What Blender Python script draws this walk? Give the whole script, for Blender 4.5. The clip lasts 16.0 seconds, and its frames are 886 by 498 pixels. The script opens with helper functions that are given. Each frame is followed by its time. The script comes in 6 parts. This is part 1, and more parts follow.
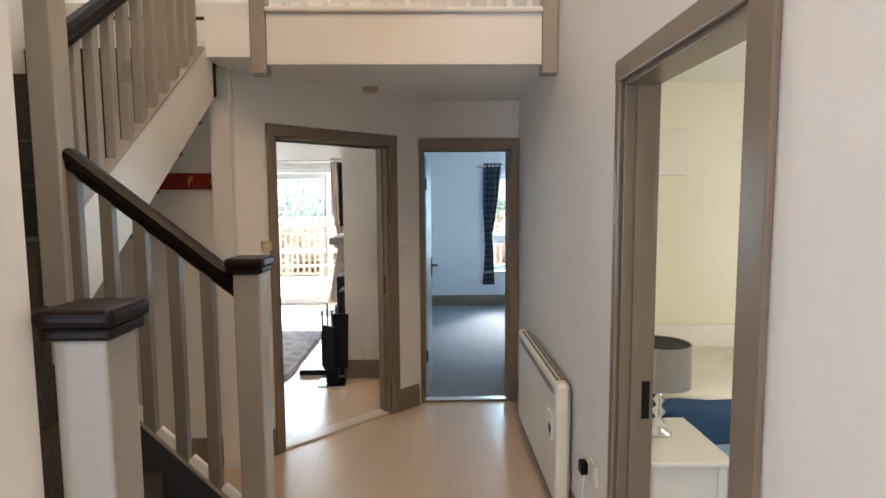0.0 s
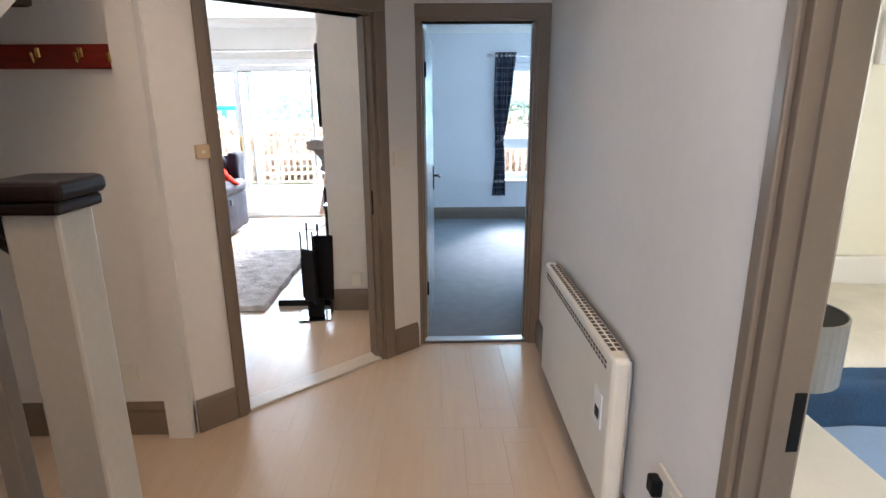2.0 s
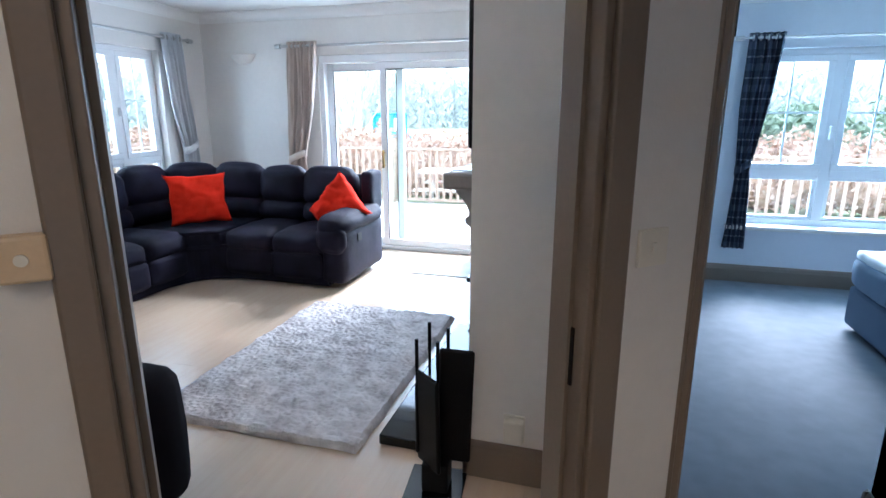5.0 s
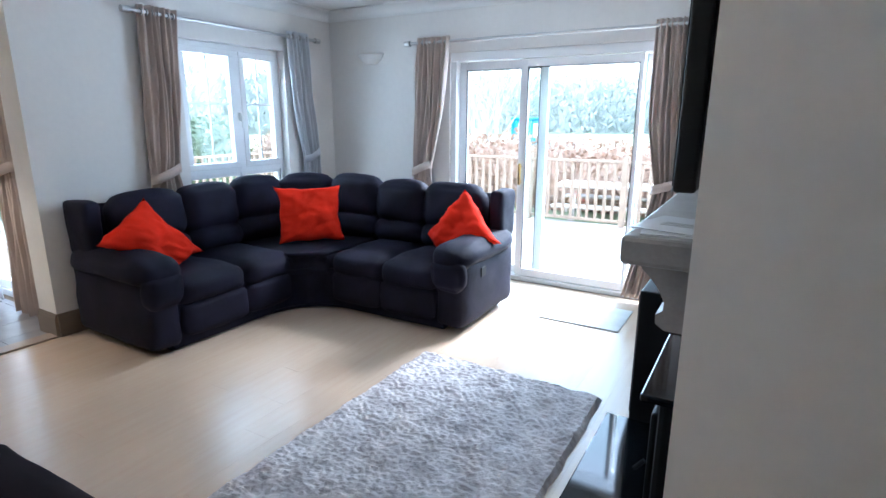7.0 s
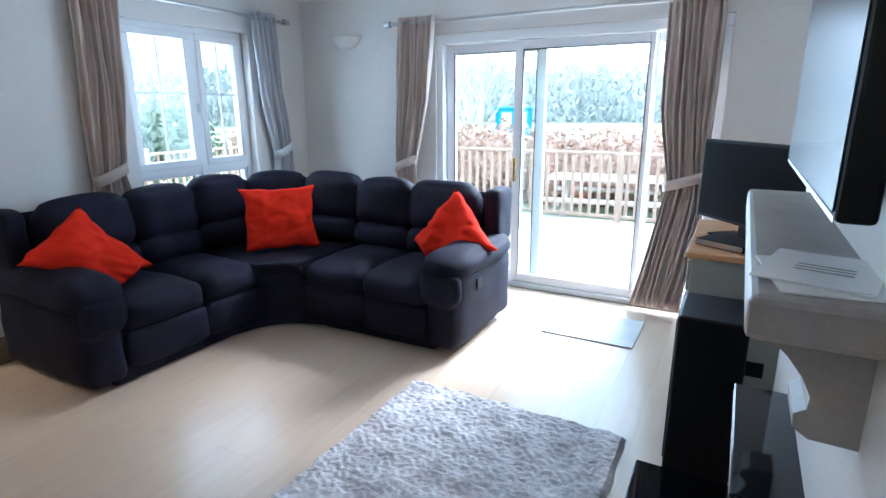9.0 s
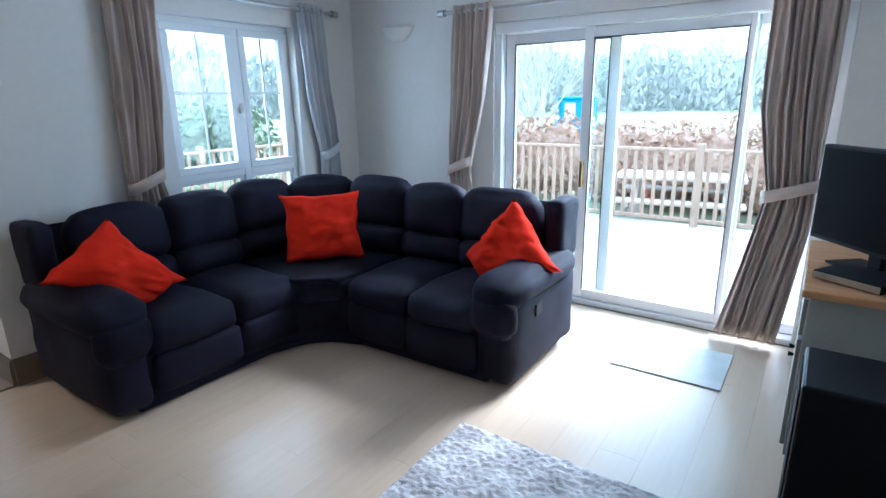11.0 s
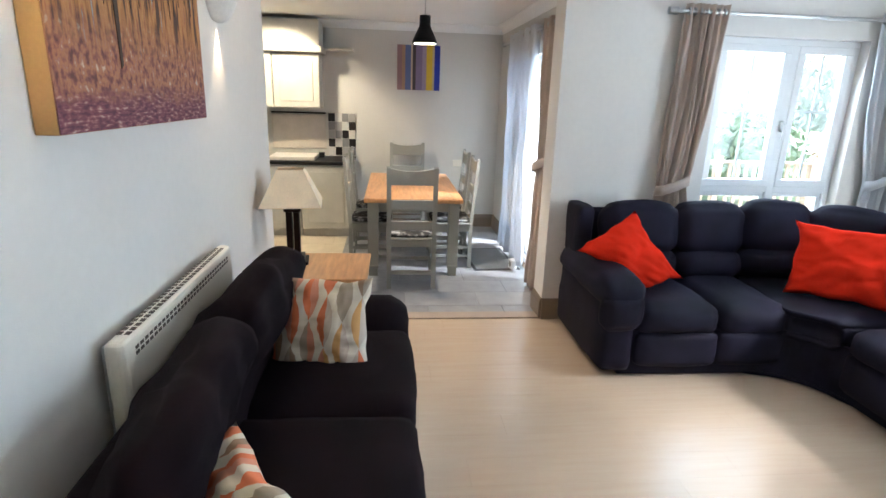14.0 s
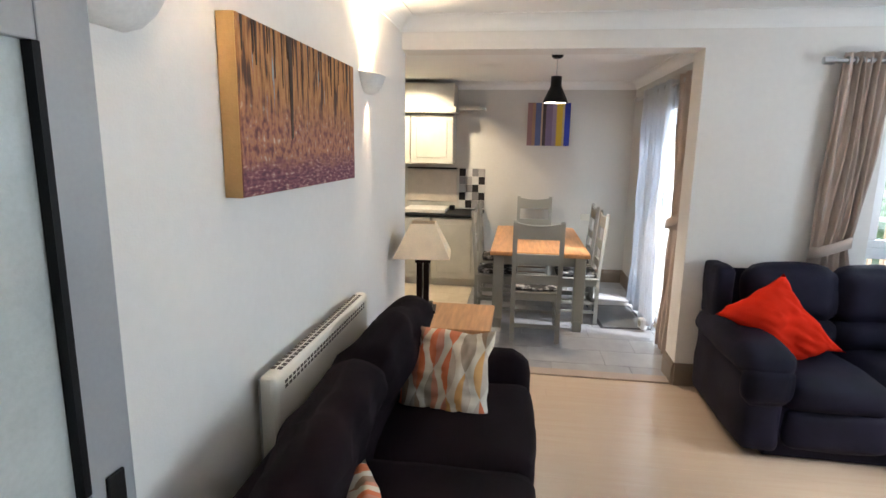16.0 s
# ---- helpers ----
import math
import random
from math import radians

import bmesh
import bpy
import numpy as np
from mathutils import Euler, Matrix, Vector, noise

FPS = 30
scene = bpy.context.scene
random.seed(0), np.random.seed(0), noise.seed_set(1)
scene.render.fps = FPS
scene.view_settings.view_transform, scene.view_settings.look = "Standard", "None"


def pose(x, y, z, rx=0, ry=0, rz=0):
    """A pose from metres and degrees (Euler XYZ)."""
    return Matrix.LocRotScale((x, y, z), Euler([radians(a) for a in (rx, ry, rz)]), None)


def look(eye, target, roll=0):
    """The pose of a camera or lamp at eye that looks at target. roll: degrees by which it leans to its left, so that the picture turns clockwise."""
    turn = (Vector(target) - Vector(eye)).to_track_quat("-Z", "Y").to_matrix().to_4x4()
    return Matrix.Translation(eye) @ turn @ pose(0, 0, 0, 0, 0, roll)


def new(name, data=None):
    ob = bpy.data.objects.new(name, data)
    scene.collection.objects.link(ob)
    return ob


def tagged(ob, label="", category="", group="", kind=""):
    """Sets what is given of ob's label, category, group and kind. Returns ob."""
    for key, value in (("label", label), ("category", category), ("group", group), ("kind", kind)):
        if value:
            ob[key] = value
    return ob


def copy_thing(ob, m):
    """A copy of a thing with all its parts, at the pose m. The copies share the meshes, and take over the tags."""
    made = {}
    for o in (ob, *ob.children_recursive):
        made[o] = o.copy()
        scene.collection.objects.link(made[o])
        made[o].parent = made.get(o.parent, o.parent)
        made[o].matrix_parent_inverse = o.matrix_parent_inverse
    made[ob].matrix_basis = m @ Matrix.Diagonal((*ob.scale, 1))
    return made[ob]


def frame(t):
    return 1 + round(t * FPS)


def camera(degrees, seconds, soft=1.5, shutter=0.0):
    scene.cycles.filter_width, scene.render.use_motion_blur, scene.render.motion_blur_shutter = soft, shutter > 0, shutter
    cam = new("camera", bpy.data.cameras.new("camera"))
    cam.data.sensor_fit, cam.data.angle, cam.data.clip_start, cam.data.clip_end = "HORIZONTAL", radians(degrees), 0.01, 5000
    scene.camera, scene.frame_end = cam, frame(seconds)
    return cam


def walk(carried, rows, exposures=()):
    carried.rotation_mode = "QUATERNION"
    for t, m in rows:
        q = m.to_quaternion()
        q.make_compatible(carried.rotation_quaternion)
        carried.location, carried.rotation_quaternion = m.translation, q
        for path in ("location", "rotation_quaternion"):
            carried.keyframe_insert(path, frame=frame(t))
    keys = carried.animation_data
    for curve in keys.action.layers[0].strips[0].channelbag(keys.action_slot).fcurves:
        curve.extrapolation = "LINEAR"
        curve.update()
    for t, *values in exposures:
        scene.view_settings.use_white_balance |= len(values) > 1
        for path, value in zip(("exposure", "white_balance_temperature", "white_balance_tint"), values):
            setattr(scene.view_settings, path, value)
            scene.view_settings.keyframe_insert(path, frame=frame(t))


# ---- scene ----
cam = camera(78.5, 16.0)
PATH = [
    (0, (0.786, 0.547, 1.612), (0.827, 2.539, 1.436), -0.4),
    (0.5, (0.813, 0.626, 1.557), (0.840, 2.595, 1.202), -0.1),
    (1, (0.790, 0.858, 1.526), (0.826, 2.804, 1.064), 0.1),
    (1.5, (0.748, 1.114, 1.541), (0.807, 3.048, 1.034), -0.3),
    (2, (0.802, 1.451, 1.543), (0.825, 3.383, 1.026), -0.4),
    (2.5, (0.821, 1.743, 1.550), (0.775, 3.676, 1.040), 0.1),
    (3, (0.772, 2.111, 1.556), (0.669, 4.053, 1.090), 0.1),
    (3.5, (0.758, 2.420, 1.524), (0.533, 4.350, 1.053), -0.1),
    (4, (0.705, 2.768, 1.533), (0.238, 4.652, 1.052), 0.1),
    (4.5, (0.576, 3.110, 1.506), (0.053, 4.980, 1.029), 0.3),
    (5, (0.469, 3.409, 1.525), (-0.075, 5.271, 1.039), 0.0),
    (5.2, (0.440, 3.510, 1.517), (-0.162, 5.357, 1.043), -0.1),
    (7.5, (0.035, 4.468, 1.554), (-0.986, 6.113, 1.055), 0.0),
    (8, (-0.004, 4.559, 1.541), (-1.035, 6.190, 1.012), -0.4),
    (8.5, (-0.110, 4.666, 1.514), (-1.086, 6.343, 1.026), -0.2),
    (8.7, (-0.160, 4.700, 1.523), (-1.089, 6.400, 1.024), -0.2),
    (10.8, (-0.368, 5.150, 1.604), (-1.311, 6.824, 1.047), -1.1),
    (11, (-0.406, 5.159, 1.600), (-1.510, 6.737, 1.060), -1.0),
    (11.5, (-0.349, 5.159, 1.601), (-1.743, 6.494, 1.075), -0.0),
    (12, (-0.273, 5.131, 1.634), (-1.903, 6.153, 1.089), -0.5),
    (12.5, (-0.264, 4.999, 1.675), (-2.029, 5.755, 1.116), 0.9),
    (13, (-0.240, 4.924, 1.685), (-2.093, 5.441, 1.137), 0.8),
    (13.5, (-0.210, 4.889, 1.681), (-2.112, 5.199, 1.146), 1.9),
    (14, (-0.183, 4.879, 1.687), (-2.098, 5.070, 1.145), 1.8),
    (14.5, (-0.151, 4.887, 1.692), (-2.076, 4.903, 1.148), 1.7),
    (15, (-0.146, 4.890, 1.698), (-2.078, 4.775, 1.192), 1.3),
    (15.5, (-0.148, 4.867, 1.705), (-2.090, 4.677, 1.268), 1.5),
    (16, (-0.112, 4.875, 1.726), (-2.059, 4.606, 1.353), 0.9),
]

walk(cam, [(t, look(eye, target, roll)) for t, eye, target, roll in PATH], [(0, 3.0, 6500, 12), (1, 3.1, 6100, 13), (2, 3.3, 6050, 14), (3.5, 3.0, 5800, 14), (5, 2.65, 5350, 11), (8.5, 2.45, 5250, 9), (11, 2.1, 5050, 6), (12.3, 2.1, 5450, 9), (13, 2.68, 5700, 9), (14, 2.95, 5950, 9), (16, 2.8, 6250, 12)])

# world, sun, large lights
world = bpy.data.worlds.new("world")
scene.world = world
world.use_nodes = True
wn = world.node_tree.nodes
sky = wn.new("ShaderNodeTexSky")
sky.sky_type = 'NISHITA'
sky.sun_disc = False
sky.sun_elevation, sky.sun_rotation = radians(42), radians(200)
sky.air_density, sky.dust_density, sky.ozone_density = 1.0, 1.0, 1.0
overcast = wn.new("ShaderNodeHueSaturation")
overcast.inputs["Saturation"].default_value = 0.45
world.node_tree.links.new(sky.outputs[0], overcast.inputs["Color"])
world.node_tree.links.new(overcast.outputs[0], wn["Background"].inputs[0])
wn["Background"].inputs[1].default_value = 0.15


def lamp(name, kind, loc, target, energy, color, size=None, size_y=None, spot=None, radius=0.05):
    data = bpy.data.lights.new(name, kind)
    data.energy, data.color = energy, color
    if kind == 'AREA':
        data.shape, data.size, data.size_y = 'RECTANGLE', size, size_y
    elif kind == 'SUN':
        data.angle = size
    else:
        data.shadow_soft_size = radius
        if kind == 'SPOT':
            data.spot_size, data.spot_blend = radians(spot), 0.5
    ob = new(name, data)
    ob.matrix_world = look(loc, target)
    return ob


COOL, WARM = (0.74, 0.87, 1.0), (1.0, 0.74, 0.46)
lamp("sun", 'SUN', (0, 0, 10), (-1.3, -3.8, 6.6), 3.3, (1.0, 0.98, 0.96), radians(26))
lamp("patio_daylight", 'AREA', (-1.55, 9.22, 1.15), (-1.55, 5.0, 0.5), 14, COOL, 1.9, 1.9)
lamp("window_daylight", 'AREA', (-4.34, 7.81, 1.6), (-1.0, 7.2, 0.8), 4, COOL, 1.05, 1.0)
lamp("bedroom_daylight", 'AREA', (2.5, 9.0, 1.35), (2.2, 6.0, 0.5), 13, (0.5, 0.8, 1.0), 1.7, 1.3)
lamp("dining_daylight", 'AREA', (-5.75, 6.42, 1.15), (-5.75, 4.0, 0.6), 5, COOL, 1.5, 1.9)
# fill lamp added inside the small bedroom, whose walls have no window
lamp("small_bedroom_fill", 'AREA', (4.1, 2.2, 1.5), (1.6, 2.6, 0.9), 4.5, (1.0, 0.94, 0.80), 1.0, 1.2)
# added hall lamps; no window, door or fitting is built where they hang
lamp("upstairs_fill", 'AREA', (0.95, 0.9, 4.85), (1.0, 2.0, 1.0), 10.5, (1.0, 0.72, 0.46), 1.4, 1.4)
lamp("landing_daylight", 'AREA', (-0.6, 4.7, 4.3), (-0.6, 3.6, 3.2), 3, (0.9, 0.95, 1.0), 0.8, 0.8)
lamp("front_door_daylight", 'AREA', (-0.55, -1.08, 1.4), (0.5, 2.2, 1.0), 6.5, (0.66, 0.82, 1.0), 0.5, 1.4)

# materials


def mat(name, color, rough=0.6, metal=0.0, var=0.06, scale=6.0, fine=90.0, bump=0.05, bump_scale=200.0, spec=0.5, stretch=(1, 1, 1), tint=None, coat=0.0, sheen=0.0, wear=0.0):
    """Base colour varied at two scales, with fine relief."""
    m = bpy.data.materials.new(name)
    m.use_nodes = True
    nt = m.node_tree
    n, ln = nt.nodes, nt.links
    b = n["Principled BSDF"]
    tc = n.new("ShaderNodeTexCoord")
    mp = n.new("ShaderNodeMapping")
    mp.inputs["Scale"].default_value = stretch
    ln.new(tc.outputs["Object"], mp.inputs[0])
    big, small = n.new("ShaderNodeTexNoise"), n.new("ShaderNodeTexNoise")
    big.inputs["Scale"].default_value, small.inputs["Scale"].default_value = scale, fine
    big.inputs["Detail"].default_value, small.inputs["Detail"].default_value = 4, 3
    ln.new(mp.outputs[0], big.inputs["Vector"]), ln.new(mp.outputs[0], small.inputs["Vector"])
    add = n.new("ShaderNodeMath")
    add.operation = 'MULTIPLY_ADD'
    ln.new(small.outputs["Fac"], add.inputs[0])
    add.inputs[1].default_value = 0.5
    ln.new(big.outputs["Fac"], add.inputs[2])
    ramp = n.new("ShaderNodeValToRGB")
    ramp.color_ramp.elements[0].position, ramp.color_ramp.elements[1].position = 0.5, 1.0
    dark = [c * (1 - var * 2) for c in color]
    lite = [min(1, c * (1 + var)) for c in (tint or color)]
    ramp.color_ramp.elements[0].color = (*dark, 1)
    ramp.color_ramp.elements[1].color = (*lite, 1)
    ln.new(add.outputs[0], ramp.inputs[0]), ln.new(ramp.outputs[0], b.inputs["Base Color"])
    b.inputs["Roughness"].default_value, b.inputs["Metallic"].default_value = rough, metal
    b.inputs["Specular IOR Level"].default_value = spec
    b.inputs["Coat Weight"].default_value = coat
    b.inputs["Sheen Weight"].default_value = sheen
    if bump:
        bt, bn = n.new("ShaderNodeTexNoise"), n.new("ShaderNodeBump")
        bt.inputs["Scale"].default_value = bump_scale
        ln.new(mp.outputs[0], bt.inputs["Vector"]), ln.new(bt.outputs["Fac"], bn.inputs["Height"])
        bn.inputs["Strength"].default_value, bn.inputs["Distance"].default_value = bump, 0.004
        ln.new(bn.outputs[0], b.inputs["Normal"])
    if wear:
        rr = n.new("ShaderNodeMapRange")
        rr.inputs["To Min"].default_value, rr.inputs["To Max"].default_value = rough - wear, rough + wear
        ln.new(big.outputs["Fac"], rr.inputs[0]), ln.new(rr.outputs[0], b.inputs["Roughness"])
    return m


def glow(name, color, strength, base=0.8):
    m = mat(name, (base, base * 0.95, base * 0.85), 0.5, bump=0)
    b = m.node_tree.nodes["Principled BSDF"]
    b.inputs["Emission Color"].default_value = (*color, 1)
    b.inputs["Emission Strength"].default_value = strength
    return m


def glass_mat(name, tint=(0.95, 0.99, 0.98)):
    m = bpy.data.materials.new(name)
    m.use_nodes = True
    n, ln = m.node_tree.nodes, m.node_tree.links
    n.remove(n["Principled BSDF"])
    tr, gl, mx, fr = n.new("ShaderNodeBsdfTransparent"), n.new("ShaderNodeBsdfGlossy"), n.new("ShaderNodeMixShader"), n.new("ShaderNodeLayerWeight")
    tr.inputs[0].default_value = (*tint, 1)
    gl.inputs["Roughness"].default_value = 0.02
    fr.inputs[0].default_value = 0.5
    pw, sc = n.new("ShaderNodeMath"), n.new("ShaderNodeMath")
    pw.operation, pw.inputs[1].default_value = 'POWER', 5.0
    sc.operation, sc.inputs[1].default_value, sc.inputs[2].default_value = 'MULTIPLY_ADD', 0.9, 0.04
    ln.new(fr.outputs["Facing"], pw.inputs[0]), ln.new(pw.outputs[0], sc.inputs[0]), ln.new(sc.outputs[0], mx.inputs[0]), ln.new(tr.outputs[0], mx.inputs[1]), ln.new(gl.outputs[0], mx.inputs[2])
    ln.new(mx.outputs[0], n["Material Output"].inputs[0])
    return m


def cells_mat(name, colors, scale, rough=0.8, bump=0.6, dist=0.01, bscale=None, stretch=(1, 1, 1)):
    """A mottled surface: colours picked by noise, with relief."""
    m = bpy.data.materials.new(name)
    m.use_nodes = True
    n, ln = m.node_tree.nodes, m.node_tree.links
    b = n["Principled BSDF"]
    tc, mp, no, rp = n.new("ShaderNodeTexCoord"), n.new("ShaderNodeMapping"), n.new("ShaderNodeTexNoise"), n.new("ShaderNodeValToRGB")
    mp.inputs["Scale"].default_value = stretch
    no.inputs["Scale"].default_value, no.inputs["Detail"].default_value = scale, 6
    ln.new(tc.outputs["Object"], mp.inputs[0]), ln.new(mp.outputs[0], no.inputs["Vector"]), ln.new(no.outputs["Fac"], rp.inputs[0])
    els = rp.color_ramp.elements
    while len(els) < len(colors):
        els.new(0.5)
    for i, c in enumerate(colors):
        els[i].position, els[i].color = 0.32 + 0.36 * i / (len(colors) - 1), (*c, 1)
    ln.new(rp.outputs[0], b.inputs["Base Color"])
    b.inputs["Roughness"].default_value = rough
    b2, bn = n.new("ShaderNodeTexNoise"), n.new("ShaderNodeBump")
    b2.inputs["Scale"].default_value = bscale or scale * 3
    ln.new(mp.outputs[0], b2.inputs["Vector"]), ln.new(b2.outputs["Fac"], bn.inputs["Height"])
    bn.inputs["Strength"].default_value, bn.inputs["Distance"].default_value = bump, dist
    ln.new(bn.outputs[0], b.inputs["Normal"])
    return m


WALL = mat("wall_paint", (0.76, 0.735, 0.70), 0.55, var=0.025, scale=1.5, fine=25, bump=0.12, bump_scale=120)
WALL_COOL = mat("bedroom_paint", (0.70, 0.72, 0.76), 0.6, var=0.02, scale=1.5, fine=25, bump=0.1, bump_scale=120)
WALL_GREY = mat("dining_paint", (0.60, 0.58, 0.54), 0.6, var=0.02, scale=1.5, fine=25, bump=0.1, bump_scale=120)
WALL_CREAM = mat("cream_paint", (0.78, 0.74, 0.60), 0.6, var=0.02, scale=1.5, fine=25, bump=0.1)
CEIL = mat("ceiling_paint", (0.83, 0.83, 0.81), 0.7, var=0.015, scale=1.2, fine=20, bump=0.1)
TAUPE = mat("taupe_gloss", (0.20, 0.155, 0.115), 0.32, var=0.05, scale=3, bump=0.06, bump_scale=60, wear=0.08)
WHITE = mat("white_gloss", (0.74, 0.71, 0.66), 0.3, var=0.03, scale=3, bump=0.05, bump_scale=50, wear=0.06)
UPVC = mat("white_plastic", (0.86, 0.87, 0.88), 0.25, var=0.015, bump=0)
DARKWOOD = mat("dark_stained_wood", (0.010, 0.004, 0.003), 0.38, var=0.25, scale=8, stretch=(1, 8, 8), bump=0.08, spec=0.16)
DOORGREY = mat("door_grey_paint", (0.33, 0.34, 0.35), 0.35, var=0.04, scale=3, bump=0.05, bump_scale=60, wear=0.06)
# white stair gloss darkened, the stairwell's shade put into the colour
WHITE_SHADED = mat("shaded_white_gloss", (0.31, 0.275, 0.235), 0.3, var=0.05, scale=3, bump=0.05, bump_scale=50, wear=0.06)
CARPET = cells_mat("bedroom_carpet", [(0.165, 0.175, 0.20), (0.18, 0.19, 0.215), (0.195, 0.205, 0.23)], 9, 0.95, 0.3, 0.003, 400)
# brown carpet darkened to take in the shade on the stairs
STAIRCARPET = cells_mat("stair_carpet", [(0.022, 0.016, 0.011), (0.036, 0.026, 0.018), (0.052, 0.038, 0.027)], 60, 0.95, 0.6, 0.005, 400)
METAL = mat("brushed_steel", (0.55, 0.55, 0.55), 0.3, 1.0, var=0.05, bump=0.05)
CHROME = mat("chrome", (0.8, 0.8, 0.8), 0.08, 1.0, var=0.02, bump=0)
BLACK = mat("black_iron", (0.004, 0.004, 0.005), 0.5, var=0.2, bump=0.1, spec=0.2)
GRANITE = mat("black_granite", (0.004, 0.005, 0.007), 0.06, var=0.4, fine=300, bump=0)
GLASS = glass_mat("clear_glass")
SOFA = mat("dark_aubergine_fabric", (0.0070, 0.0062, 0.0165), 0.72, var=0.25, scale=5, fine=500, bump=0.3, bump_scale=900, spec=0.2, sheen=0.0, tint=(0.010, 0.0085, 0.023))
SOFA2 = mat("dark_plum_fabric", (0.0075, 0.0034, 0.0056), 0.85, var=0.25, scale=5, fine=500, bump=0.3, bump_scale=900, spec=0.12, sheen=0.0)
RED = mat("red_cushion_cotton", (0.80, 0.030, 0.010), 0.85, var=0.06, scale=9, fine=300, bump=0.3, bump_scale=700, spec=0.08)
OAK = mat("oiled_oak", (0.52, 0.265, 0.115), 0.38, var=0.16, scale=4, fine=40, stretch=(1, 9, 9), bump=0.12, bump_scale=40)
GREYPAINT = mat("sage_grey_paint", (0.30, 0.30, 0.27), 0.45, var=0.05, scale=4, bump=0.06)
CURTAIN = mat("taupe_curtain_linen", (0.54, 0.44, 0.375), 0.85, var=0.06, fine=300, bump=0.3, bump_scale=600, sheen=0.2)
# curtain linen made pale: the backlight is put into its colour
CURTAIN_LIT = mat("backlit_tone_linen", (0.78, 0.78, 0.79), 0.85, var=0.05, fine=300, bump=0.3, bump_scale=600)
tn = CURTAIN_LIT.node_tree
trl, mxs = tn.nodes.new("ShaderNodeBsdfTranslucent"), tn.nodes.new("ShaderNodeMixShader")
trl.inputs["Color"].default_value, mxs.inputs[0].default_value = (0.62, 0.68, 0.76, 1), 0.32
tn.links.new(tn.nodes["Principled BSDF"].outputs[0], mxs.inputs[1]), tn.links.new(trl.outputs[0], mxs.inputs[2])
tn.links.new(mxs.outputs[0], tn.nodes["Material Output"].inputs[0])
CREAMPLASTIC = mat("cream_plastic", (0.76, 0.72, 0.63), 0.35, var=0.02, bump=0)
REDWOOD = mat("red_stained_wood", (0.22, 0.02, 0.012), 0.3, var=0.2, stretch=(1, 8, 8), bump=0.05)
BRASS = mat("brass", (0.7, 0.45, 0.16), 0.25, 1.0, bump=0)
STONE = mat("grey_stone_mantel", (0.34, 0.32, 0.30), 0.45, var=0.08, scale=10, bump=0.2, bump_scale=90)
RUGM = cells_mat("shaggy_grey_rug_pile", [(0.40, 0.37, 0.375), (0.52, 0.49, 0.495), (0.62, 0.59, 0.595), (0.72, 0.69, 0.69)], 9, 0.95, 0.4, 0.010, 90)
MATM = mat("pale_door_mat", (0.62, 0.62, 0.60), 0.95, var=0.1, fine=300, bump=0.5, bump_scale=500)
DECK = mat("weathered_deck", (0.66, 0.61, 0.56), 0.7, var=0.10, scale=3, fine=60, stretch=(1, 10, 1), bump=0.15)
RAILWOOD = mat("pale_softwood_rail", (0.38, 0.28, 0.21), 0.7, var=0.15, scale=4, stretch=(8, 8, 1), bump=0.1)
HEDGE = cells_mat("copper_beech_leaves", [(0.34, 0.22, 0.15), (0.48, 0.33, 0.25), (0.60, 0.46, 0.38)], 6, 0.9, 0.8, 0.02, 40)
LEAF = cells_mat("evergreen_leaves", [(0.13, 0.18, 0.12), (0.22, 0.28, 0.19), (0.34, 0.39, 0.29)], 5, 0.8, 0.8, 0.02, 40)
GRASS = cells_mat("lawn_grass", [(0.22, 0.30, 0.16), (0.32, 0.38, 0.24), (0.42, 0.42, 0.32)], 1.5, 0.95, 0.6, 0.02, 60)
BARK = mat("pale_bark", (0.62, 0.60, 0.56), 0.85, var=0.2, scale=8, stretch=(1, 1, 0.3), bump=0.4, bump_scale=30)

# mesh helpers


def part(name, bm, material, parent=None, label="", smooth=False, kind="", category="", group=""):
    """Links a bmesh as one mesh object."""
    me = bpy.data.meshes.new(name)
    bmesh.ops.recalc_face_normals(bm, faces=bm.faces)
    bm.to_mesh(me)
    bm.free()
    me.materials.append(material)
    if smooth:
        me.shade_smooth()
    ob = new(name, me)
    ob.parent = parent
    return tagged(ob, label, category, group, kind)


def thing(name, label, category, loc=(0, 0, 0), rz=0.0, group="", kind=""):
    ob = new(name)
    ob.matrix_world = pose(*loc, 0, 0, rz)
    return tagged(ob, label, category, group, kind)


def box(bm, x0, y0, z0, x1, y1, z1, bev=0.0, seg=2):
    """Adds a box between two corners, with bevelled edges."""
    m = Matrix.Translation(((x0 + x1) / 2, (y0 + y1) / 2, (z0 + z1) / 2)) @ Matrix.Diagonal((abs(x1 - x0), abs(y1 - y0), abs(z1 - z0), 1))
    vs = bmesh.ops.create_cube(bm, size=1, matrix=m)["verts"]
    if bev:
        es = list({e for v in vs for e in v.link_edges})
        bmesh.ops.bevel(bm, geom=es, offset=bev, segments=seg, affect='EDGES', profile=0.5)
    return bm


def bx(x0, y0, z0, x1, y1, z1, bev=0.0, seg=2):
    return box(bmesh.new(), x0, y0, z0, x1, y1, z1, bev, seg)


def rod(bm, a, b, r, r2=None, n=10, cap=True):
    """Adds a round bar from a to b."""
    a, b = Vector(a), Vector(b)
    m = Matrix.Translation((a + b) / 2) @ (b - a).to_track_quat("Z", "Y").to_matrix().to_4x4()
    bmesh.ops.create_cone(bm, cap_ends=cap, segments=n, radius1=r, radius2=r if r2 is None else r2, depth=(b - a).length, matrix=m)
    return bm


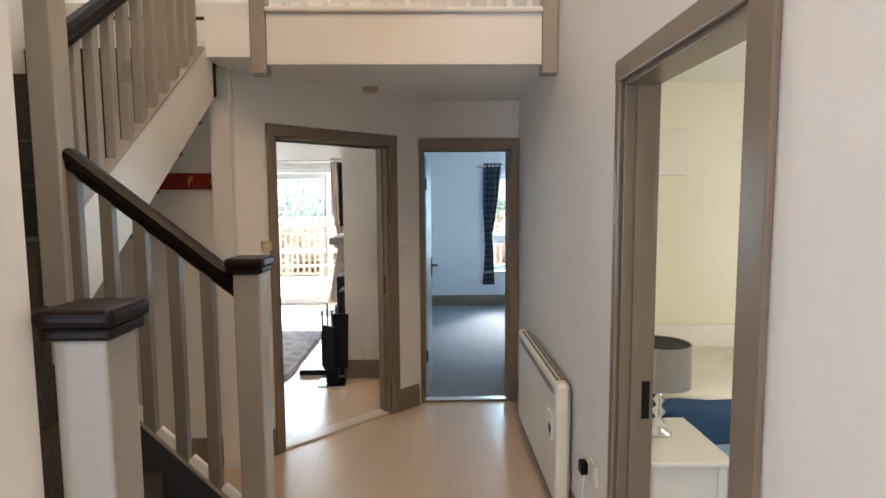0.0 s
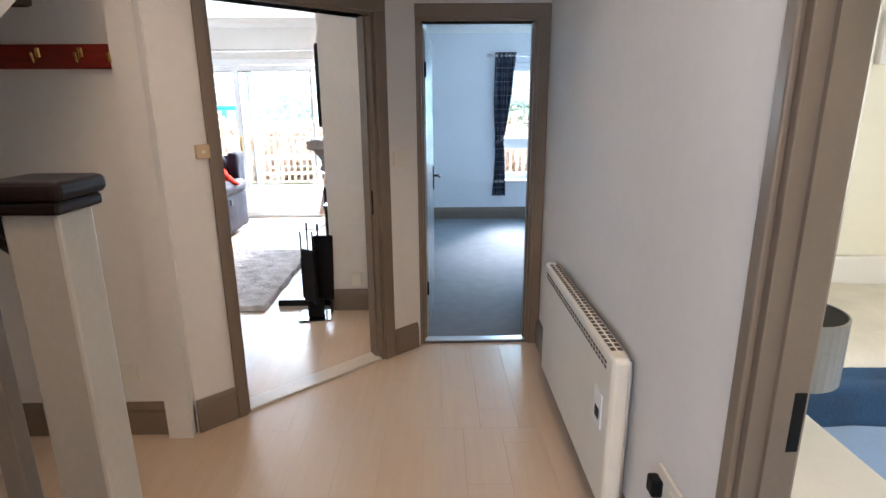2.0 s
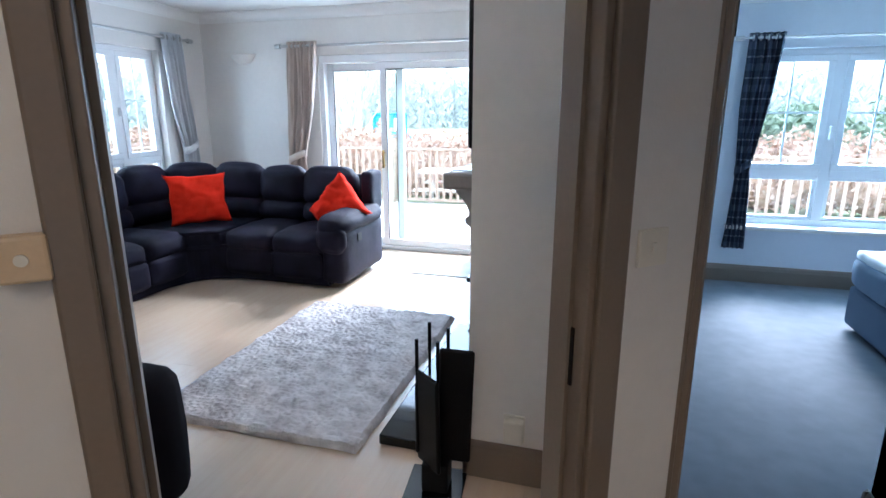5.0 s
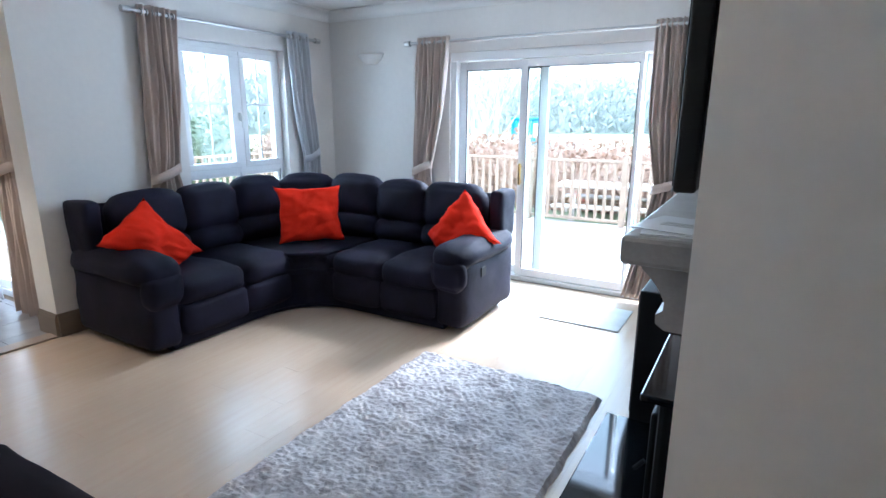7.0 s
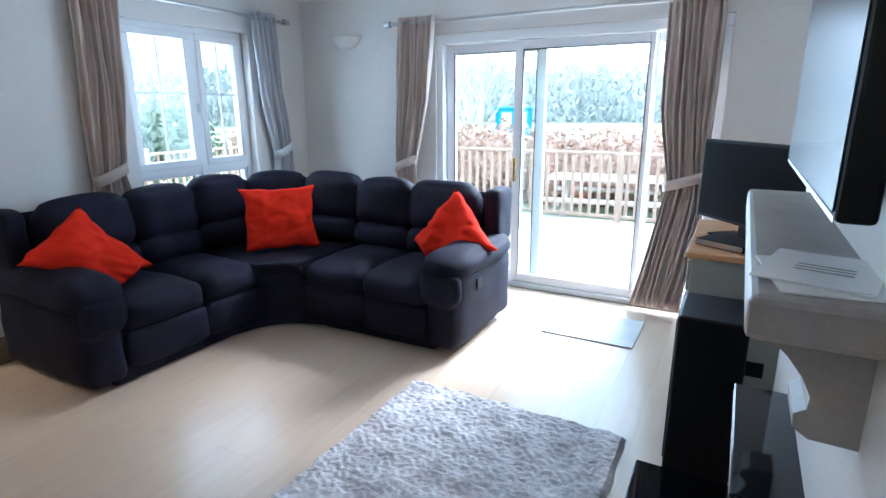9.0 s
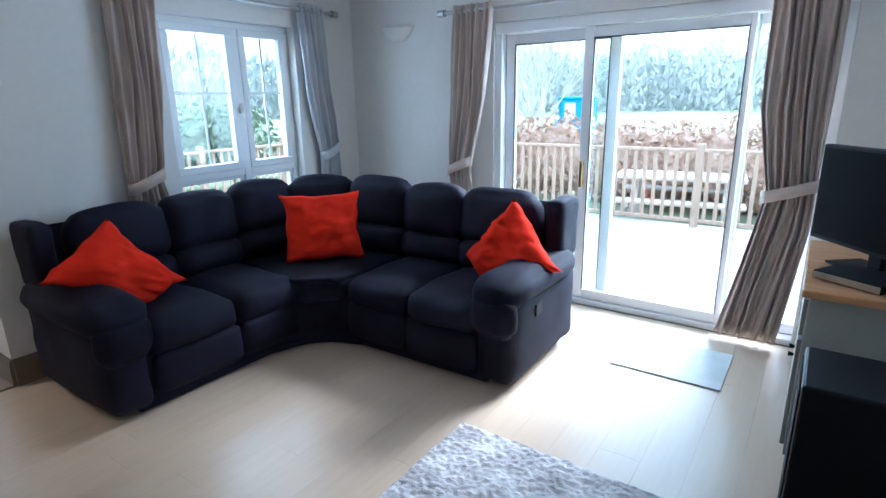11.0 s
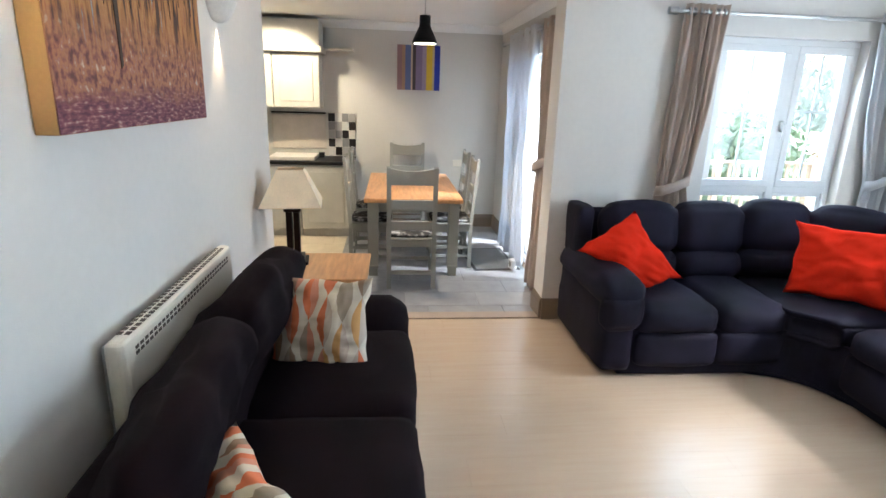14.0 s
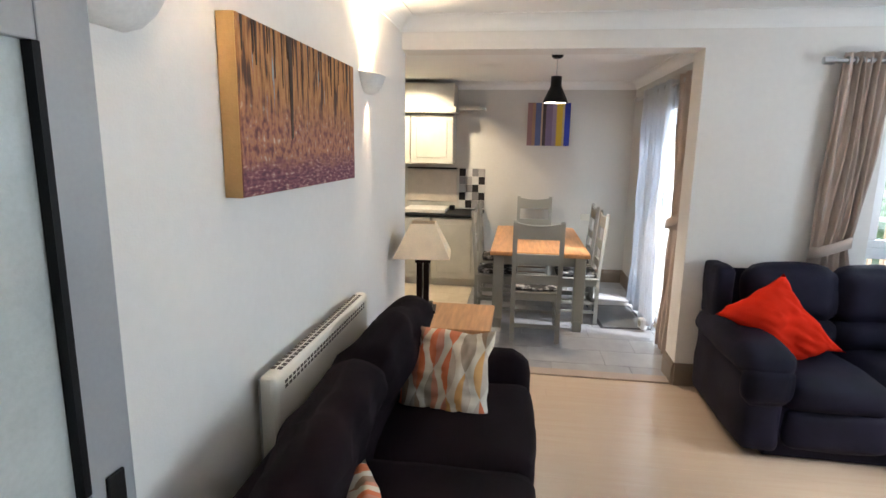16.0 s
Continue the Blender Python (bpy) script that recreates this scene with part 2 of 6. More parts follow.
def bar(bm, a, b, w, d, bev=0.0):
    """Adds a rectangular bar from a to b; w across, d deep."""
    a, b = Vector(a), Vector(b)
    m = Matrix.Translation((a + b) / 2) @ (b - a).to_track_quat("Z", "Y").to_matrix().to_4x4() @ Matrix.Diagonal((w, d, (b - a).length, 1))
    vs = bmesh.ops.create_cube(bm, size=1, matrix=m)["verts"]
    if bev:
        bmesh.ops.bevel(bm, geom=list({e for v in vs for e in v.link_edges}), offset=bev, segments=1, affect='EDGES')
    return bm


def lathe(bm, profile, n=24, center=(0, 0, 0)):
    """Adds a turned shape: profile of (radius, height)."""
    rings = []
    for r, z in profile:
        rings.append([bm.verts.new((center[0] + r * math.cos(2 * math.pi * i / n), center[1] + r * math.sin(2 * math.pi * i / n), center[2] + z)) for i in range(n)])
    for a, b in zip(rings, rings[1:]):
        for i in range(n):
            bm.faces.new((a[i], a[(i + 1) % n], b[(i + 1) % n], b[i]))
    for ring in (rings[0], rings[-1]):
        if (ring[0].co - ring[n // 2].co).length > 1e-4:
            bm.faces.new(ring)
    return bm


def prism(bm, pts, z0, z1, axis='z'):
    """Adds an extruded polygon; pts in the plane across the axis."""
    def at(p, h):
        return {'z': (p[0], p[1], h), 'y': (p[0], h, p[1]), 'x': (h, p[0], p[1])}[axis]
    lo, hi = [bm.verts.new(at(p, z0)) for p in pts], [bm.verts.new(at(p, z1)) for p in pts]
    n = len(pts)
    bm.faces.new(lo[::-1]), bm.faces.new(hi)
    for i in range(n):
        bm.faces.new((lo[i], lo[(i + 1) % n], hi[(i + 1) % n], hi[i]))
    return bm


def soft(bm, c, size, r=0.06, bulge=0.03, wob=0.006, seed=0, cuts=9, rot=None, power=2.0):
    """Adds a padded block: rounded box with swelling faces and slight folds."""
    tmp = bmesh.new()
    bmesh.ops.create_cube(tmp, size=2)
    bmesh.ops.subdivide_edges(tmp, edges=tmp.edges[:], cuts=cuts, use_grid_fill=True)
    h = [s / 2 for s in size]
    r = min(r, *h)
    for v in tmp.verts:
        u = v.co.copy()
        p = Vector([u[i] * h[i] for i in range(3)])
        inner = Vector([max(-(h[i] - r), min(h[i] - r, p[i])) for i in range(3)])
        off = p - inner
        if off.length > 1e-6:
            p = inner + off.normalized() * r
        for i in range(3):
            a, b = u[(i + 1) % 3], u[(i + 2) % 3]
            p[i] += (1 if u[i] > 0 else -1) * bulge * abs(u[i]) ** 3 * (1 - abs(a) ** power) * (1 - abs(b) ** power)
        p += noise.noise_vector(p * 5 + Vector((seed * 7.3, seed, 0))) * wob * 2 + noise.noise_vector(p * 14 + Vector((0, seed * 3.1, 0))) * wob * 0.6
        v.co = (rot @ p if rot else p) + Vector(c)
    me = bpy.data.meshes.new("tmp")
    tmp.to_mesh(me)
    tmp.free()
    bm.from_mesh(me)
    bpy.data.meshes.remove(me)
    return bm


def pillow(bm, c, w, h, t, rot, seed=0, corners=None):
    """Adds a filled square cushion with pinched corners and creases."""
    n = 22
    grid = {}
    for side in (0, 1):
        for i in range(n + 1):
            for j in range(n + 1):
                if side and (i in (0, n) or j in (0, n)):
                    grid[side, i, j] = grid[0, i, j]
                    continue
                u, v = 2 * i / n - 1, 2 * j / n - 1
                k = 1 - 0.10 * (1 - u * u) * v * v, 1 - 0.10 * (1 - v * v) * u * u
                fat = (max(0, (1 - u * u)) * max(0, (1 - v * v))) ** 0.42 * t / 2
                p = Vector((u * w / 2 * k[1], (1 if side else -1) * fat, v * h / 2 * k[0]))
                if corners:
                    c0, c1, c2, c3 = (Vector(q) for q in corners)
                    a, b = (u + 1) / 2, (v + 1) / 2
                    q = (c0 * (1 - a) + c1 * a) * (1 - b) + (c2 * (1 - a) + c3 * a) * b
                    p = Vector((q.x * (1 - 0.16 * (1 - u * u) * v * v), p.y + 0.014 * math.sin(9 * a + 5 * b), q.y * (1 - 0.16 * (1 - v * v) * u * u)))
                p += noise.noise_vector(Vector((u * 1.7, side * 3.0, v * 1.7 + seed))) * 0.018 + noise.noise_vector(Vector((u * 4 + seed, side * 3.0, v * 4))) * 0.008
                fold = abs(noise.noise(Vector((u * 1.6 + v * 0.8, v * 2.6 - u, seed + side * 5.0))))
                p.y += (1 if side else -1) * (-0.022 * max(0.0, 1 - fold * 7) + 0.008 * noise.noise(Vector((u * 6, v * 6, seed)))) * min(1.0, fat * 20)
                grid[side, i, j] = bm.verts.new(rot @ p + Vector(c))
    for side in (0, 1):
        for i in range(n):
            for j in range(n):
                bm.faces.new((grid[side, i, j], grid[side, i + 1, j], grid[side, i + 1, j + 1], grid[side, i, j + 1]))
    return bm


def wall(name, a, b, z0, z1, thick, openings, material, label="", parent=None, caps=True):
    """A wall from a to b (plan), thick to its left, with openings (s0, s1, z0, z1) along it."""
    a, b = Vector((*a, 0)), Vector((*b, 0))
    d = (b - a).normalized()
    nrm = Vector((-d.y, d.x, 0)) * thick
    L = (b - a).length
    ss = sorted({0.0, L, *[o[0] for o in openings], *[o[1] for o in openings]})
    zs = sorted({z0, z1, *[o[2] for o in openings], *[o[3] for o in openings]})
    ss, zs = [s for s in ss if -1e-6 <= s <= L + 1e-6], [z for z in zs if z0 - 1e-6 <= z <= z1 + 1e-6]

    def solid(i, j):
        if not (0 <= i < len(ss) - 1 and 0 <= j < len(zs) - 1):
            return False
        s, z = (ss[i] + ss[i + 1]) / 2, (zs[j] + zs[j + 1]) / 2
        return not any(o[0] < s < o[1] and o[2] < z < o[3] for o in openings)
    bm = bmesh.new()
    vs = {}

    def v(i, j, k):
        if (i, j, k) not in vs:
            p = a + d * ss[i] + (nrm if k else Vector())
            vs[i, j, k] = bm.verts.new((p.x, p.y, zs[j]))
        return vs[i, j, k]
    for i in range(len(ss) - 1):
        for j in range(len(zs) - 1):
            if solid(i, j):
                bm.faces.new((v(i, j, 0), v(i + 1, j, 0), v(i + 1, j + 1, 0), v(i, j + 1, 0)))
                bm.faces.new((v(i, j, 1), v(i, j + 1, 1), v(i + 1, j + 1, 1), v(i + 1, j, 1)))
                for di, dj, e in ((-1, 0, ((i, j), (i, j + 1))), (1, 0, ((i + 1, j + 1), (i + 1, j))), (0, -1, ((i + 1, j), (i, j))), (0, 1, ((i, j + 1), (i + 1, j + 1)))):
                    if not solid(i + di, j + dj):
                        (p, q), (r, t) = e
                        bm.faces.new((v(p, q, 0), v(r, t, 0), v(r, t, 1), v(p, q, 1)))
    return part(name, bm, material, parent, label, kind="structure")


def cove(name, a, b, z, size=0.10, material=None):
    """A concave cornice along a wall, which stands to the left of a->b; room to the right."""
    a, b = Vector((*a, 0)), Vector((*b, 0))
    d = (b - a).normalized()
    nr = Vector((d.y, -d.x, 0))
    bm = bmesh.new()
    pts = [(0, 0), (0, -size)] + [(size * (1 - math.cos(t)), -size * (1 - math.sin(t))) for t in [i * math.pi / 12 for i in range(0, 7)]]
    pts = [(0, 0), (0, -size), (0.008, -size)] + [(size - (size - 0.008) * math.cos(t), -size + (size - 0.008) * math.sin(t)) for t in [i * math.pi / 14 for i in range(1, 8)]] + [(size, 0)]
    ra = [bm.verts.new(a + nr * p[0] + Vector((0, 0, z + p[1]))) for p in pts]
    rb = [bm.verts.new(b + nr * p[0] + Vector((0, 0, z + p[1]))) for p in pts]
    n = len(pts)
    for i in range(n):
        bm.faces.new((ra[i], ra[(i + 1) % n], rb[(i + 1) % n], rb[i]))
    bm.faces.new(ra), bm.faces.new(rb[::-1])
    return part(name, bm, material or CEIL, kind="structure")


def skirting(a, b, h=0.17, t=0.02, material=None, name="baseboard"):
    """A skirting board with a moulded top; wall to the left of a->b."""
    a, b = Vector((*a, 0)), Vector((*b, 0))
    d = (b - a).normalized()
    nr = Vector((d.y, -d.x, 0))
    pts = [(0, 0.002), (t, 0.002), (t, h - 0.045), (t * 0.8, h - 0.03), (t * 0.75, h - 0.02), (t * 0.45, h - 0.005), (0.004, h), (0, h)]
    bm = bmesh.new()
    ra = [bm.verts.new(a + nr * p[0] + Vector((0, 0, p[1]))) for p in pts]
    rb = [bm.verts.new(b + nr * p[0] + Vector((0, 0, p[1]))) for p in pts]
    n = len(pts)
    for i in range(n):
        bm.faces.new((ra[i], ra[(i + 1) % n], rb[(i + 1) % n], rb[i]))
    bm.faces.new(ra), bm.faces.new(rb[::-1])
    return part(name, bm, material or TAUPE, kind="structure")

# the plan
XR, XL = 1.47, -1.36           # hall sides
YB = 3.80                      # wall under the stairs
L0 = Vector((-0.164, 3.985, 0))
LD = Vector((0.737, 0.676, 0)).normalized()
LN = Vector((-LD.y, LD.x, 0))
YW = 4.79                      # wall of the bedroom door
PX, PY = -4.12, 4.00           # living room: west wall, south wall
YP, XE = 9.06, 0.60            # living room: patio wall, east wall
HC, LC, DC = 2.38, 2.62, 2.53  # ceilings
XD, YD = -7.28, 6.25           # dining room: far wall, window wall


def slab(name, x0, y0, z0, x1, y1, z1, material, label=""):
    return part(name, bx(x0, y0, z0, x1, y1, z1), material, None, label, kind="structure")


# floors
def plank_floor():
    m = bpy.data.materials.new("pale_laminate")
    m.use_nodes = True
    n, ln = m.node_tree.nodes, m.node_tree.links
    b = n["Principled BSDF"]
    info, tc, mp, no, rp = n.new("ShaderNodeObjectInfo"), n.new("ShaderNodeTexCoord"), n.new("ShaderNodeMapping"), n.new("ShaderNodeTexNoise"), n.new("ShaderNodeValToRGB")
    isl = n.new("ShaderNodeNewGeometry")
    mp.inputs["Scale"].default_value = (10, 0.8, 1)
    no.inputs["Scale"].default_value, no.inputs["Detail"].default_value = 3, 6
    ln.new(tc.outputs["Object"], mp.inputs[0]), ln.new(mp.outputs[0], no.inputs["Vector"])
    mix = n.new("ShaderNodeMath")
    mix.operation = 'MULTIPLY_ADD'
    ln.new(isl.outputs["Random Per Island"], mix.inputs[0])
    mix.inputs[1].default_value = 0.08
    ln.new(no.outputs["Fac"], mix.inputs[2]), ln.new(mix.outputs[0], rp.inputs[0])
    e = rp.color_ramp.elements
    e[0].position, e[0].color, e[1].position, e[1].color = 0.25, (0.555, 0.42, 0.305, 1), 1.0, (0.605, 0.485, 0.365, 1)
    ln.new(rp.outputs[0], b.inputs["Base Color"])
    b.inputs["Roughness"].default_value = 0.27
    b.inputs["Specular IOR Level"].default_value = 0.6
    bn = n.new("ShaderNodeBump")
    bn.inputs["Strength"].default_value, bn.inputs["Distance"].default_value = 0.04, 0.002
    ln.new(no.outputs["Fac"], bn.inputs["Height"]), ln.new(bn.outputs[0], b.inputs["Normal"])
    return m


LAMINATE = plank_floor()
SUBFLOOR = mat("floor_base", (0.20, 0.14, 0.09), 0.8, bump=0)
slab("floor", -8.2, -1.4, -0.15, 5.0, 9.3, -0.004, SUBFLOOR)


def boards(name, x0, y0, x1, y1, w, ln, material, label, along='y', gap=0.0003, top=0.0, kind="structure"):
    """Floorboards with fine bevelled joints, joined into one mesh."""
    rnd = random.Random(5)
    verts, faces = [], []
    u0, u1, v0, v1 = (x0, x1, y0, y1) if along == 'y' else (y0, y1, x0, x1)
    u = u0
    while u < u1 - 1e-6:
        ue = min(u + w, u1)
        v = v0 - rnd.random() * ln
        while v < v1:
            a, b = max(v, v0), min(v + ln, v1)
            if b - a > 0.02:
                k = len(verts)
                g = gap
                for (p, q, z) in ((u, a, -0.003), (ue, a, -0.003), (ue, b, -0.003), (u, b, -0.003), (u + g, a + g, top), (ue - g, a + g, top), (ue - g, b - g, top), (u + g, b - g, top)):
                    verts.append((p, q, z) if along == 'y' else (q, p, z))
                fs = [(4, 5, 6, 7), (0, 1, 5, 4), (1, 2, 6, 5), (2, 3, 7, 6), (3, 0, 4, 7)]
                faces += [tuple(k + i for i in (f if along == 'y' else f[::-1])) for f in fs]
            v += ln
        u = ue
    me = bpy.data.meshes.new(name)
    me.from_pydata(verts, [], faces)
    me.materials.append(material)
    return tagged(new(name, me), label, kind=kind)


boards("floor", -1.36, -1.2, 1.47, 3.80, 0.19, 1.3, LAMINATE, "pale laminate floorboards")
boards("floor", PX, 3.80, XR, YW, 0.19, 1.3, LAMINATE, "pale laminate floorboards")
boards("floor", PX, YW, XE, YP, 0.19, 1.3, LAMINATE, "pale laminate floorboards with a satin shine")
slab("floor", 0.66, YW, -0.004, 4.6, 8.9, 0.012, CARPET, "grey fitted bedroom carpet")
slab("floor", 1.58, 0.9, -0.004, 4.3, 4.25, 0.010, mat("pale_blue_carpet", (0.42, 0.52, 0.66), 0.95, bump=0.4, bump_scale=400), "pale carpet")

# hall walls
wall("wall_east", (XR + 0.11, -1.3), (XR + 0.11, YW), 0, 5.0, 0.11, [(1.3 + 1.71, 1.3 + 2.48, 0, 2.02)], WALL, "off-white painted hall wall")
wall("wall_west", (XL, YB), (XL, -1.3), 0, 5.0, -0.12, [], WALL)
wall("wall_south", (XL - 0.1, -1.2), (XR + 0.11, -1.2), 0, 5.0, -0.12, [], WALL)
wall("wall_stair", (-1.36, 1.28), (0.17, 1.28), 0, 5.0, 0.10, [], WALL, "painted wall beside the bottom flight")
wall("wall_north", (PX - 0.12, YB), (-0.37, YB), 0, HC + 0.1, PY - YB, [], WALL, "off-white painted wall between hall and living room")
p0, p1 = L0 - LD * 0.275, L0 + LD * 1.17
wall("wall_diagonal", (p0.x, p0.y), (p1.x, p1.y), 0, LC, 0.12, [(0.23, 1.145, 0, 2.0)], WALL, "angled painted wall with the living room doorway")
wall("wall_bedroom_door", (0.66, YW), (XR + 0.115, YW), 0, HC + 0.1, 0.12, [(0.03, 0.755, 0, 2.0)], WALL)
slab("wall_post", -0.49, YB - 0.05, 0, -0.375, YB - 0.001, HC, WALL)
# upper storey around the stairwell
slab("ceiling_hall", -0.40, 3.52, HC, XR, YW + 0.12, 2.60, CEIL, "smooth white ceiling under the landing")
slab("ceiling_hall", XL, 3.62, 2.40, -0.401, YW + 0.12, 2.60, CEIL)
wall("wall_landing", (XL, 4.95), (XR + 0.1, 4.95), 2.6, 5.0, 0.1, [], WALL)
wall("wall_landing", (XL, 3.7), (XL, 4.95), 2.61, 5.0, 0.1, [], WALL)
wall("wall_landing", (XR + 0.11, YW), (XR + 0.11, 5.0), 2.61, 5.0, 0.11, [], WALL)
slab("ceiling_upper", XL - 0.2, -1.4, 5.0, XR + 0.3, 5.1, 5.1, CEIL)
slab("floor_landing", XL, 3.62, 2.601, XR, 4.95, 2.62, STAIRCARPET)
# living room walls
wall("wall_living_west", (PX, PY), (PX, YP), 0, LC, 0.25, [(0.0, 2.07, 0, 2.40), (3.24, 4.38, 0.80, 2.17)], WALL, "off-white painted wall with window and wide opening")
wall("wall_living_north", (PX - 0.25, YP), (0.75, YP), 0, LC, 0.25, [(PX * -1 + 0.25 - 2.62, PX * -1 + 0.25 - 0.35, 0, 2.14)], WALL, "off-white painted wall with patio door")
wall("wall_living_east", (XE - 0.04, YP), (XE - 0.04, 4.80), 0, LC, 0.095, [], WALL)
slab("wall_chimney", -0.005, 5.42, 0, XE, 6.95, LC, WALL, "off-white chimney breast")
slab("ceiling_living", PX - 0.25, PY - 0.3, LC, 0.75, YP + 0.25, LC + 0.1, CEIL, "white living room ceiling")
slab("wall_south_top", PX - 0.12, YB, HC + 0.1, -0.37, PY, LC, WALL)
cove("trim", (PX, PY), (PX, YP), LC)
cove("trim", (PX, YP), (XE, YP), LC)
cove("trim", (-0.4, PY), (PX, PY), LC)
cove("trim", (-0.005, 6.95), (-0.005, 5.42), LC)
cove("trim", (-0.005, 5.42), (XE, 5.42), LC)
# bedroom
wall("wall_bedroom_west", (0.66, YW + 0.12), (0.70, 8.8), 0, 2.5, 0.0999, [], WALL_COOL)
wall("wall_bedroom_east", (1.50, 5.50), (1.50, YW + 0.12), 0, 2.5, 0.10, [], WALL_COOL)
wall("wall_bedroom_south", (4.6, 5.50), (1.50, 5.50), 0, 2.5, 0.12, [], WALL_COOL)
wall("wall_bedroom_side", (4.6, 8.8), (4.6, 5.5), 0, 2.5, 0.1, [], WALL_COOL)
wall("wall_bedroom_north", (0.60, 8.80), (4.7, 8.80), 0, 2.5, 0.25, [(1.02, 2.92, 0.55, 2.05)], WALL_COOL, "cool white bedroom wall")
slab("ceiling_bedroom", 0.6, YW, 2.5, 4.7, 9.05, 2.6, CEIL)
cove("trim", (0.70, 8.80), (4.6, 8.80), 2.5, 0.09)
cove("trim", (0.66, YW + 0.12), (0.66, 8.80), 2.5, 0.09)
# small bedroom
wall("wall_small_north", (XR + 0.11, 4.25), (4.3, 4.25), 0, 2.4, 0.1, [], WALL_CREAM, "cream painted bedroom wall")
wall("wall_small_east", (4.3, 4.25), (4.3, 0.9), 0, 2.4, 0.1, [], WALL_CREAM)
wall("wall_small_south", (4.3, 0.9), (XR + 0.11, 0.9), 0, 2.4, 0.1, [], WALL_CREAM)
slab("ceiling_small", XR + 0.11, 0.8, 2.4, 4.4, 4.35, 2.5, CEIL)
# dining room and kitchen
wall("wall_dining_far", (XD, 1.6), (XD, YD), 0, DC, 0.12, [], WALL_GREY, "pale grey dining room wall")
wall("wall_dining_north", (XD - 0.12, YD), (PX - 0.25, YD), 0, DC, 0.25, [(0.8, 2.45, 0, 2.10)], WALL_GREY)
wall("wall_kitchen_south", (PX - 0.12, 1.6), (XD, 1.6), 0, DC, 0.1, [], WALL_GREY)
wall("wall_kitchen_east", (PX - 0.121, YB), (PX - 0.121, 1.6), 0, DC, 0.1, [], WALL_GREY)
slab("ceiling_dining", XD - 0.1, 1.5, DC, PX - 0.25, YD + 0.25, DC + 0.1, CEIL)
cove("trim", (XD, 1.6), (XD, YD), DC, 0.09)
cove("trim", (XD, YD), (PX - 0.25, YD), DC, 0.09)

# skirtings
S = LD
a, b = L0 - LD * 0.085, p0
skirting((XL, YB), (-0.375, YB))
skirting((p0.x, p0.y), (a.x, a.y))
a, b = L0 + LD * 0.935, L0 + LD * 1.13
skirting((a.x, a.y), (b.x, b.y))
skirting((XR, YW - 0.02), (XR, 2.525))
skirting((XR, 1.60), (XR, -1.2))
skirting((PX, PY + 2.07), (PX, YP), material=TAUPE)
skirting((PX, YP), (-2.66, YP)), skirting((-0.31, YP), (XE, YP)), skirting((XE, YP), (XE, 6.95))
skirting((-0.005, 5.50), (-0.005, 5.40)), skirting((-0.025, 5.42), (XE, 5.42)), skirting((XE, 5.42), (XE - 0.0, 4.9))
skirting((-0.4, PY), (PX, PY))
skirting((0.66, 4.95), (0.66, 8.8)), skirting((0.66, 8.8), (4.6, 8.8)), skirting((1.50, 5.52), (1.50, 4.91)), skirting((4.6, 5.5), (1.48, 5.5))
skirting((XD, 4.5), (XD, YD), material=TAUPE), skirting((XD, YD), (XD + 0.7, YD)), skirting((XD + 2.4, YD), (PX - 0.25, YD))
skirting((PX - 0.25, YD), (PX - 0.25, PY + 2.07)), skirting((PX - 0.25, PY + 2.07), (PX, PY + 2.07))


def door_frame(name, origin, d, width, depth, height=2.0, side=0.075, label="", left=True, right=True, wl=None, wr=None):
    """Lining and architraves of a doorway; d runs along the wall, depth to its left."""
    o, d = Vector((*origin, 0)), Vector((*d, 0)).normalized()
    ang = math.degrees(math.atan2(d.y, d.x))
    f = thing(name, label, "door frame", (o.x, o.y, 0), ang, kind="structure")
    t = 0.03
    part("lining", bx(-0.001, -0.004, 0, t, depth + 0.004, height, 0.003), TAUPE, f)
    part("lining", bx(width - t, -0.004, 0, width + 0.001, depth + 0.004, height, 0.003), TAUPE, f)
    part("head", bx(t, -0.004, height - t, width - t, depth + 0.004, height + 0.001, 0.003), TAUPE, f)
    part("stop", bx(t, depth * 0.5 - 0.02, 0, t + 0.012, depth * 0.5 + 0.02, height - t), TAUPE, f)
    part("stop", bx(width - t - 0.012, depth * 0.5 - 0.02, 0, width - t, depth * 0.5 + 0.02, height - t), TAUPE, f)
    wl, wr = side if wl is None else wl, side if wr is None else wr
    for y0, y1 in ((-0.022, -0.003), (depth + 0.003, depth + 0.022)):
        part("architrave", bx(-wl + 0.012, y0, 0, 0.012, y1, height + side - 0.014, 0.006), TAUPE, f)
        part("architrave", bx(width - 0.012, y0, 0, width + wr - 0.012, y1, height + side - 0.014, 0.006), TAUPE, f)
        part("architrave", bx(-wl + 0.012, y0 - 0.002, height - 0.013, width + wr - 0.012, y1 + 0.002, height + side - 0.012, 0.006), TAUPE, f)
    return f


f1 = door_frame("door_frame_living", (L0.x - LD.x * 0.045, L0.y - LD.y * 0.045), (LD.x, LD.y), 0.915, 0.12, 2.03, label="taupe gloss door frame of the living room doorway", wl=0.05)
f2 = door_frame("door_frame_bedroom", (0.69, YW), (1, 0), 0.725, 0.12, 2.03, label="taupe gloss door frame of the bedroom doorway", wl=0.04, wr=0.065)
f3 = door_frame("door_frame_small_bedroom", (XR + 0.0, 2.495), (0, -1), 0.80, 0.11, 2.04, label="taupe gloss door frame of the small bedroom doorway", wl=0.04, wr=0.095)
part("strike_plate", bx(0.03, 0.080, 0.81, 0.034, 0.108, 0.95), BLACK, f3)
part("strike_plate", bx(0.881, 0.03, 0.92, 0.885, 0.055, 1.06), BLACK, f1)
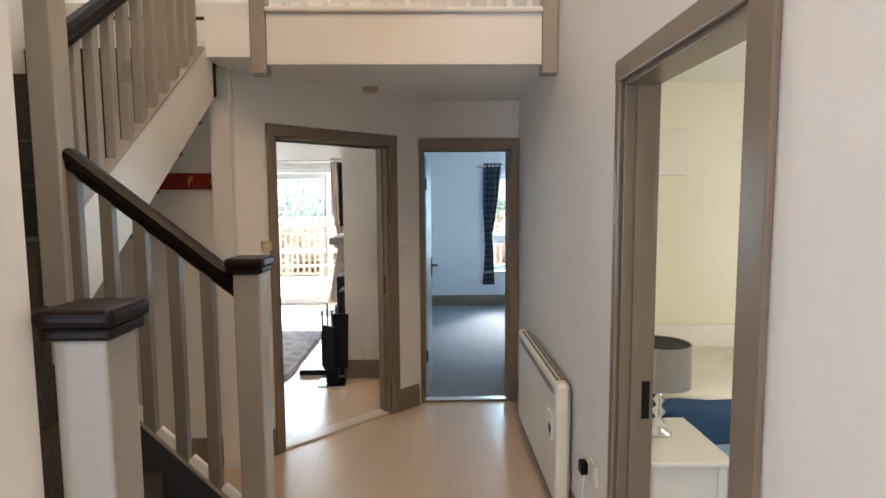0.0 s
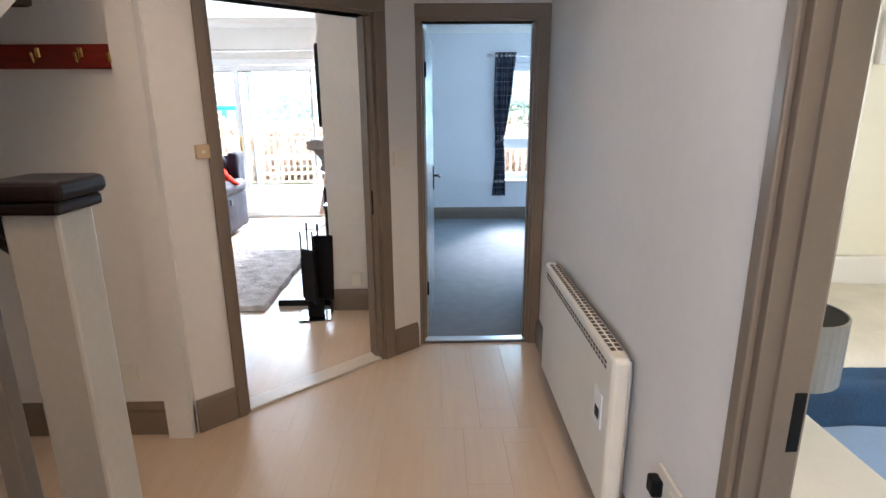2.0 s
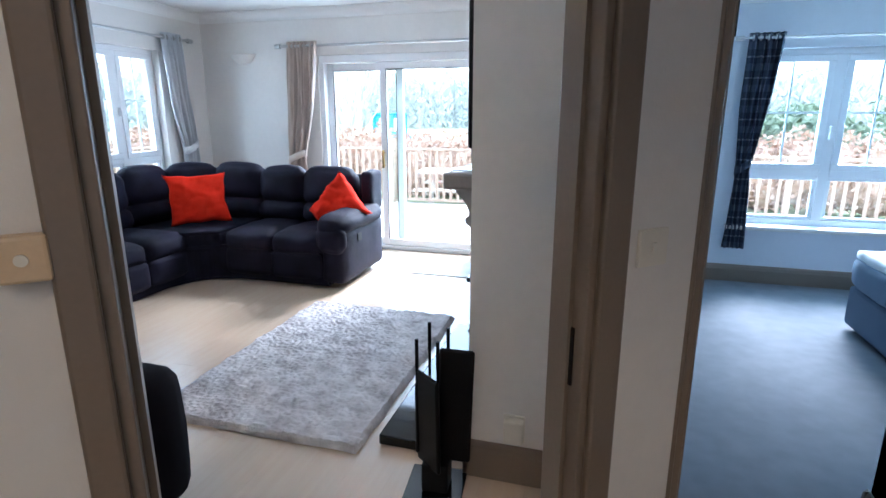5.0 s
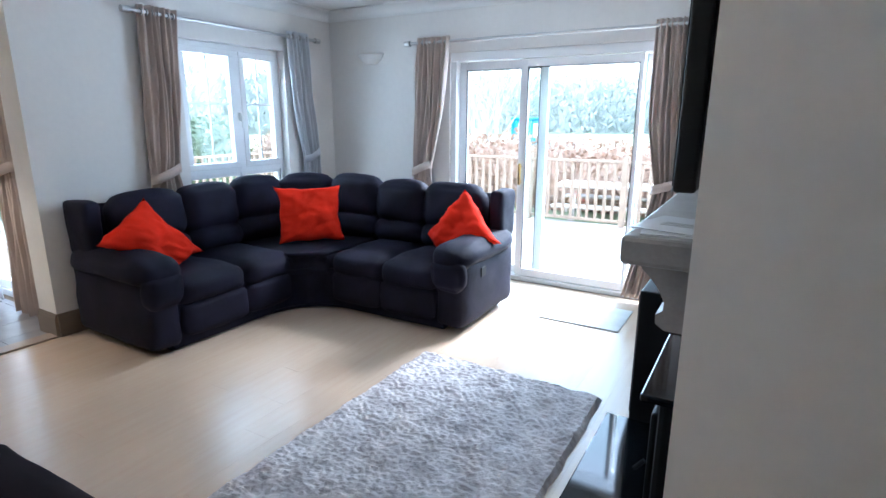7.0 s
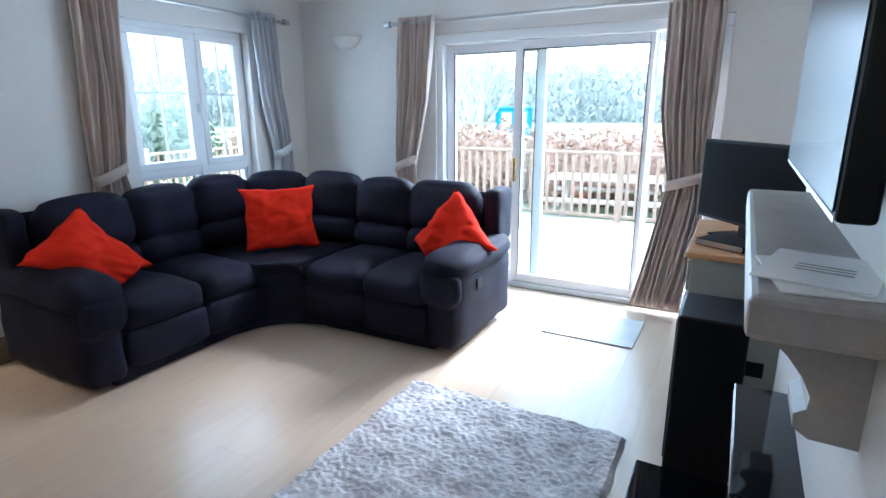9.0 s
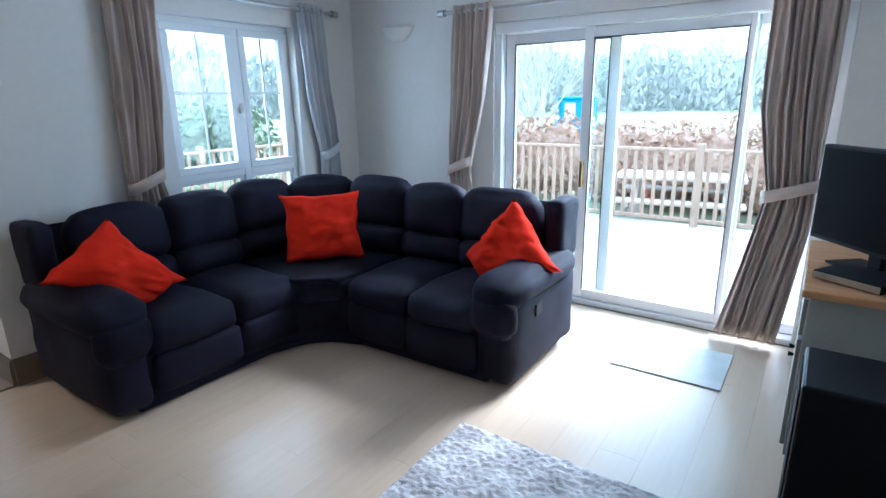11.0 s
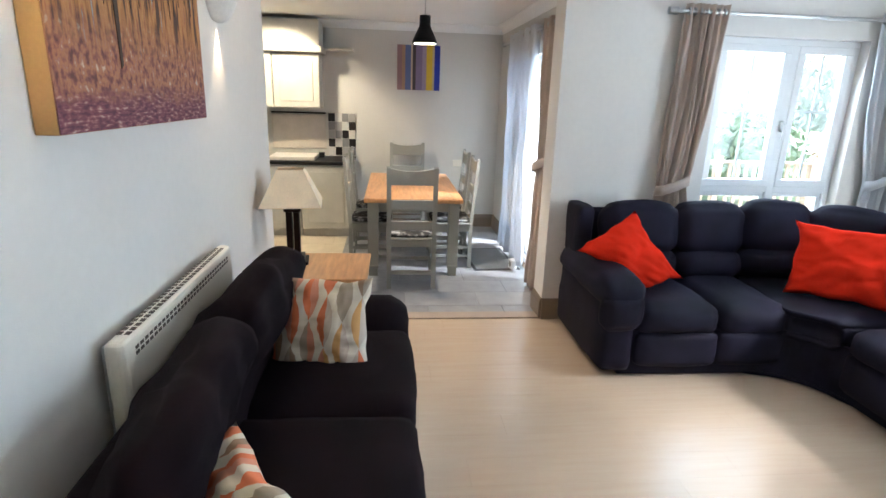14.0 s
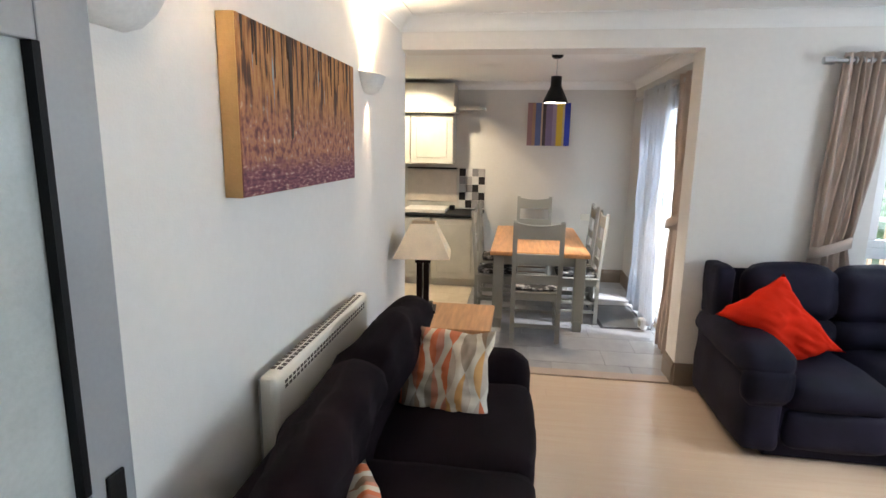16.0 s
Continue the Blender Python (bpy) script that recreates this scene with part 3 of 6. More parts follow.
th = thing("threshold_living", "worn pale wooden threshold strip of the living room door", "threshold", (L0.x, L0.y, 0), math.degrees(math.atan2(LD.y, LD.x)), kind="structure")
part("strip", bx(-0.015, 0.0, -0.002, 0.84, 0.12, 0.014, 0.006), mat("worn_pale_wood", (0.62, 0.55, 0.46), 0.35, bump=0.1), th)
part("threshold_bedroom", bx(0.72, YW + 0.0, -0.002, 1.385, YW + 0.07, 0.02, 0.006), METAL, None, "brushed metal carpet threshold", kind="structure")

# dining floor: tiles with joints
def tile_mat(name, lo, hi, rough):
    m = bpy.data.materials.new(name)
    m.use_nodes = True
    n, ln = m.node_tree.nodes, m.node_tree.links
    b = n["Principled BSDF"]
    isl, tc, no, ad, rp = n.new("ShaderNodeNewGeometry"), n.new("ShaderNodeTexCoord"), n.new("ShaderNodeTexNoise"), n.new("ShaderNodeMath"), n.new("ShaderNodeValToRGB")
    no.inputs["Scale"].default_value, no.inputs["Detail"].default_value = 7, 5
    ln.new(tc.outputs["Object"], no.inputs["Vector"])
    ad.operation = 'MULTIPLY_ADD'
    ad.inputs[1].default_value = 0.45
    ln.new(isl.outputs["Random Per Island"], ad.inputs[0]), ln.new(no.outputs["Fac"], ad.inputs[2]), ln.new(ad.outputs[0], rp.inputs[0])
    e = rp.color_ramp.elements
    e[0].position, e[0].color, e[1].position, e[1].color = 0.35, (*lo, 1), 1.0, (*hi, 1)
    ln.new(rp.outputs[0], b.inputs["Base Color"])
    b.inputs["Roughness"].default_value = rough
    return m


TILE = tile_mat("grey_vinyl_tile", (0.20, 0.20, 0.21), (0.33, 0.33, 0.34), 0.33)
boards("floor_dining", XD, 4.35, PX - 0.13, YD, 0.32, 0.62, TILE, "mid grey vinyl tiles", along='y', gap=0.002, top=0.003)
boards("floor_kitchen", XD, 1.6, PX - 0.13, 4.349, 0.32, 0.62, tile_mat("cream_vinyl_tile", (0.52, 0.44, 0.32), (0.62, 0.54, 0.41), 0.35), "pale cream kitchen floor tiles", gap=0.002, top=0.003)
part("threshold_dining", bx(PX - 0.125, PY, -0.002, PX + 0.0, PY + 2.07, 0.012, 0.005), mat("worn_threshold_wood", (0.40, 0.31, 0.24), 0.45, bump=0.1), None, "worn beige threshold strip", kind="structure")


# windows
def casement(f, x0, x1, z0, z1, y=0.0, w=0.055, d=0.06, glass=True):
    """A framed pane in a window's local plan: x along, y depth."""
    part("sash_rail", bx(x0, y - d / 2, z0, x1, y + d / 2, z0 + w, 0.006), UPVC, f)
    part("sash_rail", bx(x0, y - d / 2, z1 - w, x1, y + d / 2, z1, 0.006), UPVC, f)
    part("sash_stile", bx(x0, y - d / 2 + 0.001, z0 + w, x0 + w, y + d / 2 - 0.001, z1 - w, 0.006), UPVC, f)
    part("sash_stile", bx(x1 - w, y - d / 2 + 0.001, z0 + w, x1, y + d / 2 - 0.001, z1 - w, 0.006), UPVC, f)
    if glass:
        g = part("pane", bx(x0 + w - 0.004, y - 0.008, z0 + w - 0.004, x1 - w + 0.004, y + 0.008, z1 - w + 0.004), GLASS, f)
        g.visible_shadow = False


def frame4(f, x0, x1, z0, z1, y0, y1, w):
    part("frame", bx(x0, y0, z0, x1, y1, z0 + w, 0.004), UPVC, f)
    part("frame", bx(x0, y0, z1 - w, x1, y1, z1, 0.004), UPVC, f)
    part("frame", bx(x0, y0 + 0.001, z0 + w, x0 + w, y1 - 0.001, z1 - w, 0.004), UPVC, f)
    part("frame", bx(x1 - w, y0 + 0.001, z0 + w, x1, y1 - 0.001, z1 - w, 0.004), UPVC, f)


# living room window, local x runs along +y of the room
wn1 = thing("window_living", "white plastic double casement window with lower lights", "window", (PX - 0.12, 7.24, 0), 90, kind="structure")
frame4(wn1, 0, 1.14, 0.80, 2.17, -0.035, 0.035, 0.045)
part("mullion", bx(0.60, -0.0345, 0.8455, 0.66, 0.034, 2.125, 0.004), UPVC, wn1)
part("transom", bx(0.045, -0.033, 1.025, 0.60, 0.033, 1.075, 0.004), UPVC, wn1)
part("transom", bx(0.66, -0.033, 1.025, 1.095, 0.033, 1.075, 0.004), UPVC, wn1)
for a, b in ((0.045, 0.60), (0.66, 1.095)):
    casement(wn1, a, b, 1.076, 2.125, -0.012)
    casement(wn1, a, b, 0.846, 1.024, 0.0, 0.03, 0.03)
    part("glazing_bar", bx((a + b) / 2 - 0.008, -0.0165, 1.135, (a + b) / 2 + 0.008, -0.0085, 1.644), UPVC, wn1)
    part("glazing_bar", bx((a + b) / 2 - 0.008, -0.0165, 1.664, (a + b) / 2 + 0.008, -0.0085, 2.066), UPVC, wn1)
    part("glazing_bar", bx(a + 0.05, -0.016, 1.645, b - 0.05, -0.008, 1.663), UPVC, wn1)
hnd = bx(0.612, -0.075, 1.50, 0.632, -0.035, 1.58, 0.006)
box(hnd, 0.612, -0.085, 1.44, 0.630, -0.070, 1.56, 0.006)
part("handle", hnd, UPVC, wn1)
part("sill", bx(-0.06, -0.18, 0.755, 1.20, 0.1, 0.795, 0.012), WHITE, wn1)

# bedroom window
wn2 = thing("window_bedroom", "white plastic bedroom window with four panes", "window", (1.62, 8.92, 0), 0, kind="structure")
frame4(wn2, 0, 1.90, 0.55, 2.05, -0.035, 0.035, 0.05)
part("mullion", bx(0.66, -0.034, 0.60, 0.74, 0.034, 2.0, 0.004), UPVC, wn2)
part("transom", bx(0.05, -0.033, 0.98, 0.66, 0.033, 1.04, 0.004), UPVC, wn2)
part("transom", bx(0.74, -0.033, 0.98, 1.85, 0.033, 1.04, 0.004), UPVC, wn2)
for a, b in ((0.05, 0.66), (0.74, 1.28), (1.28, 1.85)):
    casement(wn2, a, b, 1.04, 2.0, -0.012)
    casement(wn2, a, b, 0.60, 0.98, 0.0, 0.03, 0.03)
    part("glazing_bar", bx(a + 0.05, -0.018, 1.52, b - 0.05, -0.008, 1.537), UPVC, wn2)
    part("glazing_bar", bx((a + b) / 2 - 0.008, -0.0185, 1.09, (a + b) / 2 + 0.008, -0.0085, 1.95), UPVC, wn2)
part("handle", bx(0.68, -0.09, 1.30, 0.70, -0.04, 1.42, 0.006), UPVC, wn2)
part("sill", bx(-0.05, -0.20, 0.51, 1.95, 0.08, 0.549, 0.012), WHITE, wn2)

# patio door
pd = thing("patio_door", "white framed sliding patio door with clear glass", "patio door", (-2.62, YP + 0.09, 0), 0, kind="structure")
W = 2.27
part("frame", bx(0, -0.07, 2.06, W, 0.07, 2.139, 0.006), UPVC, pd)
part("frame", bx(0, -0.069, 0.0, 0.06, 0.069, 2.06, 0.006), UPVC, pd)
part("frame", bx(W - 0.06, -0.069, 0.0, W, 0.069, 2.06, 0.006), UPVC, pd)
part("sill", bx(0.06, -0.08, 0.0, W - 0.06, 0.07, 0.045, 0.006), UPVC, pd)
for k, (x0, x1, y) in enumerate(((0.06, 0.96, 0.03), (0.715, 1.78, -0.03))):
    z0, z1, w = 0.05, 2.055, 0.075 if k == 0 else 0.07
    part("stile", bx(x0, y - 0.025, z0, x0 + w, y + 0.025, z1, 0.005), UPVC, pd)
    w2 = w if k == 0 else 0.034
    part("stile", bx(x1 - w2, y - 0.025, z0, x1, y + 0.025, z1, 0.005), UPVC, pd)
    part("rail", bx(x0 + w, y - 0.024, z0, x1 - w2, y + 0.024, z0 + w, 0.005), UPVC, pd)
    part("rail", bx(x0 + w, y - 0.024, z1 - w, x1 - w2, y + 0.024, z1, 0.005), UPVC, pd)
    g = part("pane", bx(x0 + w - 0.005, y - 0.01, z0 + w - 0.005, x1 - w2 + 0.005, y + 0.01, z1 - w + 0.005), GLASS, pd)
    g.visible_shadow = False
    rub = bmesh.new()
    for xx in (x0 + w, x1 - w2 - 0.005):
        box(rub, xx, y - 0.027, z0 + w, xx + 0.005, y - 0.012, z1 - w)
    box(rub, x0 + w, y - 0.027, z1 - w - 0.006, x1 - w2, y - 0.012, z1 - w)
    part("gasket", rub, BLACK, pd)
g = part("pane", bx(1.78, 0.02, 0.12, W - 0.06, 0.04, 1.99), GLASS, pd)
g.visible_shadow = False
part("stile", bx(1.78, 0.012, 0.05, 1.798, 0.048, 2.055, 0.004), mat("pale_teal_edge", (0.55, 0.72, 0.70), 0.2, bump=0), pd, "thin pale teal edge")
part("rail", bx(1.799, 0.006, 0.05, W - 0.06, 0.054, 0.12, 0.005), UPVC, pd)
part("rail", bx(1.799, 0.006, 1.99, W - 0.06, 0.054, 2.055, 0.005), UPVC, pd)
hb = bx(0.735, -0.10, 0.93, 0.760, -0.075, 1.13, 0.006)
box(hb, 0.738, -0.078, 0.95, 0.757, -0.054, 0.97), box(hb, 0.738, -0.078, 1.09, 0.757, -0.054, 1.11)
part("handle", hb, BRASS, pd, "brass pull handle")

# dining patio door
dd = thing("patio_door_dining", "white framed glazed door of the dining room", "patio door", (XD + 0.68, YD + 0.1, 0), 0, kind="structure")
frame4(dd, 0, 1.65, 0.0, 2.10, -0.05, 0.05, 0.06)
casement(dd, 0.06, 0.83, 0.06, 2.04, 0, 0.08)
casement(dd, 0.83, 1.59, 0.06, 2.04, 0, 0.08)


def curtain(name, label, loc, rz, keys, mats, folds=7, amp=0.028, rings=True, tie=None, rod_z=None):
    """A gathered curtain; keys of (z, x0, x1) from the top down. x runs along the wall, y towards the room."""
    c = thing(name, label, "curtain", loc, rz)
    bm = bmesh.new()
    nu, nz = folds * 10, 34
    rnd = random.Random(len(label))
    ph = [rnd.uniform(-1.6, 1.6) for _ in range(folds + 2)]
    zt, zb = keys[0][0], keys[-1][0]
    rows = []
    zs = [k[0] for k in keys][::-1]
    for j in range(nz + 1):
        z = zt + (zb - zt) * j / nz
        a = np.interp(z, zs, [k[1] for k in keys][::-1])
        b = np.interp(z, zs, [k[2] for k in keys][::-1])
        row = []
        squeeze = min(1.0, (b - a) / (keys[0][2] - keys[0][1]))
        for i in range(nu + 1):
            u = i / nu
            w = u * folds
            k = int(w)
            off = math.sin(2 * math.pi * w + ph[k] * 0.6 * (w - k) * (1 - w + k) * 4)
            y = amp * (0.75 + 0.35 * squeeze) * off * (1 + 0.6 * math.sin(2.3 * w + 1.6 * z + ph[0] * 9)) + 0.006 * math.sin(9 * z + 4 * w)
            row.append(bm.verts.new((a + (b - a) * u + 0.008 * math.sin(3 * z + w), y, z)))
        rows.append(row)
    for r0, r1 in zip(rows, rows[1:]):
        for i in range(nu):
            f = bm.faces.new((r0[i], r0[i + 1], r1[i + 1], r1[i]))
    o = part("fabric", bm, mats, c, smooth=True)
    sol = o.modifiers.new("thickness", 'SOLIDIFY')
    sol.thickness = 0.004
    if rings:
        for i in range(folds):
            r = bmesh.new()
            x = keys[0][1] + (keys[0][2] - keys[0][1]) * (i + 0.5) / folds
            rod(r, (x - 0.004, 0, rod_z or zt - 0.04), (x + 0.004, 0, rod_z or zt - 0.04), 0.026, n=16)
            part("eyelet", r, METAL, c)
    if tie:
        z, x0, x1 = tie
        t = bmesh.new()
        pts = [(x0, 0.0), (x0 + 0.03, -0.055), ((x0 + x1) / 2, -0.07), (x1 - 0.03, -0.055), (x1, 0.0), (x1 - 0.02, 0.03), ((x0 + x1) / 2, 0.05), (x0 + 0.02, 0.03)]
        n = len(pts)
        lo = [t.verts.new((p[0], p[1], z - 0.045 + 0.10 * (p[0] - x0) / (x1 - x0) * 1)) for p in pts]
        hi = [t.verts.new((v.co.x, v.co.y, v.co.z + 0.075)) for v in lo]
        for i in range(n):
            t.faces.new((lo[i], lo[(i + 1) % n], hi[(i + 1) % n], hi[i]))
        tb = part("tieback", t, mats, c, smooth=True)
        tb.modifiers.new("thickness", 'SOLIDIFY').thickness = 0.006
    return c


def pole(name, label, a, b, r=0.014):
    c = thing(name, label, "curtain pole", a)
    d = Vector(b) - Vector(a)
    part("pole", rod(bmesh.new(), (0, 0, 0), d, r, n=14), METAL, c)
    u = d.normalized()
    for s, p in ((-1, Vector()), (1, d)):
        part("finial", rod(bmesh.new(), p + u * s * 0.003, p + u * s * 0.065, r * 1.9, r * 1.7, n=16), METAL, c)
    side = Vector((-u.y, u.x, 0))
    for s in (0.06, d.length - 0.06):
        for sg in (1,):
            part("bracket", rod(bmesh.new(), u * s, u * s + side * 0.075 * sg, 0.008, n=8), METAL, c)
    return c


pole("curtain_pole", "brushed steel curtain pole over the patio door", (-3.02, YP - 0.08, 2.235), (-0.27, YP - 0.08, 2.235))
pole("curtain_pole", "brushed steel curtain pole over the living room window", (PX + 0.08, 6.83, 2.30), (PX + 0.08, 8.74, 2.30))
pole("curtain_pole", "dark steel curtain pole over the bedroom window", (1.53, 8.72, 2.13), (3.9, 8.72, 2.13), 0.011)
curtain("curtain", "taupe eyelet curtain tied back beside the patio door", (-2.92, YP - 0.08, 0), 0, [(2.28, -0.03, 0.34), (1.6, -0.05, 0.28), (1.02, -0.08, 0.14), (0.8, -0.07, 0.17), (0.06, -0.10, 0.30)], CURTAIN, tie=(1.0, -0.09, 0.15), rod_z=2.235)
curtain("curtain", "taupe eyelet curtain tied back between patio door and television", (-0.78, YP - 0.08, 0), 0, [(2.28, 0.02, 0.37), (1.5, 0.04, 0.38), (1.0, 0.12, 0.38), (0.8, 0.08, 0.38), (0.04, -0.07, 0.28)], CURTAIN, folds=8, tie=(0.98, 0.09, 0.39), rod_z=2.235)
curtain("curtain", "taupe eyelet curtain tied back near the dining opening", (PX + 0.08, 6.86, 0), 90, [(2.35, 0.03, 0.33), (1.7, 0.02, 0.31), (1.22, 0.0, 0.26), (1.10, 0.0, 0.22), (0.9, -0.02, 0.26), (0.3, -0.03, 0.32)], CURTAIN, tie=(1.06, -0.02, 0.24), rod_z=2.30)
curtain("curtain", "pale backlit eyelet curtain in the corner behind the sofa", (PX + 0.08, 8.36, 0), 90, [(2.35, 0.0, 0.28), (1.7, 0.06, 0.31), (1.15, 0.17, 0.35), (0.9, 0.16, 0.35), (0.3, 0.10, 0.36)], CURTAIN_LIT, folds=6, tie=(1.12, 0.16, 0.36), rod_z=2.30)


def plaid():
    m = bpy.data.materials.new("navy_plaid_fabric")
    m.use_nodes = True
    n, ln = m.node_tree.nodes, m.node_tree.links
    b = n["Principled BSDF"]
    tc, sp = n.new("ShaderNodeTexCoord"), n.new("ShaderNodeSeparateXYZ")
    ln.new(tc.outputs["Object"], sp.inputs[0])
    out = None
    for ax, per in (("X", 0.075), ("Z", 0.17)):
        for off, wd, w in ((0.0, 0.34, 0.5), (0.62, 0.08, 1.0)):
            a, fr, lt, mu = n.new("ShaderNodeMath"), n.new("ShaderNodeMath"), n.new("ShaderNodeMath"), n.new("ShaderNodeMath")
            a.operation, a.inputs[1].default_value = 'MULTIPLY_ADD', 1 / per
            a.inputs[2].default_value = 40 - off
            fr.operation, lt.operation, mu.operation = 'FRACT', 'LESS_THAN', 'MULTIPLY'
            lt.inputs[1].default_value, mu.inputs[1].default_value = wd, w
            ln.new(sp.outputs[ax], a.inputs[0]), ln.new(a.outputs[0], fr.inputs[0]), ln.new(fr.outputs[0], lt.inputs[0]), ln.new(lt.outputs[0], mu.inputs[0])
            if out is None:
                out = mu
            else:
                s = n.new("ShaderNodeMath")
                ln.new(out.outputs[0], s.inputs[0]), ln.new(mu.outputs[0], s.inputs[1])
                out = s
    rp = n.new("ShaderNodeValToRGB")
    sc = n.new("ShaderNodeMath")
    sc.operation, sc.inputs[1].default_value = 'MULTIPLY', 0.45
    ln.new(out.outputs[0], sc.inputs[0]), ln.new(sc.outputs[0], rp.inputs[0])
    e = rp.color_ramp.elements
    e[0].color, e[1].color = (0.012, 0.017, 0.035, 1), (0.42, 0.42, 0.42, 1)
    x = e.new(0.5)
    x.color = (0.07, 0.085, 0.12, 1)
    ln.new(rp.outputs[0], b.inputs["Base Color"])
    b.inputs["Roughness"].default_value = 0.9
    return m


curtain("curtain", "navy and grey plaid curtain tied back in the bedroom", (1.57, 8.72, 0), 0, [(2.17, 0.0, 0.28), (1.6, 0.0, 0.22), (1.05, 0.02, 0.12), (0.9, 0.02, 0.14), (0.34, -0.02, 0.17)], plaid(), folds=5, amp=0.022, tie=(1.04, 0.01, 0.14), rod_z=2.13)
# dining curtains
pole("curtain_pole", "brushed steel curtain pole over the dining room door", (-6.75, YD - 0.08, 2.28), (-4.38, YD - 0.08, 2.28))
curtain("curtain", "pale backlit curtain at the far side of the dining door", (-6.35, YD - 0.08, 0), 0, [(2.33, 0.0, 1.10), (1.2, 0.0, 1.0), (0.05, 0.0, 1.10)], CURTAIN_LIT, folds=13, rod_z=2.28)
curtain("curtain", "taupe curtain at the near side of the dining door", (-5.02, YD - 0.08, 0), 0, [(2.33, 0.0, 0.52), (1.2, 0.10, 0.46), (0.02, 0.05, 0.42)], CURTAIN, folds=8, tie=(1.1, 0.08, 0.47), rod_z=2.28)


# doors
def lever(parent, x, y, z, side, flip=1):
    """A black lever handle on its plate; side: the face's direction along y."""
    h = part("handle", bx(x - 0.022, y, z - 0.10, x + 0.022, y + side * 0.008, z + 0.07, 0.003), BLACK, parent, "black lever handle")
    r = rod(bmesh.new(), (x, y, z), (x, y + side * 0.055, z), 0.009)
    rod(r, (x, y + side * 0.05, z), (x - flip * 0.11, y + side * 0.052, z + 0.004), 0.010, 0.007)
    part("lever", r, BLACK, h)


ld = thing("living_room_door", "open grey painted door with a glazed upper panel folded back against the wall", "door", (-0.29, 4.05, 0), 178.5)
LW = 0.74
part("stile", bx(0, -0.044, 0.012, 0.11, 0, 1.985, 0.003), DOORGREY, ld)
part("stile", bx(LW - 0.11, -0.044, 0.012, LW, 0, 1.985, 0.003), DOORGREY, ld)
part("rail", bx(0.11, -0.043, 0.012, LW - 0.11, -0.001, 0.22, 0.003), DOORGREY, ld)
part("rail", bx(0.11, -0.043, 0.90, LW - 0.11, -0.001, 1.08, 0.003), DOORGREY, ld)
part("rail", bx(0.11, -0.043, 1.88, LW - 0.11, -0.001, 1.985, 0.003), DOORGREY, ld)
part("panel", bx(0.11, -0.034, 0.22, LW - 0.11, -0.010, 0.90, 0.003), DOORGREY, ld)
part("glass", bx(0.11, -0.026, 1.08, LW - 0.11, -0.018, 1.88), mat("frosted_pale_glass", (0.52, 0.56, 0.54), 0.22, bump=0.1), ld, "pale frosted glass")
bead = bmesh.new()
for x in (0.11, LW - 0.125):
    box(bead, x, -0.047, 1.08, x + 0.015, -0.002, 1.88)
part("bead", bead, BLACK, ld, "dark glazing bead")
lever(ld, LW - 0.055, -0.044, 1.02, -1, 1)
bd = thing("bedroom_door", "open grey painted boarded door with a black lever handle", "door", (0.735, YW + 0.125, 0), 86)
part("leaf", bx(0, -0.0, 0.02, 0.62, 0.040, 1.985, 0.003), mat("pale_grey_gloss", (0.50, 0.53, 0.55), 0.22, bump=0.05), bd)
for i in range(5):
    part("board", bx(0.012 + i * 0.12, -0.006, 0.03, 0.125 + i * 0.12, -0.0005, 1.975, 0.003), mat("pale_grey_gloss", (0.50, 0.53, 0.55), 0.22, bump=0.05) if i == 0 else bpy.data.materials["pale_grey_gloss"], bd)
lever(bd, 0.565, -0.006, 1.03, -1, 1)
for z in (0.3, 1.7):
    part("hinge", rod(bmesh.new(), (-0.008, -0.008, z), (-0.008, -0.008, z + 0.09), 0.007), BLACK, bd)

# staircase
# the same white gloss, darker still: baluster shade put into the colour
BALUSTER_SHADED = mat("shaded_baluster_gloss", (0.17, 0.14, 0.11), 0.35, var=0.05, scale=3, bump=0.05, bump_scale=50)
st = thing("staircase", "white painted wooden staircase with worn brown carpet", "staircase", (0, 0, 0))
RI, GO = 0.187, 0.19
XS, YS, Y1 = -0.395, 2.28, 1.385


def step(x0, y0, x1, y1, z, pts=None):
    """One carpeted step with a rounded nosing."""
    if pts:
        bm = prism(bmesh.new(), pts, z - RI - 0.03, z)
        bmesh.ops.bevel(bm, geom=[e for e in bm.edges if all(abs(v.co.z - z) < 1e-5 for v in e.verts)], offset=0.012, segments=2, affect='EDGES')
    else:
        bm = bx(x0, y0, z - RI - 0.03, x1, y1, z, 0.012, 2)
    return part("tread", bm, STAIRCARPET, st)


for i in range(5):
    x = 0.48 - 0.19 * i
    step(max(XS, x - 0.20), Y1, x, YS - 0.025, RI * (i + 1))
c = (XS, YS - 0.025)
step(0, 0, 0, 0, RI * 6, [c, (XS, Y1), (-0.92, Y1)][::-1])
step(0, 0, 0, 0, RI * 7, [c, (-0.921, Y1), (-1.36, Y1), (-1.36, 1.80)][::-1])
step(0, 0, 0, 0, RI * 8, [c, (-1.36, 1.801), (-1.36, YS + 0.03)][::-1])
for i in range(5):
    y = 2.55 + 0.245 * i
    step(-1.355, y - 0.005, XS - 0.045, y + 0.25, RI * (9 + i))
step(-1.355, YS - 0.02, XS - 0.045, 2.54, RI * 8)


def up(y):
    """Height of the upper string's top edge."""
    return 1.708 + 0.76 * (y - 2.569)


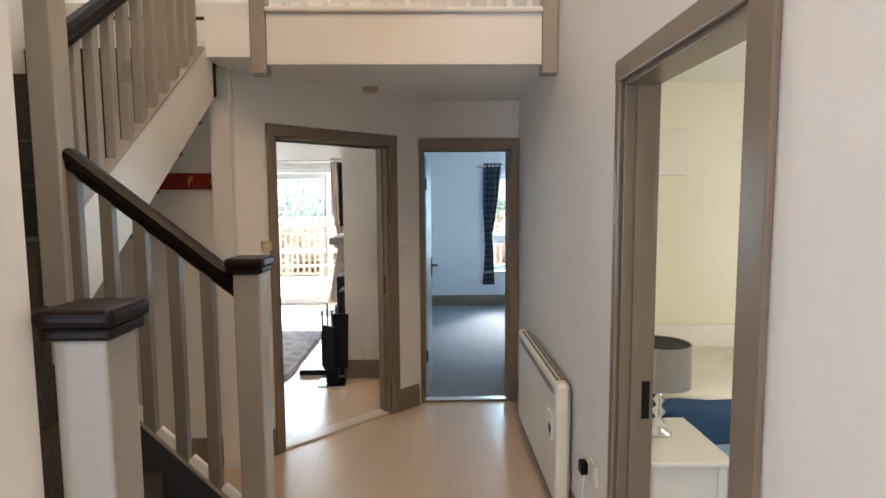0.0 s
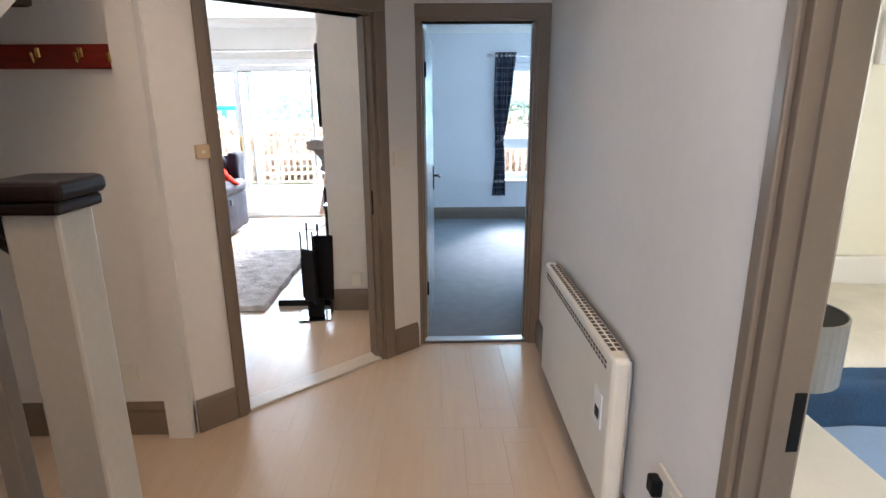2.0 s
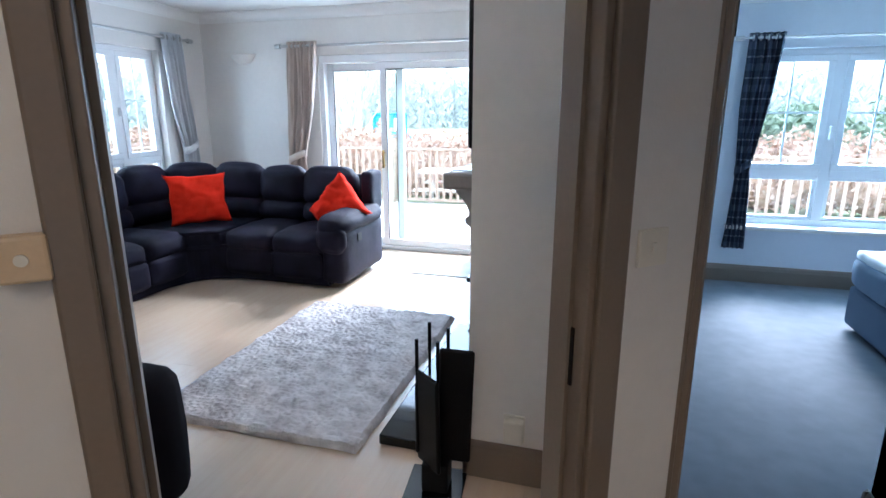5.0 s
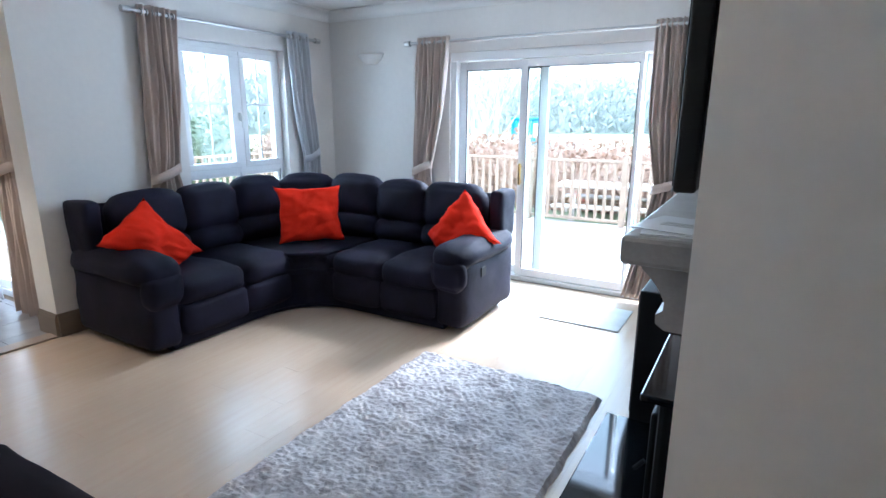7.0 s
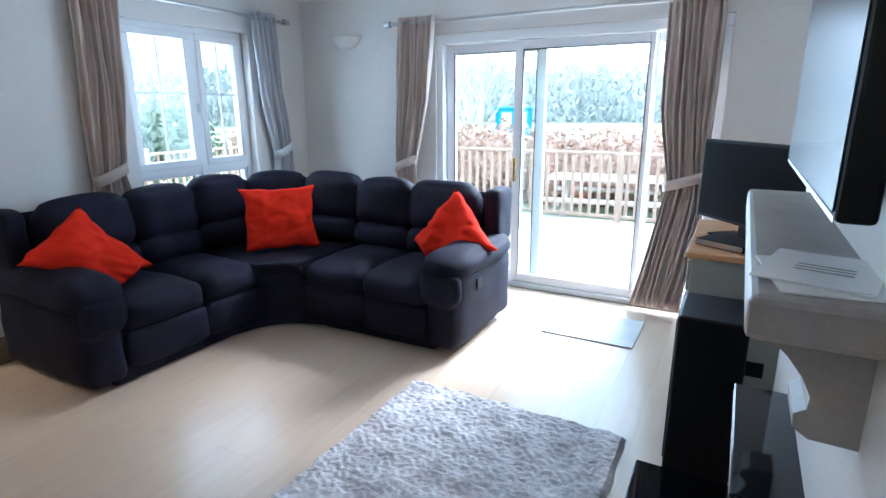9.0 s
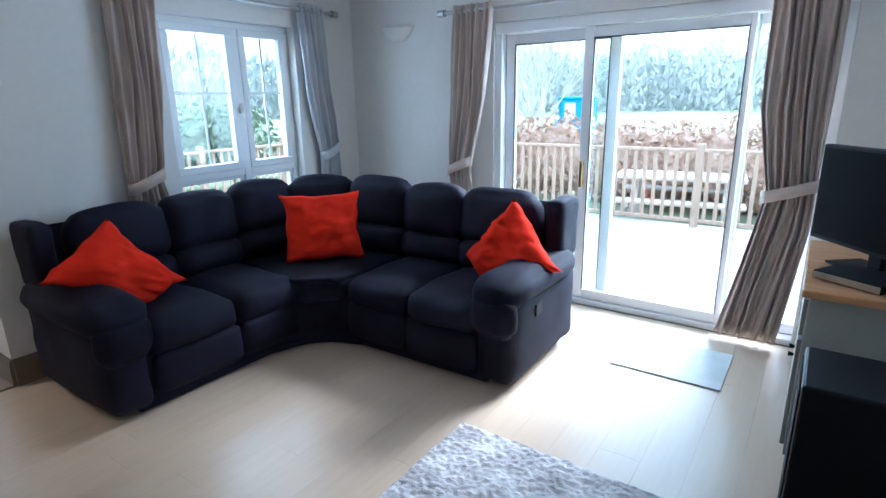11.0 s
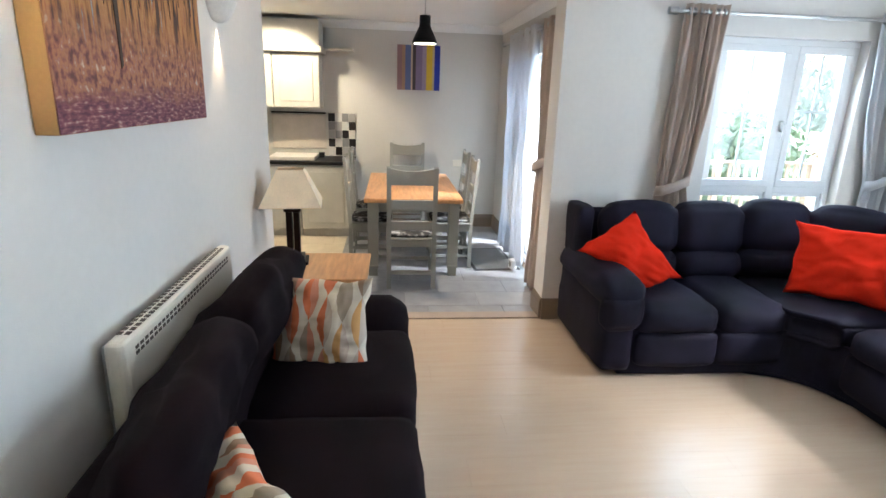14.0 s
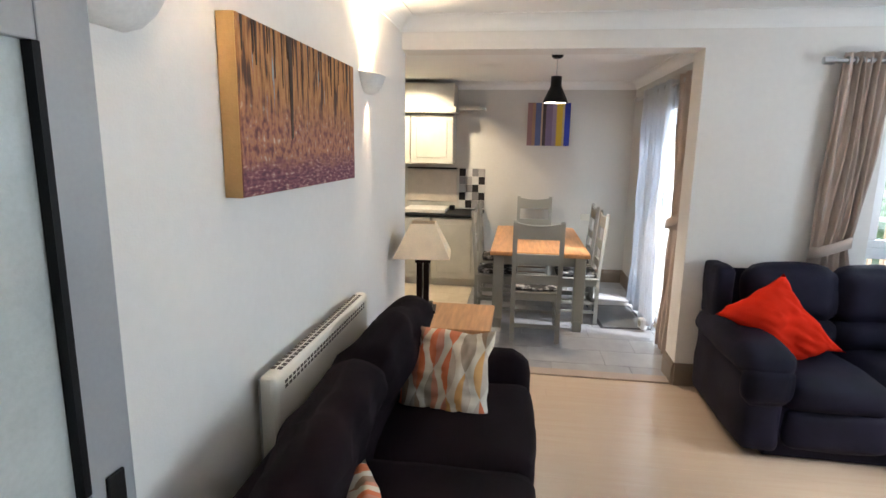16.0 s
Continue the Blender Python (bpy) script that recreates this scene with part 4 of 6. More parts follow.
# closed strings
part("string", prism(bmesh.new(), [(YS, up(YS) - 0.33), (3.60, up(3.60) - 0.31), (3.60, up(3.60)), (YS, up(YS))], XS - 0.045, XS - 0.005, 'x'), WHITE, st, "white painted closed string")
part("string_cap", bar(bmesh.new(), (XS - 0.025, YS + 0.05, up(YS + 0.05) + 0.008), (XS - 0.025, 3.50, up(3.50) + 0.008), 0.052, 0.016, 0.004), WHITE_SHADED, st)
part("soffit", prism(bmesh.new(), [(YS, up(YS) - 0.33), (3.60, up(3.60) - 0.31), (3.60, up(3.60) - 0.26), (YS, up(YS) - 0.28)], -1.355, XS - 0.046, 'x'), WHITE, st, "white plastered soffit")


def low(x):
    """Height of the lower string's top edge."""
    return 0.64 + 0.98 * (0.119 - x)


part("string", prism(bmesh.new(), [(0.17, 0.0), (0.17, low(0.17)), (XS, low(XS)), (XS, 0.0)][::-1], YS - 0.02, YS + 0.012, 'y'), WHITE_SHADED, st, "painted closed string")
# thin dark sheet laid over the string's inner side
part("string_facing", prism(bmesh.new(), [(0.168, 0.002), (0.168, low(0.168) - 0.015), (XS + 0.06, low(XS + 0.06) - 0.015), (XS + 0.06, 0.002)][::-1], YS - 0.0235, YS - 0.0205, 'y'), mat("dark_slate_sheet", (0.035, 0.036, 0.042), 0.5, bump=0.05), st, "thin dark sheet on the inner face")
part("string", bx(-1.355, YS - 0.02, 0.0, XS - 0.05, YS + 0.01, RI * 8 - 0.02, 0.0), WHITE_SHADED, st)
for i in range(6):
    x = 0.119 - 0.1 * i
    part("fillet", bar(bmesh.new(), (x + 0.030, YS - 0.004, low(x + 0.030) + 0.009), (x - 0.030, YS - 0.004, low(x - 0.030) + 0.009), 0.018, 0.040, 0.003), WHITE, st, "white fillet between balusters")


def newel(x, y, z0, z1, w=0.08, cap=True):
    nb = bx(x - w / 2, y - w / 2, z0, x + w / 2, y + w / 2, z1, 0.006)
    n_ = part("newel_post", nb, WHITE_SHADED, st)
    if cap:
        cb = bx(x - w / 2 - 0.012, y - w / 2 - 0.012, z1, x + w / 2 + 0.012, y + w / 2 + 0.012, z1 + 0.02, 0.006)
        box(cb, x - w / 2 - 0.02, y - w / 2 - 0.02, z1 + 0.02, x + w / 2 + 0.02, y + w / 2 + 0.02, z1 + 0.05, 0.012, 3)
        part("cap", cb, DARKWOOD, n_, "dark stained newel cap")
    return n_


newel(0.205, YS, 0, 1.39, 0.085)
newel(0.235, 1.43, 0, 1.40, 0.085)
newel(XS + 0.012, YS - 0.005, 0, 2.30, 0.08)
newel(-0.12, 3.545, 2.29, 3.62, 0.085)
newel(1.425, 3.545, 2.29, 3.62, 0.085)


def handrail(a, b, label="dark stained handrail"):
    h = bmesh.new()
    bar(h, a, b, 0.060, 0.045, 0.014)
    a2, b2 = Vector(a) - Vector((0, 0, 0.032)), Vector(b) - Vector((0, 0, 0.032))
    bar(h, a2, b2, 0.04, 0.03, 0.006)
    return part("handrail", h, DARKWOOD, st, label)


handrail((0.19, YS, 1.335), (XS + 0.04, YS, 1.775))
handrail((XS - 0.01, YS + 0.04, 2.115), (XS - 0.01, 3.52, 3.02))
for i in range(5):
    x = 0.069 - i * 0.1
    zt = 1.335 + (0.19 - x) / (0.19 - XS - 0.04) * 0.44
    part("baluster", bx(x - 0.019, YS - 0.019, low(x) - 0.02, x + 0.019, YS + 0.013, zt - 0.035, 0.003), BALUSTER_SHADED, st)
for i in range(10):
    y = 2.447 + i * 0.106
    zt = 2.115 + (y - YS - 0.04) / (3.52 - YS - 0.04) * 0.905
    part("baluster", bx(XS - 0.042, y - 0.019, up(y), XS - 0.006, y + 0.019, zt - 0.03, 0.003), WHITE_SHADED, st)
ga = thing("gallery_railing", "white painted landing railing over the hall", "railing", (0, 0, 0))
part("fascia", bx(-0.075, 3.50, 2.335, 1.38, 3.52, 2.600, 0.004), WHITE, ga)
part("nosing", bx(-0.078, 3.475, 2.600, 1.383, 3.60, 2.628, 0.01), WHITE, ga)
part("handrail", bx(-0.08, 3.515, 3.44, 1.385, 3.575, 3.49, 0.012), WHITE, ga)
for i in range(13):
    x = 0.02 + i * 0.108
    part("baluster", bx(x - 0.016, 3.529, 2.628, x + 0.016, 3.561, 3.44, 0.003), WHITE, ga)

# corner sofa
def Rz(a):
    return Matrix.Rotation(radians(a), 3, 'Z')


def Rx(a):
    return Matrix.Rotation(radians(a), 3, 'X')


cs = thing("corner_sofa", "dark aubergine fabric corner recliner sofa with padded arms under the window", "sofa", (0, 0, 0))


def pad(name, c, size, r=0.07, bulge=0.03, wob=0.006, seed=0, rot=None, parent=None, m=None, label="", cuts=9):
    return part(name, soft(bmesh.new(), c, size, r, bulge, wob, seed, cuts, rot), m or SOFA, parent or cs, label, smooth=True)


# base of both wings and the rounded corner
bb = bmesh.new()
fil = [(-3.17 + 0.42 - 0.42 * math.cos(t), 7.57 - 0.42 + 0.42 * math.sin(t)) for t in [i * math.pi / 2 / 8 for i in range(9)]]
prism(bb, [(-4.00, 6.30), (-3.17, 6.30)] + fil + [(-1.80, 7.57), (-1.80, 8.40), (-3.45, 8.42), (-3.85, 8.25), (-4.00, 7.9)], 0.012, 0.34)
bmesh.ops.bevel(bb, geom=[e for e in bb.edges], offset=0.02, segments=2, affect='EDGES')
part("base", bb, SOFA, cs)
# seats
for i, (y0, y1) in enumerate(((6.40, 6.93), (6.93, 7.40))):
    pad("seat", (-3.49, (y0 + y1) / 2, 0.385), (0.74, y1 - y0 - 0.004, 0.19), 0.07, 0.028, seed=i)
    pad("footrest", (-3.165, (y0 + y1) / 2, 0.20), (0.09, y1 - y0 - 0.006, 0.23), 0.035, 0.012, seed=i + 4)
for i, (x0, x1) in enumerate(((-2.36, -1.87), (-2.85, -2.36))):
    pad("seat", ((x0 + x1) / 2, 7.90, 0.385), (x1 - x0 - 0.004, 0.76, 0.19), 0.07, 0.028, seed=i + 2)
    pad("footrest", ((x0 + x1) / 2, 7.565, 0.20), (x1 - x0 - 0.006, 0.09, 0.23), 0.035, 0.012, seed=i + 7)
wd = bmesh.new()
fil2 = [(-3.13 + 0.30 - 0.30 * math.cos(t), 7.53 - 0.30 + 0.30 * math.sin(t)) for t in [i * math.pi / 2 / 6 for i in range(7)]]
prism(wd, [(-3.80, 7.405), (-3.13, 7.30)] + fil2[1:-1] + [(-2.855, 7.53), (-2.855, 8.2), (-3.3, 8.25), (-3.75, 7.95)], 0.30, 0.475)
bmesh.ops.bevel(wd, geom=wd.edges[:], offset=0.035, segments=3, affect='EDGES')
part("wedge_seat", wd, SOFA, cs, smooth=True)
# backs: pairs of pads, upper and lumbar
def back_set(cx, cy, w, ang, seed, hi=0.98):
    R = Rz(ang) @ Rx(-10)
    for z, h, t, s in ((hi - 0.17, 0.36, 0.22, 0), (hi - 0.42, 0.22, 0.24, 1)):
        p = Vector((0, 0.035 * s * -1, 0))
        pad("back_cushion" if not s else "lumbar_cushion", Vector((cx, cy, z)) + Rz(ang) @ Vector((0, -0.035 * s, 0)), (w - 0.006, t, h), 0.09, 0.03, seed=seed + s * 3, rot=R)


back_set(-3.86, 6.66, 0.54, 90, 1)
back_set(-3.86, 7.18, 0.50, 90, 2)
back_set(-3.84, 7.68, 0.50, 84, 3, 1.0)
back_set(-3.60, 8.08, 0.50, 45, 4, 1.0)
back_set(-3.14, 8.25, 0.50, 8, 5, 1.0)
back_set(-2.63, 8.27, 0.50, 0, 6)
back_set(-2.11, 8.27, 0.54, 0, 7)
shell = bmesh.new()
prism(shell, [(-4.06, 6.25), (-3.97, 6.25), (-3.95, 7.75), (-3.62, 8.20), (-3.2, 8.36), (-1.72, 8.38), (-1.72, 8.47), (-3.3, 8.47), (-3.75, 8.32), (-4.05, 7.85)], 0.05, 0.93)
bmesh.ops.bevel(shell, geom=shell.edges[:], offset=0.03, segments=2, affect='EDGES')
part("back_shell", shell, SOFA, cs, smooth=True)


def arm(cx, cy, ang, seed):
    R = Rz(ang)
    a_ = pad("arm", Vector((cx, cy, 0.30)), (0.24, 0.90, 0.50), 0.06, 0.012, seed=seed, rot=R)
    pad("arm_pad", Vector((cx, cy, 0.575)) + R @ Vector((0, -0.03, 0)), (0.30, 0.90, 0.17), 0.085, 0.02, 0.008, seed=seed + 1, rot=R)
    pad("arm_front", Vector((cx, cy, 0.46)) + R @ Vector((0, -0.445, 0)), (0.25, 0.12, 0.22), 0.055, 0.02, seed=seed + 2, rot=R)
    # recliner pull
    return a_


arm(-3.585, 6.275, 90, 20)
arm(-1.745, 7.98, 0, 30)
pad("back_wing", (-3.90, 6.235, 0.79), (0.30, 0.11, 0.38), 0.030, 0.006, seed=40)
pad("back_wing", (-1.705, 8.34, 0.79), (0.11, 0.28, 0.38), 0.030, 0.006, seed=41)
rc = bx(-1.618, 7.78, 0.40, -1.606, 7.86, 0.47, 0.004)
part("recliner_latch", rc, BLACK, cs, "black recliner latch")
for x, y in ((-3.28, 6.36), (-3.90, 6.36), (-1.86, 7.66), (-1.86, 8.34)):
    part("foot", bx(x - 0.03, y - 0.03, 0, x + 0.03, y + 0.03, 0.011, 0.002), BLACK, cs)


def cushion(label, c, w, h, t, rot, m, seed, group="", corners=None):
    o = part("cushion", pillow(bmesh.new(), (0, 0, 0), w, h, t, Matrix.Identity(3), seed, corners=corners), m, None, label, smooth=True, category="cushion", group=group)
    o.matrix_world = Matrix.Translation(c) @ rot.to_4x4()
    return o


GC = "red cushions on the corner sofa"
cushion("red cotton cushion tipped on its corner over the sofa arm", (-3.52, 6.47, 0.715), 0.60, 0.48, 0.20, Rz(92) @ Rx(-20), RED, 1, GC, ((-0.37, 0.03), (0.08, -0.26), (0.02, 0.29), (0.37, -0.17)))
cushion("square red cotton cushion upright in the sofa corner", (-3.30, 7.79, 0.715), 0.56, 0.50, 0.16, Rz(52) @ Rx(-16), RED, 2, GC)
cushion("red cotton cushion slumped with a fold against the sofa arm", (-1.92, 7.99, 0.69), 0.55, 0.50, 0.20, Rz(-4) @ Rx(-22), RED, 3, GC, ((-0.29, -0.08), (-0.10, -0.26), (-0.02, 0.33), (0.40, -0.06)))

# second sofa
s2 = thing("two_seat_sofa", "dark plum fabric sofa with loose back cushions against the wall", "sofa", (0, -0.145, 0))
part("base", soft(bmesh.new(), (-2.05, 4.72, 0.20), (2.0, 0.76, 0.28), 0.03, 0.01, 0.003, 3), SOFA2, s2, smooth=True)
part("back", soft(bmesh.new(), (-2.05, 4.36, 0.44), (2.0, 0.20, 0.70), 0.06, 0.015, 0.004, 5), SOFA2, s2, smooth=True)
for i, (x0, x1) in enumerate(((-2.86, -2.06), (-2.055, -1.25))):
    part("seat", soft(bmesh.new(), ((x0 + x1) / 2, 4.77, 0.415), (x1 - x0 - 0.006, 0.70, 0.17), 0.05, 0.025, 0.005, 8 + i, 11), SOFA2, s2, smooth=True)
for i, x in enumerate((-2.98, -1.12)):
    part("arm", soft(bmesh.new(), (x, 4.70, 0.33), (0.24, 0.82, 0.56), 0.09, 0.02, 0.006, 12 + i), SOFA2, s2, smooth=True)
for i, (x, y, z, a, b_, w) in enumerate(((-2.47, 4.385, 0.68, -4, -26, 0.84), (-1.64, 4.37, 0.655, 5, -28, 0.86))):
    part("back_cushion", soft(bmesh.new(), (x, y, z), (w, 0.20, 0.54), 0.075, 0.040, 0.020, 20 + i, 13, Rz(a) @ Rx(b_)), SOFA2, s2, smooth=True)


def leaf_print():
    m = bpy.data.materials.new("leaf_print_cotton")
    m.use_nodes = True
    n, ln = m.node_tree.nodes, m.node_tree.links
    b = n["Principled BSDF"]
    tc, sp = n.new("ShaderNodeTexCoord"), n.new("ShaderNodeSeparateXYZ")
    ln.new(tc.outputs["Generated"], sp.inputs[0])

    def mth(op, *a):
        x = n.new("ShaderNodeMath")
        x.operation = op
        for i, v in enumerate(a):
            if isinstance(v, (int, float)):
                x.inputs[i].default_value = v
            else:
                ln.new(v, x.inputs[i])
        return x.outputs[0]
    u, v = mth('MULTIPLY', sp.outputs["X"], 6.0), mth('MULTIPLY', sp.outputs["Z"], 1.9)
    col = mth('FLOOR', u)
    fu = mth('ABSOLUTE', mth('SUBTRACT', mth('FRACT', u), 0.5))
    vv = mth('ADD', v, mth('MULTIPLY', col, 0.5))
    wid = mth('MULTIPLY', mth('ABSOLUTE', mth('SINE', mth('MULTIPLY', vv, 3.14159))), 0.46)
    mask = mth('LESS_THAN', fu, wid)
    cell = mth('ADD', mth('MULTIPLY', col, 1.37), mth('MULTIPLY', mth('FLOOR', vv), 2.61))
    cell = mth('ADD', cell, mth('MULTIPLY', mth('FLOOR', mth('MULTIPLY', u, 2.0)), 0.83))
    rnd = mth('FRACT', mth('MULTIPLY', mth('SINE', cell), 43.7))
    rp = n.new("ShaderNodeValToRGB")
    rp.color_ramp.interpolation = 'CONSTANT'
    cs_ = [(0.62, 0.17, 0.07), (0.30, 0.20, 0.13), (0.60, 0.33, 0.12), (0.50, 0.42, 0.34), (0.56, 0.24, 0.16), (0.36, 0.30, 0.23)]
    e = rp.color_ramp.elements
    while len(e) < len(cs_):
        e.new(0.5)
    for i, c_ in enumerate(cs_):
        e[i].position, e[i].color = i / len(cs_), (*c_, 1)
    ln.new(rnd, rp.inputs[0])
    mx = n.new("ShaderNodeMix")
    mx.data_type = 'RGBA'
    mx.inputs["A"].default_value = (0.62, 0.57, 0.47, 1)
    ln.new(mask, mx.inputs["Factor"]), ln.new(rp.outputs[0], mx.inputs["B"]), ln.new(mx.outputs["Result"], b.inputs["Base Color"])
    b.inputs["Roughness"].default_value = 0.85
    return m


LEAFP = leaf_print()
GP = "leaf print cushions on the plum sofa"
cushion("cream leaf print cushion standing against the sofa arm", (-2.52, 4.56, 0.67), 0.46, 0.44, 0.15, Rz(80) @ Rx(-20), LEAFP, 4, GP)
cushion("cream leaf print cushion leaning low on the sofa back", (-1.36, 4.42, 0.61), 0.44, 0.42, 0.15, Rz(32) @ Rx(-52), LEAFP, 5, GP)

# panel heaters


def heater(label, loc, rz, L, z0, z1):
    h = thing("panel_heater", label, "heater", loc, rz)
    body = bx(0, -0.095, z0, L, -0.03, z1, 0.022, 3)
    part("case", body, CREAMPLASTIC, h)
    part("backplate", bx(0.02, -0.03, z0 + 0.02, L - 0.02, -0.018, z1 - 0.02, 0.004), METAL, h)
    part("bracket", bx(0.15, -0.018, z0 + 0.08, 0.19, -0.001, z1 - 0.08), METAL, h), part("bracket", bx(L - 0.2, -0.018, z0 + 0.08, L - 0.16, -0.001, z1 - 0.08), METAL, h)
    # slots are small raised boxes, the shade inside put into their colour
    sl = bmesh.new()
    n = int(L / 0.034) - 3
    for i in range(n):
        x = 0.07 + i * 0.034
        for z in (z1 - 0.05, z1 - 0.068):
            box(sl, x, -0.0965, z, x + 0.022, -0.0935, z + 0.011)
        box(sl, x, -0.082, z1 - 0.001, x + 0.022, -0.066, z1 + 0.0012), box(sl, x, -0.058, z1 - 0.001, x + 0.022, -0.042, z1 + 0.0012)
    part("grille", sl, mat("grille_shadow", (0.10, 0.08, 0.065), 0.7, bump=0) if "grille_shadow" not in bpy.data.materials else bpy.data.materials["grille_shadow"], h, "slotted air grille", kind="stuff")
    return h


h1 = heater("white electric panel heater on the hall wall", (XR, 3.06 + 1.14, 0), -90, 1.14, 0.12, 0.735)
part("control_panel", bx(0.985, -0.0985, 0.42, 1.065, -0.0945, 0.56, 0.004), UPVC, h1, "control panel")
part("display", bx(1.0, -0.1005, 0.45, 1.045, -0.098, 0.49, 0.002), BLACK, h1)
part("logo", bx(1.0, -0.0965, 0.545, 1.06, -0.0945, 0.556), GREYPAINT, h1, "small maker's plate")
heater("cream electric panel heater half hidden behind the plum sofa", (-1.72, PY, 0), 180, 1.12, 0.53, 0.955)


def cable(label, pts, r=0.003, m=None, name="cable"):
    cu = bpy.data.curves.new(name, 'CURVE')
    cu.dimensions, cu.bevel_depth = '3D', r
    s = cu.splines.new('BEZIER')
    s.bezier_points.add(len(pts) - 1)
    for p, q in zip(s.bezier_points, pts):
        p.co, p.handle_left_type, p.handle_right_type = q, 'AUTO', 'AUTO'
    cu.materials.append(m or UPVC)
    o = new(name, cu)
    return tagged(o, label, "cable")


cable("white power cable hanging from the hall heater", [(1.43, 3.10, 0.14), (1.445, 3.05, 0.06), (1.45, 2.95, 0.10), (1.455, 2.84, 0.40)])
# sockets and switches


def plate(name, label, loc, rz, w, h, detail):
    p = thing(name, label, "socket" if "socket" in name else "switch", loc, rz)
    part("plate", bx(-w / 2, -0.011, -h / 2, w / 2, -0.0005, h / 2, 0.003), CREAMPLASTIC, p)
    for x0, z0, x1, z1, mm in detail:
        part("rocker" if mm is CREAMPLASTIC else "slot", bx(x0, -0.015, z0, x1, -0.0105, z1, 0.0015), mm, p)
    return p


sk = [(-0.055, -0.02, -0.02, 0.015, CREAMPLASTIC), (0.02, -0.02, 0.055, 0.015, CREAMPLASTIC)]
s_ = plate("wall_socket", "white double wall socket with a black plug below the heater end", (XR, 2.77, 0.46), -90, 0.146, 0.086, sk)
part("plug", bx(-0.062, -0.05, -0.035, -0.012, -0.016, 0.02, 0.008), BLACK, s_)
plate("wall_socket", "white wall socket low under the stairs", (-0.66, YB, 0.33), 0, 0.086, 0.086, [])
ang = math.degrees(math.atan2(LD.y, LD.x))
q = L0 + LD * 1.015
plate("light_switch", "white light switch between the two doorways", (q.x, q.y, 1.235), ang, 0.086, 0.086, [(-0.006, -0.012, 0.006, 0.012, CREAMPLASTIC)])
q = L0 - LD * 0.108
tb = thing("thermostat", "small cream room thermostat beside the living room door", "thermostat", (q.x, q.y, 1.345), ang)
# cream case tinted tan, the warm side light put into its colour
part("case", bx(-0.030, -0.028, -0.031, 0.030, -0.001, 0.031, 0.005), mat("warm_lit_thermostat_plastic", (0.62, 0.47, 0.30), 0.4, bump=0), tb)
part("dial", rod(bmesh.new(), (0.0, -0.031, 0.0), (0.0, -0.027, 0.0), 0.008, n=16), CREAMPLASTIC, tb)
pg = plate("wall_socket", "white plug-in adapter on the chimney breast", (0.19, 5.42, 0.255), 0, 0.09, 0.12, [])
part("adapter", bx(-0.038, -0.055, -0.05, 0.042, -0.012, 0.055, 0.01), CREAMPLASTIC, pg)
plate("wall_socket", "white double socket on the dining room wall", (XD, 5.75, 0.85), 90, 0.146, 0.086, [])
# coat rack
cr = thing("coat_rack", "red-stained wooden coat rack with brass hooks under the stairs", "coat rack", (0, 0, 0))
part("board", bx(-1.05, YB - 0.022, 1.69, -0.42, YB - 0.001, 1.785, 0.005), REDWOOD, cr)
for x in (-0.96, -0.79, -0.62, -0.49):
    k = bmesh.new()
    rod(k, (x, YB - 0.022, 1.735), (x, YB - 0.055, 1.715), 0.005), rod(k, (x, YB - 0.055, 1.715), (x, YB - 0.062, 1.75), 0.005, 0.007)
    rod(k, (x, YB - 0.022, 1.735), (x, YB - 0.024, 1.77), 0.011)
    part("hook", k, BRASS, cr)
sm = thing("smoke_alarm", "round brownish smoke alarm on the hall ceiling", "smoke alarm", (0.38, 4.30, HC))
part("body", lathe(bmesh.new(), [(0.0, -0.03), (0.035, -0.03), (0.05, -0.02), (0.055, -0.001), (0.0, -0.001)]), mat("brownish_plastic", (0.50, 0.36, 0.26), 0.5, bump=0), sm, smooth=False)

# small bedroom
bed = thing("single_bed", "single bed with white bedding, navy throw and pale blue valance", "bed", (0, 0, 0))
part("base", bx(1.98, 3.30, 0.02, 3.95, 4.20, 0.36, 0.02), mat("pale_blue_cotton", (0.33, 0.44, 0.62), 0.85, bump=0.4, bump_scale=300), bed, "pale blue valance")
part("mattress", soft(bmesh.new(), (2.96, 3.75, 0.42), (2.0, 0.93, 0.24), 0.05, 0.01, 0.006, 3, 12), mat("navy_throw", (0.02, 0.07, 0.16), 0.75, var=0.2, bump=0.4, bump_scale=80), bed, "navy blue throw", smooth=True)
part("duvet", soft(bmesh.new(), (2.98, 3.79, 0.535), (1.9, 0.84, 0.12), 0.05, 0.02, 0.012, 6, 14), mat("cream_bedding", (0.75, 0.70, 0.60), 0.85, bump=0.3), bed, "cream duvet", smooth=True)
part("headboard", bx(1.95, 4.205, 0.1, 3.95, 4.243, 0.74, 0.01), WHITE, bed)
nt_ = thing("bedside_table", "white painted bedside table with an open shelf", "bedside table", (0, 0, 0))
T0x, T0y, T1x, T1y = 1.61, 2.55, 1.93, 2.95
part("top", bx(T0x - 0.02, T0y - 0.02, 0.58, T1x + 0.02, T1y + 0.02, 0.603, 0.006), WHITE, nt_)
part("apron", bx(T0x + 0.01, T0y + 0.008, 0.44, T1x - 0.01, T1y - 0.008, 0.58), WHITE, nt_)
part("drawer_front", bx(T1x - 0.012, T0y + 0.04, 0.455, T1x + 0.002, T1y - 0.04, 0.565, 0.004), WHITE, nt_)
part("shelf", bx(T0x, T0y, 0.20, T1x, T1y, 0.218), WHITE, nt_)
for x in (T0x, T1x - 0.035):
    for y in (T0y, T1y - 0.035):
        part("leg", bx(x, y, 0.01, x + 0.035, y + 0.035, 0.58, 0.003), WHITE, nt_)
